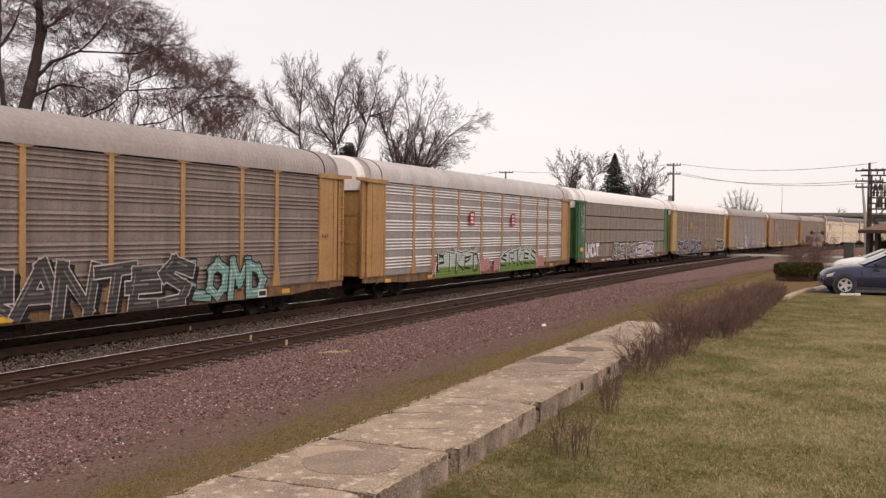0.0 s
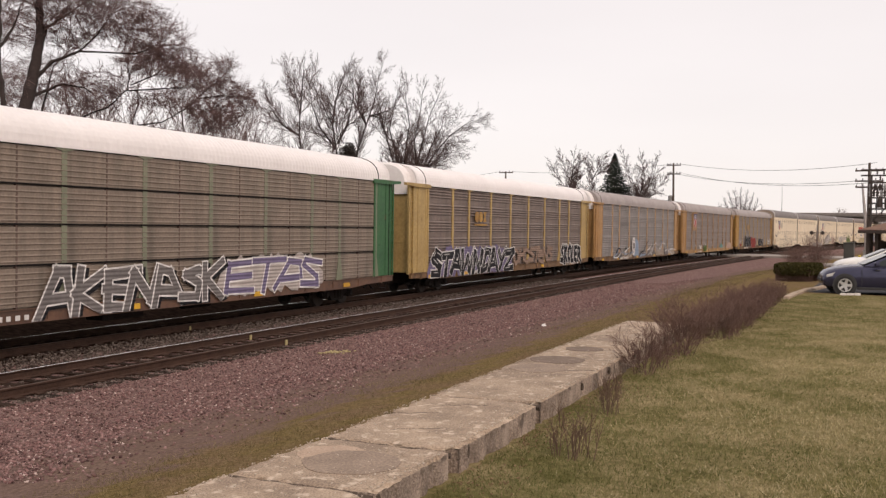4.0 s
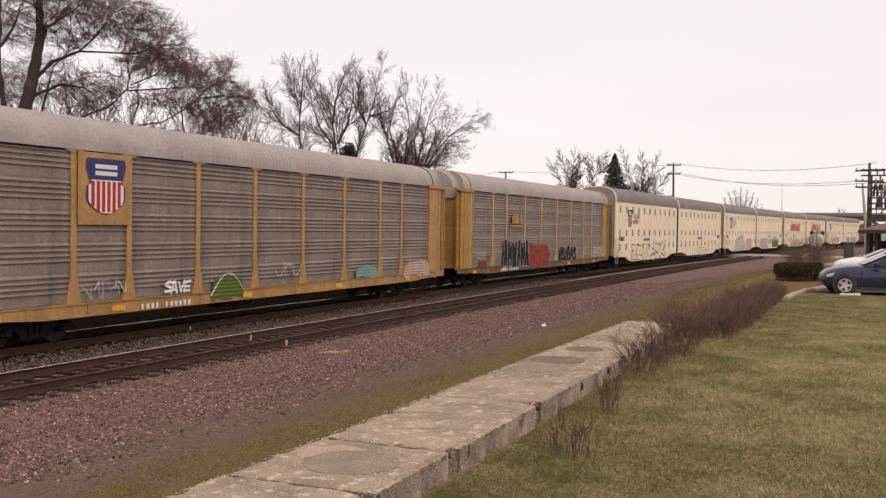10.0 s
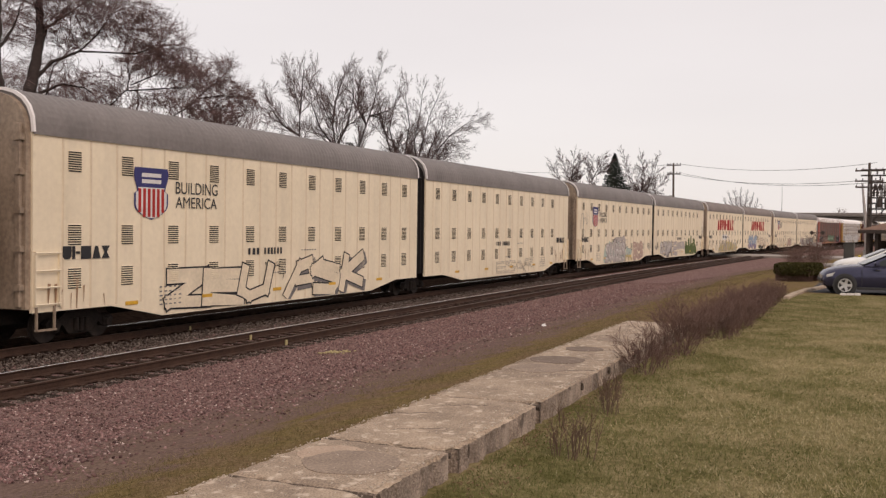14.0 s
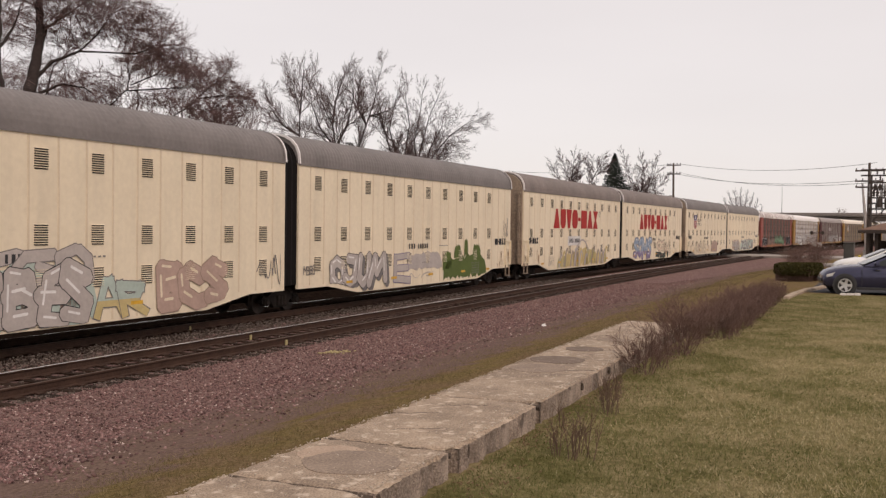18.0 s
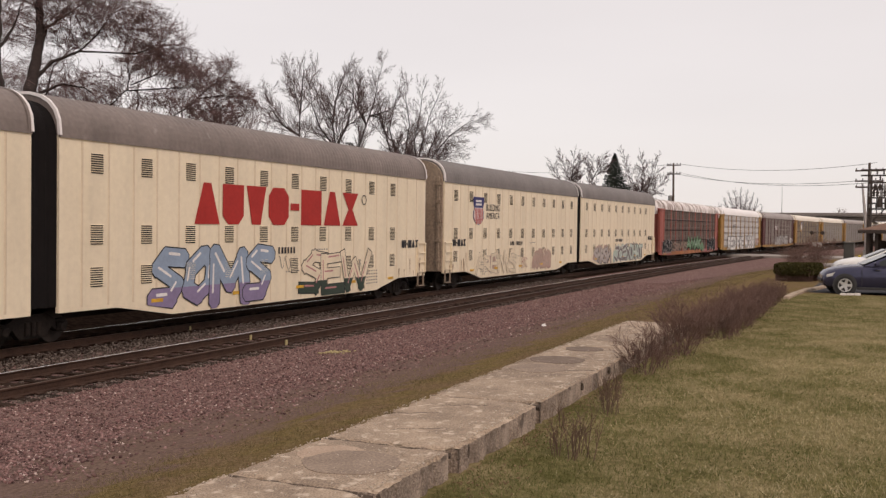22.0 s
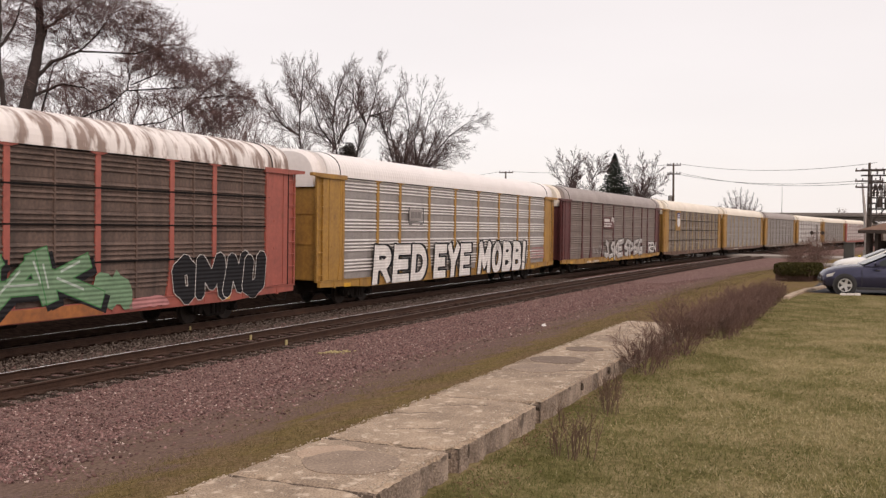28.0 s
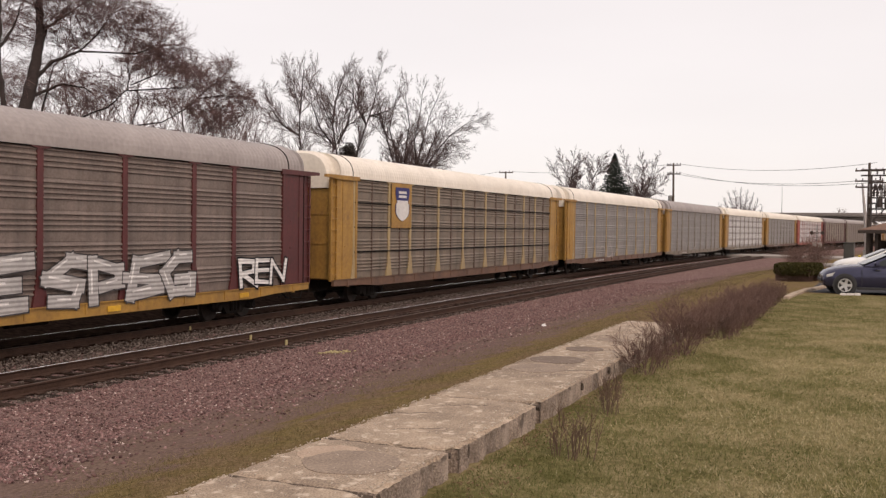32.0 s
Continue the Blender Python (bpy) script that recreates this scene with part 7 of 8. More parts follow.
SPRAY, SMOOTH = {}, {}
for _n, _c in dict(ivory=(0.8, 0.69, 0.52), ink=(0.025, 0.025, 0.028), white=(0.82, 0.8, 0.78), mint=(0.48, 0.57, 0.51), teal=(0.2, 0.36, 0.33), lime=(0.16, 0.25, 0.065), green=(0.09, 0.25, 0.1), pink=(0.5, 0.24, 0.24), violet=(0.2, 0.17, 0.28), blue=(0.3, 0.38, 0.5), silver=(0.48, 0.46, 0.45), smoke=(0.2, 0.185, 0.18), dull=(0.33, 0.24, 0.19), red=(0.29, 0.052, 0.045), leaf=(0.11, 0.15, 0.04), straw=(0.62, 0.5, 0.24), haze=(0.5, 0.45, 0.42), moss=(0.46, 0.42, 0.2), ash=(0.4, 0.34, 0.28), sage=(0.2, 0.32, 0.2), pine=(0.05, 0.07, 0.055), lilac=(0.27, 0.22, 0.36), soot=(0.075, 0.07, 0.07), tawny=(0.27, 0.19, 0.14), rose=(0.5, 0.36, 0.3), rust=(0.33, 0.2, 0.115)).items():
    SPRAY[_n] = sprayed("spray_" + _n, _c)
    SMOOTH[_n] = paint("smooth_spray_" + _n, _c)

def ribbon(b, pts, width, y, mi, taper=1.0):
    """A flat band of paint along points (x, z) on the side of the car."""
    n, k = len(pts), len(b.v)
    for i, p in enumerate(pts):
        d = (pts[min(i + 1, n - 1)] - pts[max(i - 1, 0)])
        d = d.normalized() if d.length > 1e-6 else Vector((1, 0))
        e = width / 2 if i in (0, n - 1) else 0
        c = p + d * (e * (1 if i == n - 1 else -1))
        w = Vector((-d.y, d.x)) * width / 2 * (1 + (taper - 1) * i / n)
        b.v += [(c.x - w.x, y, c.y - w.y), (c.x + w.x, y, c.y + w.y)]
    for i in range(n - 1):
        b.f.append((k + 2 * i, k + 2 * i + 1, k + 2 * i + 3, k + 2 * i + 2))
        b.m.append(mi)


GLYPHS = {
    "A": [[(0.0, 0.0), (0.42, 1.0), (0.62, 1.0), (1.0, 0.0)], [(0.22, 0.36), (0.8, 0.36)]],
    "B": [[(0.1, 0.0), (0.1, 1.0), (0.75, 0.96), (0.8, 0.62), (0.15, 0.52)], [(0.5, 0.52), (0.95, 0.38), (0.85, 0.03), (0.1, 0.0)]],
    "C": [[(0.95, 0.85), (0.55, 1.0), (0.12, 0.8), (0.08, 0.25), (0.5, 0.0), (0.98, 0.15)]],
    "D": [[(0.1, 0.0), (0.12, 1.0), (0.7, 0.92), (0.98, 0.5), (0.75, 0.08), (0.1, 0.0)]],
    "E": [[(0.95, 1.0), (0.12, 0.94), (0.08, 0.05), (0.98, 0.0)], [(0.1, 0.5), (0.8, 0.52)]],
    "G": [[(0.9, 0.95), (0.3, 1.0), (0.05, 0.55), (0.25, 0.05), (0.85, 0.05), (0.9, 0.45), (0.5, 0.45)]],
    "H": [[(0.1, 0.0), (0.12, 1.0)], [(0.9, 0.0), (0.88, 1.0)], [(0.1, 0.5), (0.9, 0.52)]],
    "I": [[(0.5, 0.0), (0.5, 1.0)]],
    "J": [[(0.3, 1.0), (0.95, 0.98), (0.75, 0.2), (0.4, 0.0), (0.05, 0.25)]],
    "K": [[(0.12, 0.0), (0.15, 1.0)], [(0.9, 1.0), (0.2, 0.5), (0.98, 0.0)]],
    "L": [[(0.2, 1.0), (0.1, 0.05), (0.95, 0.05)]],
    "M": [[(0.02, 0.0), (0.12, 1.0), (0.5, 0.35), (0.88, 1.0), (0.98, 0.0)]],
    "N": [[(0.05, 0.0), (0.12, 1.0), (0.85, 0.05), (0.95, 1.0)]],
    "O": [[(0.5, 1.0), (0.1, 0.75), (0.1, 0.25), (0.5, 0.0), (0.9, 0.25), (0.9, 0.75), (0.5, 1.0)]],
    "P": [[(0.12, 0.0), (0.12, 1.0), (0.85, 0.92), (0.85, 0.55), (0.15, 0.45)]],
    "R": [[(0.1, 0.0), (0.12, 1.0), (0.85, 0.92), (0.8, 0.55), (0.2, 0.48), (0.98, 0.0)]],
    "S": [[(0.95, 0.9), (0.45, 1.0), (0.1, 0.75), (0.85, 0.38), (0.7, 0.05), (0.03, 0.08)]],
    "T": [[(0.02, 0.95), (0.98, 1.0)], [(0.52, 0.95), (0.45, 0.0)]],
    "U": [[(0.08, 1.0), (0.12, 0.2), (0.45, 0.0), (0.85, 0.2), (0.92, 1.0)]],
    "V": [[(0.02, 1.0), (0.5, 0.0), (0.98, 1.0)]],
    "W": [[(0.0, 1.0), (0.2, 0.0), (0.48, 0.7), (0.75, 0.0), (1.0, 1.0)]],
    "X": [[(0.05, 0.0), (0.95, 1.0)], [(0.05, 1.0), (0.95, 0.0)]],
    "Y": [[(0.02, 1.0), (0.5, 0.45), (0.98, 1.0)], [(0.5, 0.45), (0.4, 0.0)]],
    "Z": [[(0.02, 0.95), (0.95, 0.98), (0.08, 0.05), (0.98, 0.0)]],
    "!": [[(0.55, 1.0), (0.48, 0.42)], [(0.45, 0.06), (0.46, 0.1)]],
}


def body_foot(x):
    """Lower edge of a cream unit's side: low in the middle, raised over the trucks."""
    return 0.46 + 0.4 * min(1.0, max(0.0, (abs(x) - UNIT / 2 + 4.6) / 2.0))


def cut_below(poly, z):
    """The part of a convex outline that lies under a height."""
    out = []
    for (ax, az), (bx, bz) in zip(poly, poly[1:] + poly[:1]):
        if az <= z:
            out.append((ax, az))
        if (az - z) * (bz - z) < 0:
            f = (z - az) / (bz - az)
            out.append((ax + (bx - ax) * f, z))
    return out


def bar_outline(p, q, w, round_):
    """One stroke from p to q: square-ended, or with rounded ends."""
    d = q - p
    d = d.normalized() if d.length > 1e-5 else Vector((0, 1))
    n = Vector((-d.y, d.x)) * (w / 2)
    e = d * (w / 2)
    if round_:
        return [tuple(v) for v in (p - n - e * 0.3, p - e * 0.92 - n * 0.4, p - e * 0.92 + n * 0.4, p + n - e * 0.3, q + n + e * 0.3, q + e * 0.92 + n * 0.4, q + e * 0.92 - n * 0.4, q - n + e * 0.3)]
    return [tuple(v) for v in (p - n - e, p + n - e, q + n + e, q - n + e)]


def sprayed_cloud(car, x0, x1, z0, z1, colour, seed, big=False, label="", name="sprayed_cloud"):
    """A ragged field of paint with lobes along its rim."""
    rnd = random.Random(seed)
    y = -(HALF + 0.0165) if big else -(HALF + 0.086)
    n = max(10, int((x1 - x0) * 5))
    low = [(x0 + (x1 - x0) * i / n, z0 + (z1 - z0) * 0.1 * abs(rnd.gauss(0, 1))) for i in range(n + 1)]
    high = [(x0 + (x1 - x0) * i / n, z1 - (z1 - z0) * (0.22 * rnd.random() + 0.5 * (abs(2 * i / n - 1)) ** 7)) for i in range(n + 1)]
    foot = body_foot if big else (lambda x: SILL)
    low = [(x, max(z, foot(x) + 0.03)) for x, z in low]
    b = Build()
    b.v = [(x, y, z) for x, z in low + high]
    b.f = [(i, i + 1, n + 2 + i, n + 1 + i) for i in range(n)]
    b.m = [0] * n
    return put(name, b.mesh(name, (SMOOTH if big else SPRAY)[colour]), car, None, label)


def piece(car, text, x0, x1, z0, z1, fill, edge, seed=1, weight=0.26, rim=0.06, cloud=None, lower=None, split=0.4, shine=None, shade=None, lean=0.0, wild=0.05, big=False, round_=False, label="", wide=1.3):
    """A sprayed word: each letter is a part of its own, with shade, outline, fill and lights in thin layers."""
    rnd = random.Random(seed)
    tin = SMOOTH if big else SPRAY
    mats = [tin[shade or edge], tin[edge], tin[fill], tin[lower or fill], tin[shine or fill]]
    root = sprayed_cloud(car, x0 - 0.25, x1 + 0.25, z0 - 0.05, z1 + 0.12, cloud, seed, big, label) if cloud else car
    foot = body_foot if big else (lambda x: SILL)
    widths = [0.45 if ch in "I!" else (1.25 if ch in "MW" else 1.0) for ch in text]
    cell = (x1 - x0) / sum(widths)
    x = x0
    y = -(HALF + 0.02) if big else -(HALF + 0.09)
    for ch, wd in zip(text, widths):
        w = weight * min(cell, (z1 - z0) * 0.52)
        tilt = rnd.gauss(0, 0.1)
        gx, gz = cell * wd * wide - w, (z1 - z0) * rnd.uniform(0.9, 1.0) - w - 2 * rim
        dz = rnd.uniform(-0.04, 0.04) * (z1 - z0)
        b = Build()
        layers = [[], [], [], [], []]
        for st in GLYPHS[ch]:
            pts = []
            for px, pz in st:
                px, pz = px + rnd.gauss(0, wild), pz + rnd.gauss(0, wild * 0.6)
                pts.append(Vector((x + w / 2 + gx * px + (lean + tilt) * pz * cell, z0 + rim + w / 2 + dz + gz * pz + tilt * 0.5 * px * cell)))
            for p, q in zip(pts, pts[1:]):
                ww = w * rnd.uniform(0.85, 1.15)
                if shade:
                    o = Vector((0.45 * w, -0.35 * w))
                    layers[0].append(bar_outline(p + o, q + o, ww + 2 * rim, round_))
                layers[1].append(bar_outline(p, q, ww + 2 * rim, round_))
                body = bar_outline(p, q, ww, round_)
                layers[2].append(body)
                if lower:
                    cut = cut_below(body, z0 + split * (z1 - z0))
                    if len(cut) > 2:
                        layers[3].append(cut)
                if shine and (q - p).length > w:
                    o = Vector((-0.16 * ww, 0.2 * ww))
                    layers[4].append(bar_outline(p.lerp(q, 0.12) + o, p.lerp(q, 0.7) + o, ww * 0.16, round_))
        yy = y
        for mi, group_ in enumerate(layers):
            for poly in group_:
                k = len(b.v)
                b.v += [(px, yy, max(pz, foot(px) + 0.03)) for px, pz in poly]
                b.f.append(tuple(range(k, k + len(poly))))
                b.m.append(mi)
                yy -= 0.00015
        put("sprayed_letter", b.mesh("sprayed_letter", *mats), root, None, label if root is car else "")
        y -= 0.0032
        x += cell * wd
    return root


def arc(cx, cz, rx, rz, a0, a1, n=9):
    """Points along part of an ellipse, angles in degrees."""
    return [(cx + rx * math.cos(radians(a0 + (a1 - a0) * k / n)), cz + rz * math.sin(radians(a0 + (a1 - a0) * k / n))) for k in range(n + 1)]


BLOCK = {
    "R": [[(0, 0), (0, 1)], [(0, 1)] + arc(0.5, 0.76, 0.45, 0.24, 90, -90) + [(0, 0.52)], [(0.45, 0.5), (0.95, 0)]],
    "E": [[(0, 0), (0, 1)], [(0, 1), (1, 1)], [(0, 0.5), (0.85, 0.5)], [(0, 0), (1, 0)]],
    "D": [[(0, 0), (0, 1)], [(0, 1)] + arc(0.35, 0.5, 0.65, 0.5, 90, -90, 14) + [(0, 0)]],
    "Y": [[(0, 1), (0.5, 0.45)], [(1, 1), (0.5, 0.45)], [(0.5, 0.5), (0.5, 0)]],
    "M": [[(0, 0), (0.06, 1)], [(0.06, 1), (0.5, 0.3)], [(0.5, 0.3), (0.94, 1)], [(0.94, 1), (1, 0)]],
    "O": [arc(0.5, 0.5, 0.5, 0.5, 90, 450, 22)],
    "B": [[(0, 0), (0, 1)], [(0, 1)] + arc(0.5, 0.77, 0.4, 0.23, 90, -90) + [(0, 0.54)], [(0, 0.54)] + arc(0.5, 0.27, 0.5, 0.27, 90, -90) + [(0, 0)]],
    "!": [[(0.6, 1), (0.45, 0.42)], [(0.4, 0.03), (0.41, 0.05)]],
}


def block_letters(car, text, x0, x1, z0, z1, label, lean=0.13):
    """A row of heavy white roller letters with a black outline and a black drop to one side."""
    widths = [0.4 if ch == "!" else (1.2 if ch == "M" else 1.0) for ch in text]
    cell = (x1 - x0) / sum(widths)
    x, y = x0, -(HALF + 0.09)
    for ch, wd in zip(text, widths):
        w = min(0.3 * cell, 0.42)
        gx, gz = cell * wd - w - 0.16, z1 - z0 - w
        b = Build()
        for mi, (grow_, dx, lift) in enumerate(((0.12, 0.13, 0.0), (0.13, 0.0, 0.0012), (0.0, 0.0, 0.0024))):
            for k, st in enumerate(BLOCK[ch]):
                pts = [Vector((x + w / 2 + 0.05 + gx * a + lean * c * gz + dx, z0 + w / 2 + gz * c)) for a, c in st]
                ribbon(b, pts, w + grow_, y - lift - 0.0002 * k, mi // 2)
        b.v = [(vx, vy, max(vz, SILL + 0.03)) for vx, vy, vz in b.v]
        put("sprayed_letter", b.mesh("sprayed_letter", SPRAY["ink"], SPRAY["white"]), car, None, label)
        y -= 0.004
        x += cell * wd


def sprayed_mass(car, text, x0, x1, z0, z1, spikes, seed, label):
    """One joined mass of sprayed letters: white halo, black rim, mint body over a green foot, black strokes inside."""
    rnd = random.Random(seed)
    n = 60
    long_ = x1 - x0

    def top(f):
        h = 0.74 * max(0.0, 1 - abs(2 * f - 1) ** 6) ** 0.5
        return h + max([0.0] + [k * (1 - abs(f - c) / 0.035) for c, k in spikes if abs(f - c) < 0.035]) + 0.02 * math.sin(31 * f)

    root = None
    for mi, (out, colour, z_top) in enumerate(((0.1, "white", None), (0.055, "ink", None), (0.0, "mint", None), (0.0, "lime", z0 + 0.34 * (z1 - z0)))):
        b = Build()
        yy = -(HALF + 0.0895) - 0.0016 * mi
        for k in range(n + 1):
            f = k / n
            x = x0 - out + (long_ + 2 * out) * f
            hi = z0 + (z1 - z0) * top(f) + out
            lo = max(z0, SILL + 0.03)
            b.v += [(x, yy, lo), (x, yy, max(lo + 0.01, min(hi, z_top) if z_top else hi))]
        b.f = [(2 * k, 2 * k + 2, 2 * k + 3, 2 * k + 1) for k in range(n)]
        b.m = [0] * n
        ob = put("sprayed_field", b.mesh("sprayed_field", SPRAY[colour]), root or car, None, label if root is None else "")
        root = root or ob
    cell = long_ / len(text)
    for i, ch in enumerate(text):
        b = Build()
        for k, st in enumerate(GLYPHS[ch]):
            pts = [Vector((x0 + cell * (i + 0.1 + 0.75 * a) + rnd.gauss(0, 0.05), z0 + (z1 - z0) * (0.22 + 0.46 * c) + rnd.gauss(0, 0.05))) for a, c in st]
            ribbon(b, pts, rnd.uniform(0.11, 0.19), -(HALF + 0.0965) - 0.0003 * k, 0, 0.4)
            ribbon(b, [q + Vector((0.09, 0.07)) for q in pts[:2]], 0.05, -(HALF + 0.0975) - 0.0003 * k, 1, 0.3)
        put("sprayed_letter", b.mesh("sprayed_letter", SPRAY["ink"], SPRAY["white"]), root)
    return root


def scrawl(car, x0, x1, z0, z1, colour, seed, lines=3, width=0.05, big=False, label=""):
    """Loose loops of sprayed line."""
    rnd = random.Random(seed)
    y = -(HALF + 0.019) if big else -(HALF + 0.09)
    for k in range(lines):
        b = Build()
        a, w, mid_, amp = x0 + (x1 - x0) * (k + rnd.uniform(-0.2, 0.2)) / lines, (x1 - x0) / lines * 1.2, rnd.uniform(0.35, 0.65), rnd.uniform(0.25, 0.5)
        f1, f2, ph = rnd.uniform(0.5, 1.1), rnd.uniform(0.5, 1.3), rnd.uniform(0, 6.28)
        pts = [Vector((a + w * (t / 30 + 0.22 * math.sin(6.28 * f1 * t / 30 + ph)), z0 + (z1 - z0) * max(0.0, min(1.0, mid_ + amp * math.sin(6.28 * f2 * t / 30 + ph * 1.7))))) for t in range(31)]
        ribbon(b, pts, width * rnd.uniform(0.6, 1.3), y - 0.0006 * k, 0, rnd.uniform(0.3, 1.0))
        put("sprayed_line", b.mesh("sprayed_line", (SMOOTH if big else SPRAY)[colour]), car, None, label)


def swoosh(car, x0, z0, x1, z1, rise, width, colour, big=False, label="", lift=0.0):
    """One tapered sprayed arc."""
    b = Build()
    pts = [Vector((x0 + (x1 - x0) * t / 16, z0 + (z1 - z0) * t / 16 + rise * math.sin(math.pi * t / 16))) for t in range(17)]
    ribbon(b, pts, width, (-(HALF + 0.02) if big else -(HALF + 0.091)) - lift, 0, 0.25)
    return put("sprayed_line", b.mesh("sprayed_line", (SMOOTH if big else SPRAY)[colour]), car, None, label)


def patch(car, name, x0, x1, z0, z1, material, big=False, lift=0.0, label="", kids=()):
    """A flat board or painted field, with smaller painted fields on it."""
    y = -(HALF + 0.016 + lift) if big else -(HALF + 0.085 + lift)
    ob = put(name, Build().bevel_box(x0, x1, y - 0.01, y, z0, z1, 0.003).mesh(name, material), car, None, label)
    for kx0, kx1, kz0, kz1, km in kids:
        put("painted_bar", Build().box(kx0, kx1, y - 0.0145, y - 0.0105, kz0, kz1).mesh("painted_bar", km), ob)
    return ob


def bars_of_text(car, x0, x1, z0, z1, count, material, big=False, seed=1):
    """Plain bars in place of small marking."""
    rnd = random.Random(seed)
    y = -(HALF + 0.017) if big else -(HALF + 0.09)
    cell = (x1 - x0) / count
    for i in range(count):
        put("painted_bar", Build().box(x0 + i * cell, x0 + (i + rnd.uniform(0.42, 0.65)) * cell, y - 0.004, y, z0, z1).mesh("painted_bar", material), car)


def shield(car, x0, x1, z0, z1, big=True, lift=0.0, plain=False):
    """A shield with a dark blue head and red and white stripes."""
    y = -(HALF + 0.018 + lift) if big else -(HALF + 0.098 + lift)
    w, h, c = (x1 - x0) / 2, z1 - z0, (x0 + x1) / 2

    def side_at(t):
        return 0.92 + 0.1 * math.sin(t * 9) if t > 0.55 else (1.0 if t > 0.3 else max(0.0, 1 - ((0.3 - t) / 0.3) ** 2.2) * 0.999 + 0.001)

    def outline(grow_, lo, hi, n=18):
        l_, r_ = [], []
        for i in range(n + 1):
            t = lo + (hi - lo) * i / n
            q = side_at(t) * w * grow_
            l_.append((c - q, z0 + t * h))
            r_.append((c + q, z0 + t * h))
        return r_ + l_[::-1]

    def flat(pts, yy, material, name, parent):
        return put(name, Build().prism(pts, "y", yy - 0.004, yy).mesh(name, material), parent)

    root = flat(outline(1.06, -0.0, 1.0), y, BLUE, "shield", car)
    flat(outline(0.96, 0.03, 0.62), y - 0.005, WHITE, "shield_field", root)
    if not plain:
        for k in range(6):
            xx = c - w * 0.86 + (k + 0.15) * w * 1.72 / 6
            edge_t = 0.05 if abs(xx + w * 0.14 - c) < w * 0.5 else 0.14
            put("stripe", Build().box(xx, xx + w * 0.17, y - 0.0135, y - 0.0095, z0 + edge_t * h, z0 + 0.6 * h).mesh("stripe", RED), root)
    for k, zz in enumerate((0.7, 0.82)):
        put("painted_bar", Build().box(c - w * 0.6, c + w * 0.6, y - 0.009, y - 0.0045, z0 + zz * h, z0 + (zz + 0.075) * h).mesh("painted_bar", WHITE), root)
    return root


def lettering(car, text, x0, x1, z, height, material, fat=0.0, y=-(HALF + 0.019), name="lettering", part_of=None):
    """Words in the built-in font, fitted between x0 and x1."""
    cu = bpy.data.curves.new(name, "FONT")
    cu.body, cu.size, cu.offset, cu.extrude = text, 1.0, fat, 0.0
    ob = bpy.data.objects.new(name, cu)
    scene.collection.objects.link(ob)
    bpy.context.view_layer.update()
    me = bpy.data.meshes.new_from_object(ob.evaluated_get(bpy.context.evaluated_depsgraph_get()))
    bpy.data.objects.remove(ob)
    co = np.zeros(len(me.vertices) * 3)
    me.vertices.foreach_get("co", co)
    co = co.reshape(-1, 3)
    lo, hi = co.min(0), co.max(0)
    q = np.zeros_like(co)
    q[:, 0] = x0 + (co[:, 0] - lo[0]) / (hi[0] - lo[0]) * (x1 - x0)
    q[:, 1] = y
    q[:, 2] = z + (co[:, 1] - lo[1]) / (hi[1] - lo[1]) * height
    me.vertices.foreach_set("co", q.ravel())
    me.materials.clear()
    me.materials.append(material)
    me.update()
    return put(name, me, part_of or car)


def block_word(car, x0, x1, z0, z1, material, plan, y=-(HALF + 0.018)):
    """A trade mark drawn as plain blocks in its colour: bar, slope, ring or dash for each place."""
    cell = (x1 - x0) / sum(w for _, w in plan)
    x = x0
    for kind_, w in plan:
        b = Build()
        a, c = x + cell * w * 0.06, x + cell * w * 0.94
        m_, t_ = (a + c) / 2, cell * 0.24
        q = (z1 - z0) * 0.22
        if kind_ == "slope":
            b.prism([(a, z0), (c, z0), (m_ + t_ * 0.6, z1), (m_ - t_ * 0.6, z1)], "y", y - 0.004, y)
        elif kind_ == "bar":
            b.prism([(a, z0 + q), (a + q, z0), (c - q, z0), (c, z0 + q), (c, z1), (a, z1)], "y", y - 0.004, y)
        elif kind_ == "tee":
            b.prism([(m_ - t_ * 0.8, z0), (m_ + t_ * 0.8, z0), (c, z1), (a, z1)], "y", y - 0.004, y)
        elif kind_ == "ring":
            b.prism([(a, z0 + q), (a + q, z0), (c - q, z0), (c, z0 + q), (c, z1 - q), (c - q, z1), (a + q, z1), (a, z1 - q)], "y", y - 0.004, y)
        elif kind_ == "block":
            b.box(a, c, y - 0.004, y, z0, z1)
        elif kind_ == "dash":
            b.box(a, c, y - 0.004, y, (z0 + z1) / 2 - t_ * 0.4, (z0 + z1) / 2 + t_ * 0.4)
        elif kind_ == "cross":
            b.prism([(a, z0), (c, z0), (m_ + t_ * 0.5, (z0 + z1) / 2), (c, z1), (a, z1), (m_ - t_ * 0.5, (z0 + z1) / 2)], "y", y - 0.004, y)
        elif kind_ == "peak":
            b.prism([(a, z0), (c, z0), (c, z1), (m_, z1 - 2 * q), (a, z1)], "y", y - 0.004, y)
        put("painted_block", b.mesh("painted_block", material), car)
        x += cell * w


BIG_WORD = [("slope", 1.1), ("bar", 1), ("tee", 1), ("ring", 1.1), ("dash", 0.5), ("block", 1.25), ("slope", 1.1), ("cross", 1.1)]
SMALL_WORD = [("bar", 1), ("block", 0.35), ("dash", 0.5), ("block", 1.2), ("slope", 1), ("cross", 1)]


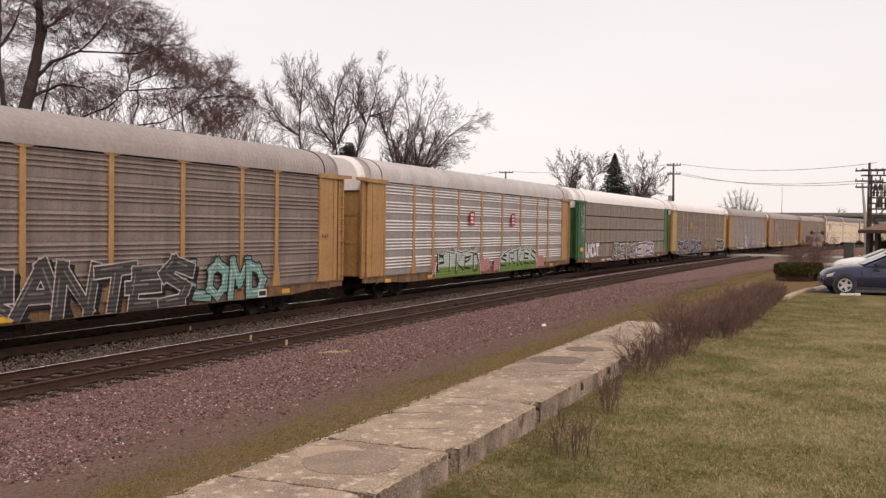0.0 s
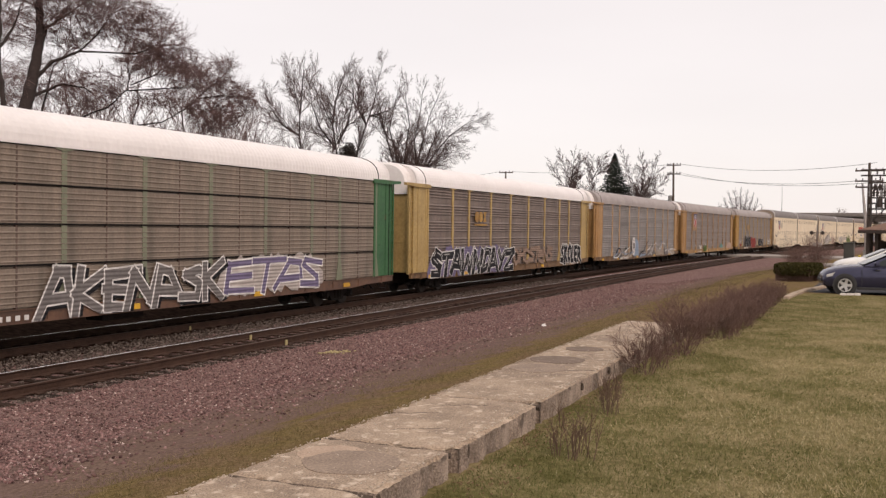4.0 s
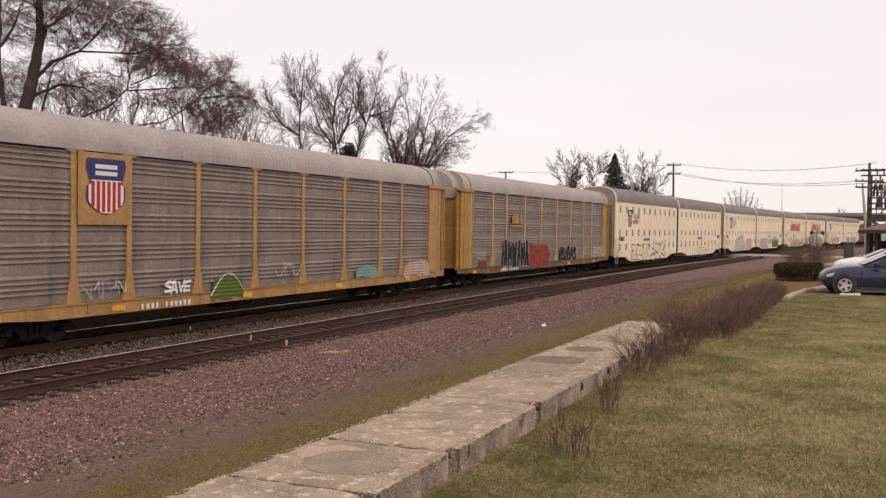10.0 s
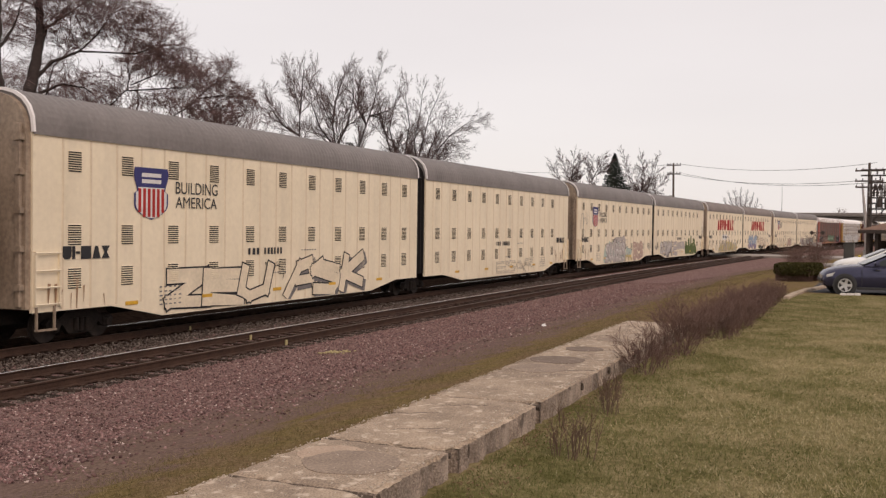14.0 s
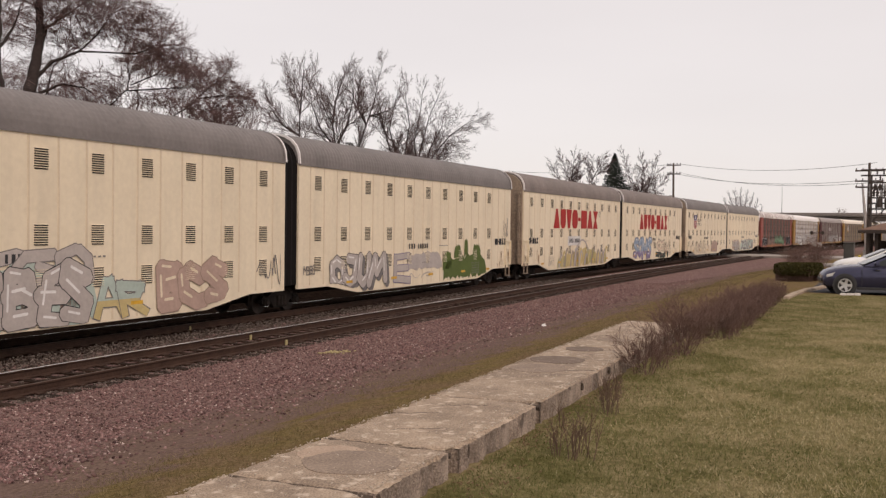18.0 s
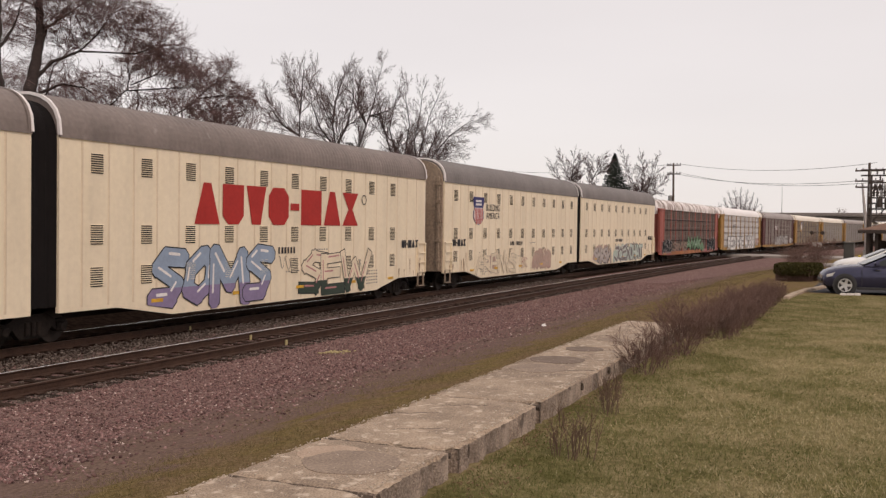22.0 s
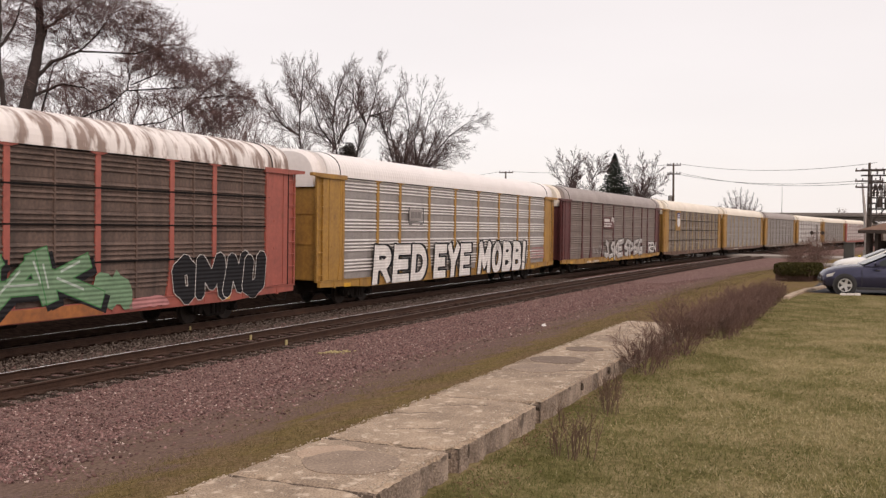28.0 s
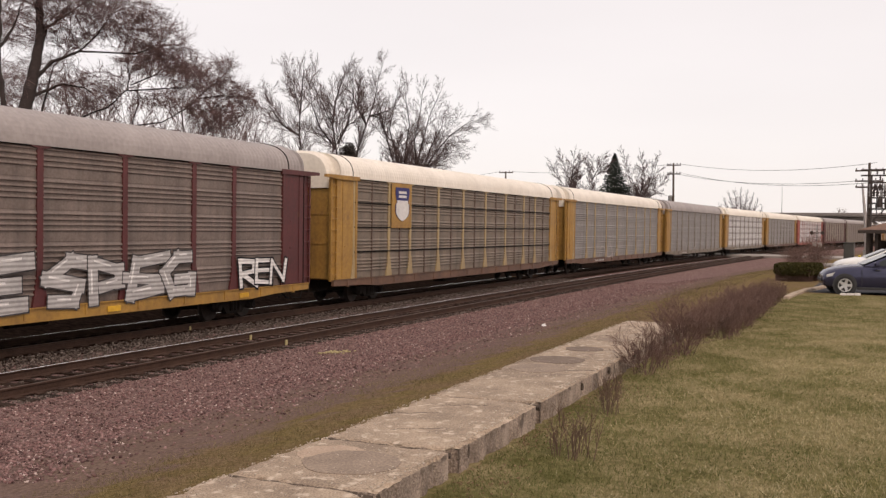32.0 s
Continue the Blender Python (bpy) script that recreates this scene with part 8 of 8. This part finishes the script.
def car_number(car, x0, x1, z0, z1, material, big=False):
    """Plain bars in the place of the painted car number, four and then six."""
    c = (x1 - x0) / 11
    z0, z1 = max(z0, 0.7), z1 - 0.04
    bars_of_text(car, x0, x0 + 4 * c, z0, z1, 4, material, big)
    bars_of_text(car, x0 + 5 * c, x1, z0, z1, 6, material, big)


AMBER = mat("amber_reflector_tape", (0.72, 0.42, 0.03), (0.5, 0.28, 0.025), rough=0.5, grain=8, patch=2, bump=0)


def reflectors(car, xs, big=False):
    """Short amber reflective strips along the sill."""
    for x in xs:
        z = 0.72 if not big else max(0.84, body_foot(x) + 0.1)
        patch(car, "reflector_strip", x - 0.24, x + 0.24, z, z + 0.15 if not big else z + 0.1, AMBER, big, 0.0 if big else -0.005)


for _car in (car_1, car_2, car_3, car_4, car_5, car_6, car_7, car_12, car_13, car_14):
    reflectors(_car, (-11.6, -7.6, -1.9, 3.85, 9.6))

# car 1
piece(car_1, "SHERANTES", -6.9, 4.3, 0.6, 2.12, "soot", "haze", 2, weight=0.44, rim=0.04, shade="ink", shine="smoke", wild=0.05, lean=0.12, label="grey and black sprayed letters with pale edges")
piece(car_1, "LOMD", 4.45, 8.2, 0.66, 2.1, "teal", "ink", 9, weight=0.42, rim=0.045, shine="mint", label="teal sprayed letters")
patch(car_1, "label_plate", 7.93, 8.41, 0.68, 0.93, WHITE, lift=0.03, kids=[(7.98, 8.36, 0.73, 0.88, INK)])
bars_of_text(car_1, 11.95, 12.45, 2.6, 2.7, 3, RUST)
# car 2
for xa in (-3.16, 2.62):
    patch(car_2, "logo_board", xa, xa + 0.6, 3.1, 3.75, RED, kids=[(xa + 0.1, xa + 0.5, 3.2, 3.3, WHITE), (xa + 0.1, xa + 0.44, 3.38, 3.48, WHITE), (xa + 0.1, xa + 0.5, 3.56, 3.66, WHITE)])
for xa, w in ((-7.4, 1.2), (-5.4, 0.9), (-3.6, 0.8), (-1.9, 1.5), (0.1, 1.2), (6.9, 1.4)):
    sprayed_cloud(car_2, xa, xa + w, 0.72, 1.5 + 0.5 * (w < 1), "pink", int(90 + xa), label="pink sprayed splash")
sprayed_mass(car_2, "PIKED", -7.0, -1.75, 0.62, 2.2, [(0.2, 0.14), (0.42, 0.2), (0.72, 0.12), (0.88, 0.34)], 3, "mint and green sprayed letters outlined in black")
sprayed_mass(car_2, "SRKES", 1.0, 6.9, 0.66, 2.12, [(0.06, 0.2), (0.3, 0.26), (0.52, 0.26), (0.7, 0.12), (0.82, 0.14), (0.95, 0.2)], 5, "mint and green sprayed letters outlined in black")
# car 3
piece(car_3, "UNCUT", -11.9, -8.85, 1.0, 2.1, "white", "violet", 6, weight=0.36, rim=0.05, shine="haze", label="white sprayed letters outlined in violet")
piece(car_3, "AKENASK", -5.3, 1.8, 0.68, 2.02, "smoke", "white", 7, weight=0.34, rim=0.045, shade="ink", wild=0.09, lean=0.2, label="black and white sprayed letters")
piece(car_3, "ETAS", 1.9, 7.6, 0.8, 2.02, "violet", "white", 8, weight=0.3, rim=0.05, cloud="haze", wild=0.08, label="violet and white sprayed letters")
for k in range(4):
    scrawl(car_3, -12.95, -12.3, 2.5 + 0.5 * k, 2.95 + 0.5 * k, "haze", 4 + k, 3, 0.045)
patch(car_3, "yellow_patch", -12.95, -12.26, 1.48, 1.73, AMBER, lift=-0.03)
car_number(car_3, -8.14, -5.31, 0.74, 0.9, WHITE)
# car 4
piece(car_4, "STAWNDAYZ", -11.7, -1.6, 0.6, 2.06, "ink", "white", 11, weight=0.46, rim=0.05, cloud="violet", wild=0.05, lean=0.15, shine="silver", label="bold black sprayed letters edged in white, on violet")
piece(car_4, "OHCSTENS", -1.2, 5.4, 1.0, 1.95, "dull", "tawny", 12, weight=0.34, rim=0.03, wild=0.06, label="faded pinkish sprayed letters")
piece(car_4, "SKOLER", 7.2, 11.4, 0.7, 2.04, "ink", "white", 13, weight=0.42, rim=0.06, lean=0.1, label="black sprayed letters outlined in white")
block_word(car_4, -6.61, -5.04, 3.26, 3.76, YELLOW_DEEP, [("ring", 1), ("ring", 1), ("cross", 1)], y=-(HALF + 0.09))
patch(car_4, "painted_line", -6.65, -4.98, 3.08, 3.17, YELLOW_DEEP)
car_number(car_4, -6.9, -4.9, 0.77, 0.93, WHITE)
# car 5
rw = random.Random(55)
for a, c, z1 in ((-9.0, -6.4, 2.0), (-6.8, -4.4, 1.9), (-4.6, -3.6, 2.0), (-1.4, 1.1, 2.1), (1.3, 4.2, 2.2), (4.5, 7.4, 1.9), (7.6, 9.2, 1.8), (9.1, 11.7, 1.8)):
    sprayed_cloud(car_5, a, c, 0.72, 1.25 + 0.2 * rw.random(), rw.choice(("smoke", "ash", "smoke")), rw.randrange(999), label="hazy sprayed ground")
    for k in range(5):
        xa = rw.uniform(a, (a + c) / 2)
        swoosh(car_5, xa, rw.uniform(0.8, 1.3), xa + rw.uniform(0.8, c - a), rw.uniform(0.9, z1), rw.uniform(-0.3, 0.45), rw.uniform(0.05, 0.16), rw.choice(("white", "white", "haze", "blue", "silver", "ink")), label="looping white and blue sprayed lines", lift=0.002 + 0.0015 * k)
sprayed_cloud(car_5, -3.2, -1.5, 0.72, 2.35, "blue", 60, label="pale blue sprayed field")
for k, (r, col) in enumerate(((0.62, "white"), (0.5, "haze"), (0.38, "white"), (0.26, "smoke"), (0.14, "ink"))):
    b = Build()
    b.v = [(-3.15 + 0.8 * r * math.cos(w * 0.314) + 0.2 * (0.62 - r), -(HALF + 0.0925) - 0.002 * k, 1.66 + 1.15 * r * math.sin(w * 0.314)) for w in range(20)]
    b.f, b.m = [tuple(range(20))], [0]
    put("sprayed_ring", b.mesh("sprayed_ring", SPRAY[col]), car_5, None, "white sprayed rings like an eye")
bars_of_text(car_5, -7.0, -4.6, 3.22, 3.55, 8, SMOKE)
car_number(car_5, -7.19, -4.7, 0.7, 0.9, WHITE)
# car 6
patch(car_6, "shield_board", -9.05, -7.22, 2.95, 4.76, YELLOW, label="yellow board with a striped shield", lift=-0.01)
shield(car_6, -8.75, -7.46, 3.2, 4.62, big=False, lift=0.004)
piece(car_6, "SAVE", -5.85, -4.8, 1.04, 1.42, "white", "white", 14, weight=0.4, rim=0.0, label="small white sprayed tag")
sprayed_cloud(car_6, -3.75, -2.1, 0.7, 1.5, "leaf", 31, label="green sprayed bubble shape")
swoosh(car_6, -3.75, 0.9, -2.05, 0.9, 0.62, 0.05, "white", label="white sprayed outline", lift=0.006)
scrawl(car_6, -8.8, -7.4, 1.05, 1.55, "silver", 32, 5, 0.05)
car_number(car_6, -6.76, -4.62, 0.7, 0.88, WHITE)
scrawl(car_6, -0.3, 1.1, 1.27, 1.74, "haze", 33, 3, 0.05)
sprayed_cloud(car_6, 5.1, 6.9, 0.98, 1.5, "teal", 34, label="dull teal sprayed field")
sprayed_cloud(car_6, 9.2, 11.9, 0.8, 1.6, "rose", 35, label="dull red sprayed field")
# car 7
piece(car_7, "AMWAMA", -7.7, -3.9, 0.92, 2.4, "ink", "silver", 35, weight=0.5, rim=0.035, wild=0.05, wide=1.15, label="tall black sprayed letters with pale edges")
piece(car_7, "RSD", -3.7, -0.5, 0.7, 2.1, "red", "dull", 36, weight=0.5, rim=0.02, cloud="red", round_=True, label="faded red sprayed letters")
piece(car_7, "BUBAS", 2.0, 5.2, 0.9, 1.93, "ink", "silver", 37, weight=0.48, rim=0.03, round_=True, label="black bubble letters")
piece(car_7, "RAMONE", 9.35, 11.6, 1.1, 1.78, "smoke", "white", 38, weight=0.18, rim=0.03, label="small white sprayed letters")
block_word(car_7, -6.56, -4.88, 3.2, 3.74, YELLOW_DEEP, [("ring", 1), ("ring", 1), ("cross", 1)], y=-(HALF + 0.09))
patch(car_7, "painted_line", -6.6, -4.82, 3.02, 3.13, YELLOW_DEEP)
piece(car_7, "OZES", -11.35, -10.2, 1.37, 1.72, "haze", "haze", 39, weight=0.2, rim=0.0, label="small pale sprayed tag")
sprayed_cloud(car_7, -10.95, -10.1, 1.03, 1.38, "red", 40, label="dull red sprayed blot")
swoosh(car_7, 0.9, 1.1, 0.95, 2.2, 0.0, 0.04, "white", label="thin white sprayed line")
car_number(car_7, -8.02, -5.39, 0.66, 0.92, WHITE)


def maker_marks(unit, first):
    """The black marks at a unit's outer end and at its middle, small stencils and amber strips."""
    a = (-9.64, -8.01) if first else (8.17, 9.8)
    block_word(unit, a[0], a[1], 2.1, 2.42, INK, SMALL_WORD)
    e = -1 if first else 1
    bars_of_text(unit, -1.93, -1.25, 2.05, 2.26, 3, INK, True)
    bars_of_text(unit, -1.05, 0.05, 2.05, 2.26, 6, INK, True)
    reflectors(unit, [e * x for x in (-7.0, -3.3, 0.3, 4.0, 7.2)], True)
    bars_of_text(unit, 1.2, 2.2, 2.13, 2.17, 6, SMOKE, True)
    bars_of_text(unit, -0.6, 0.3, 1.42, 1.46, 6, SMOKE, True)
    for k in range(5):
        bars_of_text(unit, e * 5.6 - 0.5, e * 5.6 + 0.5, 0.75 + 0.12 * k, 0.79 + 0.12 * k, 5, SMOKE, True, k)


def rust_runs(unit, first, seed):
    """Rust and grime that has run down at the foot of a unit's outer end."""
    rnd = random.Random(seed)
    e = -1 if first else 1
    for k in range(9):
        x, z = e * rnd.uniform(7.9, 10.3), rnd.uniform(1.0, 1.75)
        w = rnd.uniform(0.03, 0.11)
        swoosh(unit, x, z, x + rnd.uniform(-0.05, 0.05), max(0.9, z - rnd.uniform(0.2, 0.7)), 0.0, w, "rust", True, "rusty streak", 0.001)


for k, (a_, b_) in enumerate((pair_8, pair_9, pair_10, pair_11)):
    rust_runs(a_, True, 300 + k)
    rust_runs(b_, False, 320 + k)
for a_, b_ in (pair_8, pair_9, pair_10, pair_11):
    maker_marks(a_, True)
    maker_marks(b_, False)
for unit in (pair_8[0], pair_9[0], pair_11[0]):
    shield(unit, -7.1, -5.82, 3.1, 4.5)
    lettering(unit, "BUILDING", -5.45, -3.54, 3.84, 0.34, INK, 0.0)
    lettering(unit, "AMERICA", -5.45, -3.57, 3.44, 0.32, INK, 0.0)
piece(pair_8[0], "ZEU", -6.0, -1.1, 0.5, 1.9, "ivory", "ink", 41, weight=0.5, rim=0.05, big=True, lean=0.15, shine="ivory", label="black outlined hollow sprayed letters")
scrawl(pair_8[0], -0.9, 0.0, 1.0, 1.9, "ink", 40, 2, 0.04, True)
piece(pair_8[0], "ASK", 0.1, 5.2, 0.5, 1.95, "ivory", "ink", 43, weight=0.48, rim=0.045, shade="smoke", big=True, wild=0.07, label="black outlined hollow sprayed letters")
piece(pair_8[1], "ESAR", -2.0, 3.5, 0.6, 1.3, "ivory", "smoke", 42, weight=0.22, rim=0.015, big=True, label="faint grey sprayed tag")
piece(pair_9[0], "SOUBES", -4.0, 1.6, 0.5, 2.1, "haze", "ink", 43, weight=0.5, rim=0.022, cloud="mint", big=True, round_=True, wild=0.08, shine="white", label="pale green and grey bubble letters")
piece(pair_9[0], "CGO", -1.9, 1.5, 1.4, 2.5, "haze", "smoke", 143, weight=0.45, rim=0.025, big=True, round_=True, wild=0.1, label="pale grey bubble letters")
for xa in (-2.9, -0.6, 0.6):
    sprayed_cloud(pair_9[0], xa, xa + 0.5, 0.55, 1.7, "rose", int(30 + xa * 9), True, label="dark red sprayed streak")
piece(pair_9[0], "AR", 1.7, 3.5, 0.55, 1.7, "mint", "smoke", 44, weight=0.4, rim=0.03, big=True, lower="straw", label="pale green sprayed letters")
piece(pair_9[0], "BCS", 4.0, 7.2, 0.52, 2.2, "rose", "dull", 45, weight=0.55, rim=0.03, big=True, round_=True, shine="ivory", label="brownish pink sprayed letters")
scrawl(pair_9[0], 8.9, 10.2, 0.95, 2.0, "smoke", 45, 5, 0.05, True)
scrawl(pair_9[0], -9.9, -8.3, 2.75, 4.2, "smoke", 46, 3, 0.04, True)
piece(pair_9[1], "OJUM", -8.5, -4.3, 0.6, 2.05, "haze", "ink", 47, weight=0.5, rim=0.025, shade="smoke", big=True, round_=True, shine="white", label="pale bubble letters outlined in black")
piece(pair_9[1], "E", -3.4, -2.1, 0.6, 2.0, "haze", "violet", 48, weight=0.34, rim=0.03, big=True, label="pale lilac sprayed letter")
sprayed_cloud(pair_9[1], -2.1, 1.5, 1.1, 1.95, "haze", 49, True, label="pale lilac sprayed field")
scrawl(pair_9[1], -1.6, 0.6, 0.75, 1.1, "haze", 149, 3, 0.05, True)
for xa, xb, za, zb in ((1.7, 7.0, 0.52, 1.75), (2.9, 3.7, 1.5, 2.2), (4.1, 4.6, 1.5, 2.5), (5.2, 6.2, 1.5, 2.2), (1.6, 2.6, 1.0, 1.9)):
    sprayed_cloud(pair_9[1], xa, xb, za, zb, "leaf", int(xa * 30), True, label="dark green sprayed splash")
scrawl(pair_9[1], 9.2, 10.1, 2.4, 3.6, "smoke", 50, 3, 0.04, True)
piece(pair_9[1], "MBBS", -10.25, -9.5, 1.26, 1.6, "smoke", "smoke", 51, weight=0.2, rim=0.0, big=True, label="small grey sprayed tag")
block_word(pair_10[0], -5.3, 4.5, 3.0, 4.2, RED, BIG_WORD)
block_word(pair_10[1], -5.5, 4.45, 3.0, 4.22, RED, BIG_WORD)
for unit in pair_10:
    b = Build().lathe([(0.15, -0.003), (0.19, -0.003), (0.19, 0.0), (0.15, 0.0)], "y", (4.85, -(HALF + 0.018), 4.0), 18, 0, False)
    put("painted_ring", b.mesh("painted_ring", INK), unit)
patch(pair_10[0], "number_board", -2.36, 0.38, 1.9, 2.5, WHITE, True, kids=[(-2.05 + 0.225 * k, -1.9 + 0.225 * k, 2.08, 2.34, INK) for k in (0, 1, 2, 3, 5, 6, 7, 8, 9)])
patch(pair_10[0], "label_plate", -0.9, -0.35, 1.58, 1.7, WHITE, True, kids=[(-0.85, -0.4, 1.62, 1.66, SMOKE)])
for k, (a, c, z1, col) in enumerate(((-4.4, -2.2, 1.3, "moss"), (-3.0, 0.2, 1.55, "straw"), (-1.2, 2.2, 1.8, "straw"), (1.0, 4.0, 1.7, "moss"), (3.0, 6.0, 1.4, "straw"), (5.2, 6.8, 1.3, "moss"))):
    sprayed_cloud(pair_10[0], a, c, 0.5, z1, col, 51 + k, True, label="faded yellow sprayed field")
    for q in range(3):
        xa = a + (c - a) * (0.15 + 0.25 * q)
        swoosh(pair_10[0], xa, 0.7, xa + 0.8, 0.8 + 0.3 * q, 0.6, 0.3, ("haze", "straw", "ash")[(k + q) % 3], True, "faded lilac and yellow sprayed loops", 0.004 + 0.002 * q)
swoosh(pair_10[0], -0.8, 1.5, 2.4, 1.5, 0.75, 0.2, "haze", True, "faded grey sprayed arc", 0.012)
piece(pair_10[1], "SOMS", -7.5, -1.75, 0.5, 2.45, "blue", "ink", 56, weight=0.5, rim=0.035, lower="lilac", split=0.36, big=True, shine="white", round_=True, wild=0.03, label="pale blue and violet bubble letters outlined in black")
piece(pair_10[1], "SEW", 0.2, 4.8, 0.5, 2.2, "ivory", "ink", 57, weight=0.4, rim=0.03, lower="pine", split=0.32, big=True, shine="pink", label="cream and pink sprayed letters over a dark green foot")
scrawl(pair_10[1], 4.2, 5.2, 0.95, 1.7, "smoke", 58, 5, 0.04, True)
scrawl(pair_10[1], -0.9, -0.1, 1.5, 1.95, "smoke", 59, 3, 0.03, True)
piece(pair_11[0], "AREWVS", -6.7, -1.1, 0.6, 1.75, "ivory", "ash", 58, weight=0.3, rim=0.018, big=True, wild=0.08, label="faint grey sprayed outlines")
sprayed_cloud(pair_11[0], -5.2, -4.0, 0.7, 1.7, "rose", 158, True, label="faded pink sprayed field")
piece(pair_11[0], "EAK", -0.15, 0.74, 0.77, 1.36, "ivory", "red", 59, weight=0.3, rim=0.02, big=True, round_=True, label="small red sprayed tag")
piece(pair_11[0], "OLO", 1.9, 4.85, 0.6, 1.75, "rose", "dull", 60, weight=0.6, rim=0.02, cloud="rose", shine="ash", big=True, round_=True, label="dull brown sprayed bubble letters")
piece(pair_11[1], "SHRSM", -7.5, -3.4, 0.52, 1.8, "haze", "smoke", 61, weight=0.36, rim=0.03, shade="ink", cloud="rose", big=True, wild=0.09, label="grey sprayed letters outlined in black")
piece(pair_11[1], "JOEX", -2.35, 2.1, 0.5, 1.8, "smoke", "white", 62, weight=0.34, rim=0.03, cloud="mint", big=True, wild=0.06, label="grey sprayed letters on pale green")
piece(pair_11[1], "DHAT", 2.2, 6.0, 0.55, 1.9, "mint", "smoke", 63, weight=0.34, rim=0.04, cloud="smoke", big=True, shine="white", label="pale letters on a grey-blue sprayed field")
# car 12
patch(car_12, "orange_band", -9.2, 4.4, 0.68, 0.98, mat("stained_orange_paint", (0.46, 0.17, 0.045), (0.22, 0.085, 0.035), rough=0.6, grain=9, patch=0.9, bump=0.05, streak=0.5, spots=0.5, spot_col=(0.1, 0.05, 0.03)))
piece(car_12, "AMAK", -2.6, 3.9, 0.98, 2.4, "sage", "green", 64, weight=0.5, rim=0.03, shade="ink", shine="mint", wild=0.1, label="jagged green sprayed letters edged in dark green")
piece(car_12, "SRNAS", -8.6, -3.0, 0.98, 1.9, "dull", "smoke", 68, weight=0.34, rim=0.02, wild=0.08, label="dull grey and brown sprayed letters")
sprayed_cloud(car_12, 4.0, 5.5, 0.72, 1.8, "sage", 67, label="teal sprayed blot")
sprayed_cloud(car_12, 5.4, 7.0, 0.7, 1.05, "pink", 69, label="dull pink sprayed band")
piece(car_12, "OMNU", 7.1, 11.4, 0.7, 2.2, "ink", "white", 65, weight=0.62, rim=0.02, round_=True, wild=0.03, label="black bubble letters with thin white lines")
piece(car_12, "NMOUS", -12.6, -9.2, 0.8, 2.1, "ink", "white", 66, weight=0.5, rim=0.025, round_=True, label="black sprayed letters with thin white lines")
# car 13: the words can be read
for words, a, c, zt in (("RED", -9.7, -4.65, 2.24), ("EYE", -4.0, 0.35, 2.22), ("MOBB!", 1.2, 8.25, 2.26)):
    block_letters(car_13, words, a, c, 0.6, zt, "large white sprayed words outlined in black")
patch(car_13, "logo_board", -6.4, -5.15, 3.24, 3.72, PANEL_LIGHT, lift=-0.02, kids=[(-6.25, -5.95, 3.35, 3.62, SMOKE), (-5.9, -5.65, 3.35, 3.62, SMOKE), (-5.6, -5.3, 3.35, 3.62, SMOKE)])
for xa, xb, za, zb in ((-6.52, -6.47, 3.16, 3.8), (-5.1, -5.05, 3.16, 3.8), (-6.52, -6.4, 3.75, 3.8), (-5.17, -5.05, 3.75, 3.8), (-6.45, -6.2, 3.08, 3.13), (-5.4, -5.15, 3.08, 3.13)):
    patch(car_13, "painted_line", xa, xb, za, zb, INK)
for k in range(4):
    bars_of_text(car_13, 9.4, 11.7, 1.25 + 0.18 * k, 1.35 + 0.18 * k, 12, SPRAY["pink"], False, k)
# car 14
patch(car_14, "logo_board", -4.24, -1.6, 3.02, 3.84, MAROON, lift=-0.02, kids=[(-4.15, -2.3, 3.15, 3.24, WHITE), (-4.15, -2.1, 3.32, 3.4, WHITE), (-4.1, -2.75, 3.5, 3.72, WHITE)])
for k, r in enumerate((0.34, 0.2)):
    b = Build()
    ribbon(b, [Vector((-1.95 + r * math.cos(0.2 + w * 0.2) * 1.1, 3.42 + r * math.sin(0.2 + w * 0.2) * 1.1)) for w in range(13)], 0.09, -(HALF + 0.078), 0)
    put("painted_arc", b.mesh("painted_arc", WHITE), car_14)
scrawl(car_14, -7.0, -4.3, 1.15, 1.85, "silver", 70, 6, 0.05)
piece(car_14, "JSKE", -4.1, 0.7, 0.75, 2.24, "silver", "soot", 71, weight=0.46, rim=0.035, wild=0.09, shine="white", label="silver sprayed bubble letters")
piece(car_14, "SPEG", 1.4, 6.9, 0.85, 2.26, "silver", "soot", 72, weight=0.44, rim=0.035, wild=0.1, shine="white", label="silver sprayed bubble letters")
piece(car_14, "REN", 9.2, 11.8, 1.0, 2.05, "white", "ink", 73, weight=0.26, rim=0.05, label="black and white sprayed letters")
car_number(car_14, -8.13, -5.37, 0.64, 0.84, WHITE)
# car 15
patch(car_15, "shield_board", -9.05, -7.22, 2.93, 4.77, YELLOW_DEEP, label="yellow board with a faded white shield", lift=-0.01)
shield(car_15, -8.7, -7.5, 3.2, 4.6, big=False, lift=0.004, plain=True)
for c_, sd in ((car_16, 80), (car_17, 81), (car_18, 82), (car_19, 83)):
    scrawl(c_, -6, -1, 0.8, 1.8, "haze", sd, 4, 0.08)
    car_number(c_, -7.3, -5.0, 0.75, 0.89, WHITE)


# ---- what moves ----
GONE = [0.22, 13.48, 26.79, 40.19, 53.62, 67.1, 80.59, 94.08, 107.62, 121.18, 134.77, 148.35, 161.93, 175.64, 189.37, 203.21, 217.03, 230.88, 244.77, 258.57, 272.58, 286.59, 300.63, 314.68, 328.76, 342.86, 356.93, 371.06, 385.22, 399.29, 413.44, 427.58, 441.78]


def motions():
    """The train rolls towards the camera and past it, gaining a little speed."""
    for car, behind in TRAIN:
        walk(car, [(float(t), spot(behind - gone, 0.0, 0.0)) for t, gone in enumerate(GONE)])


motions()
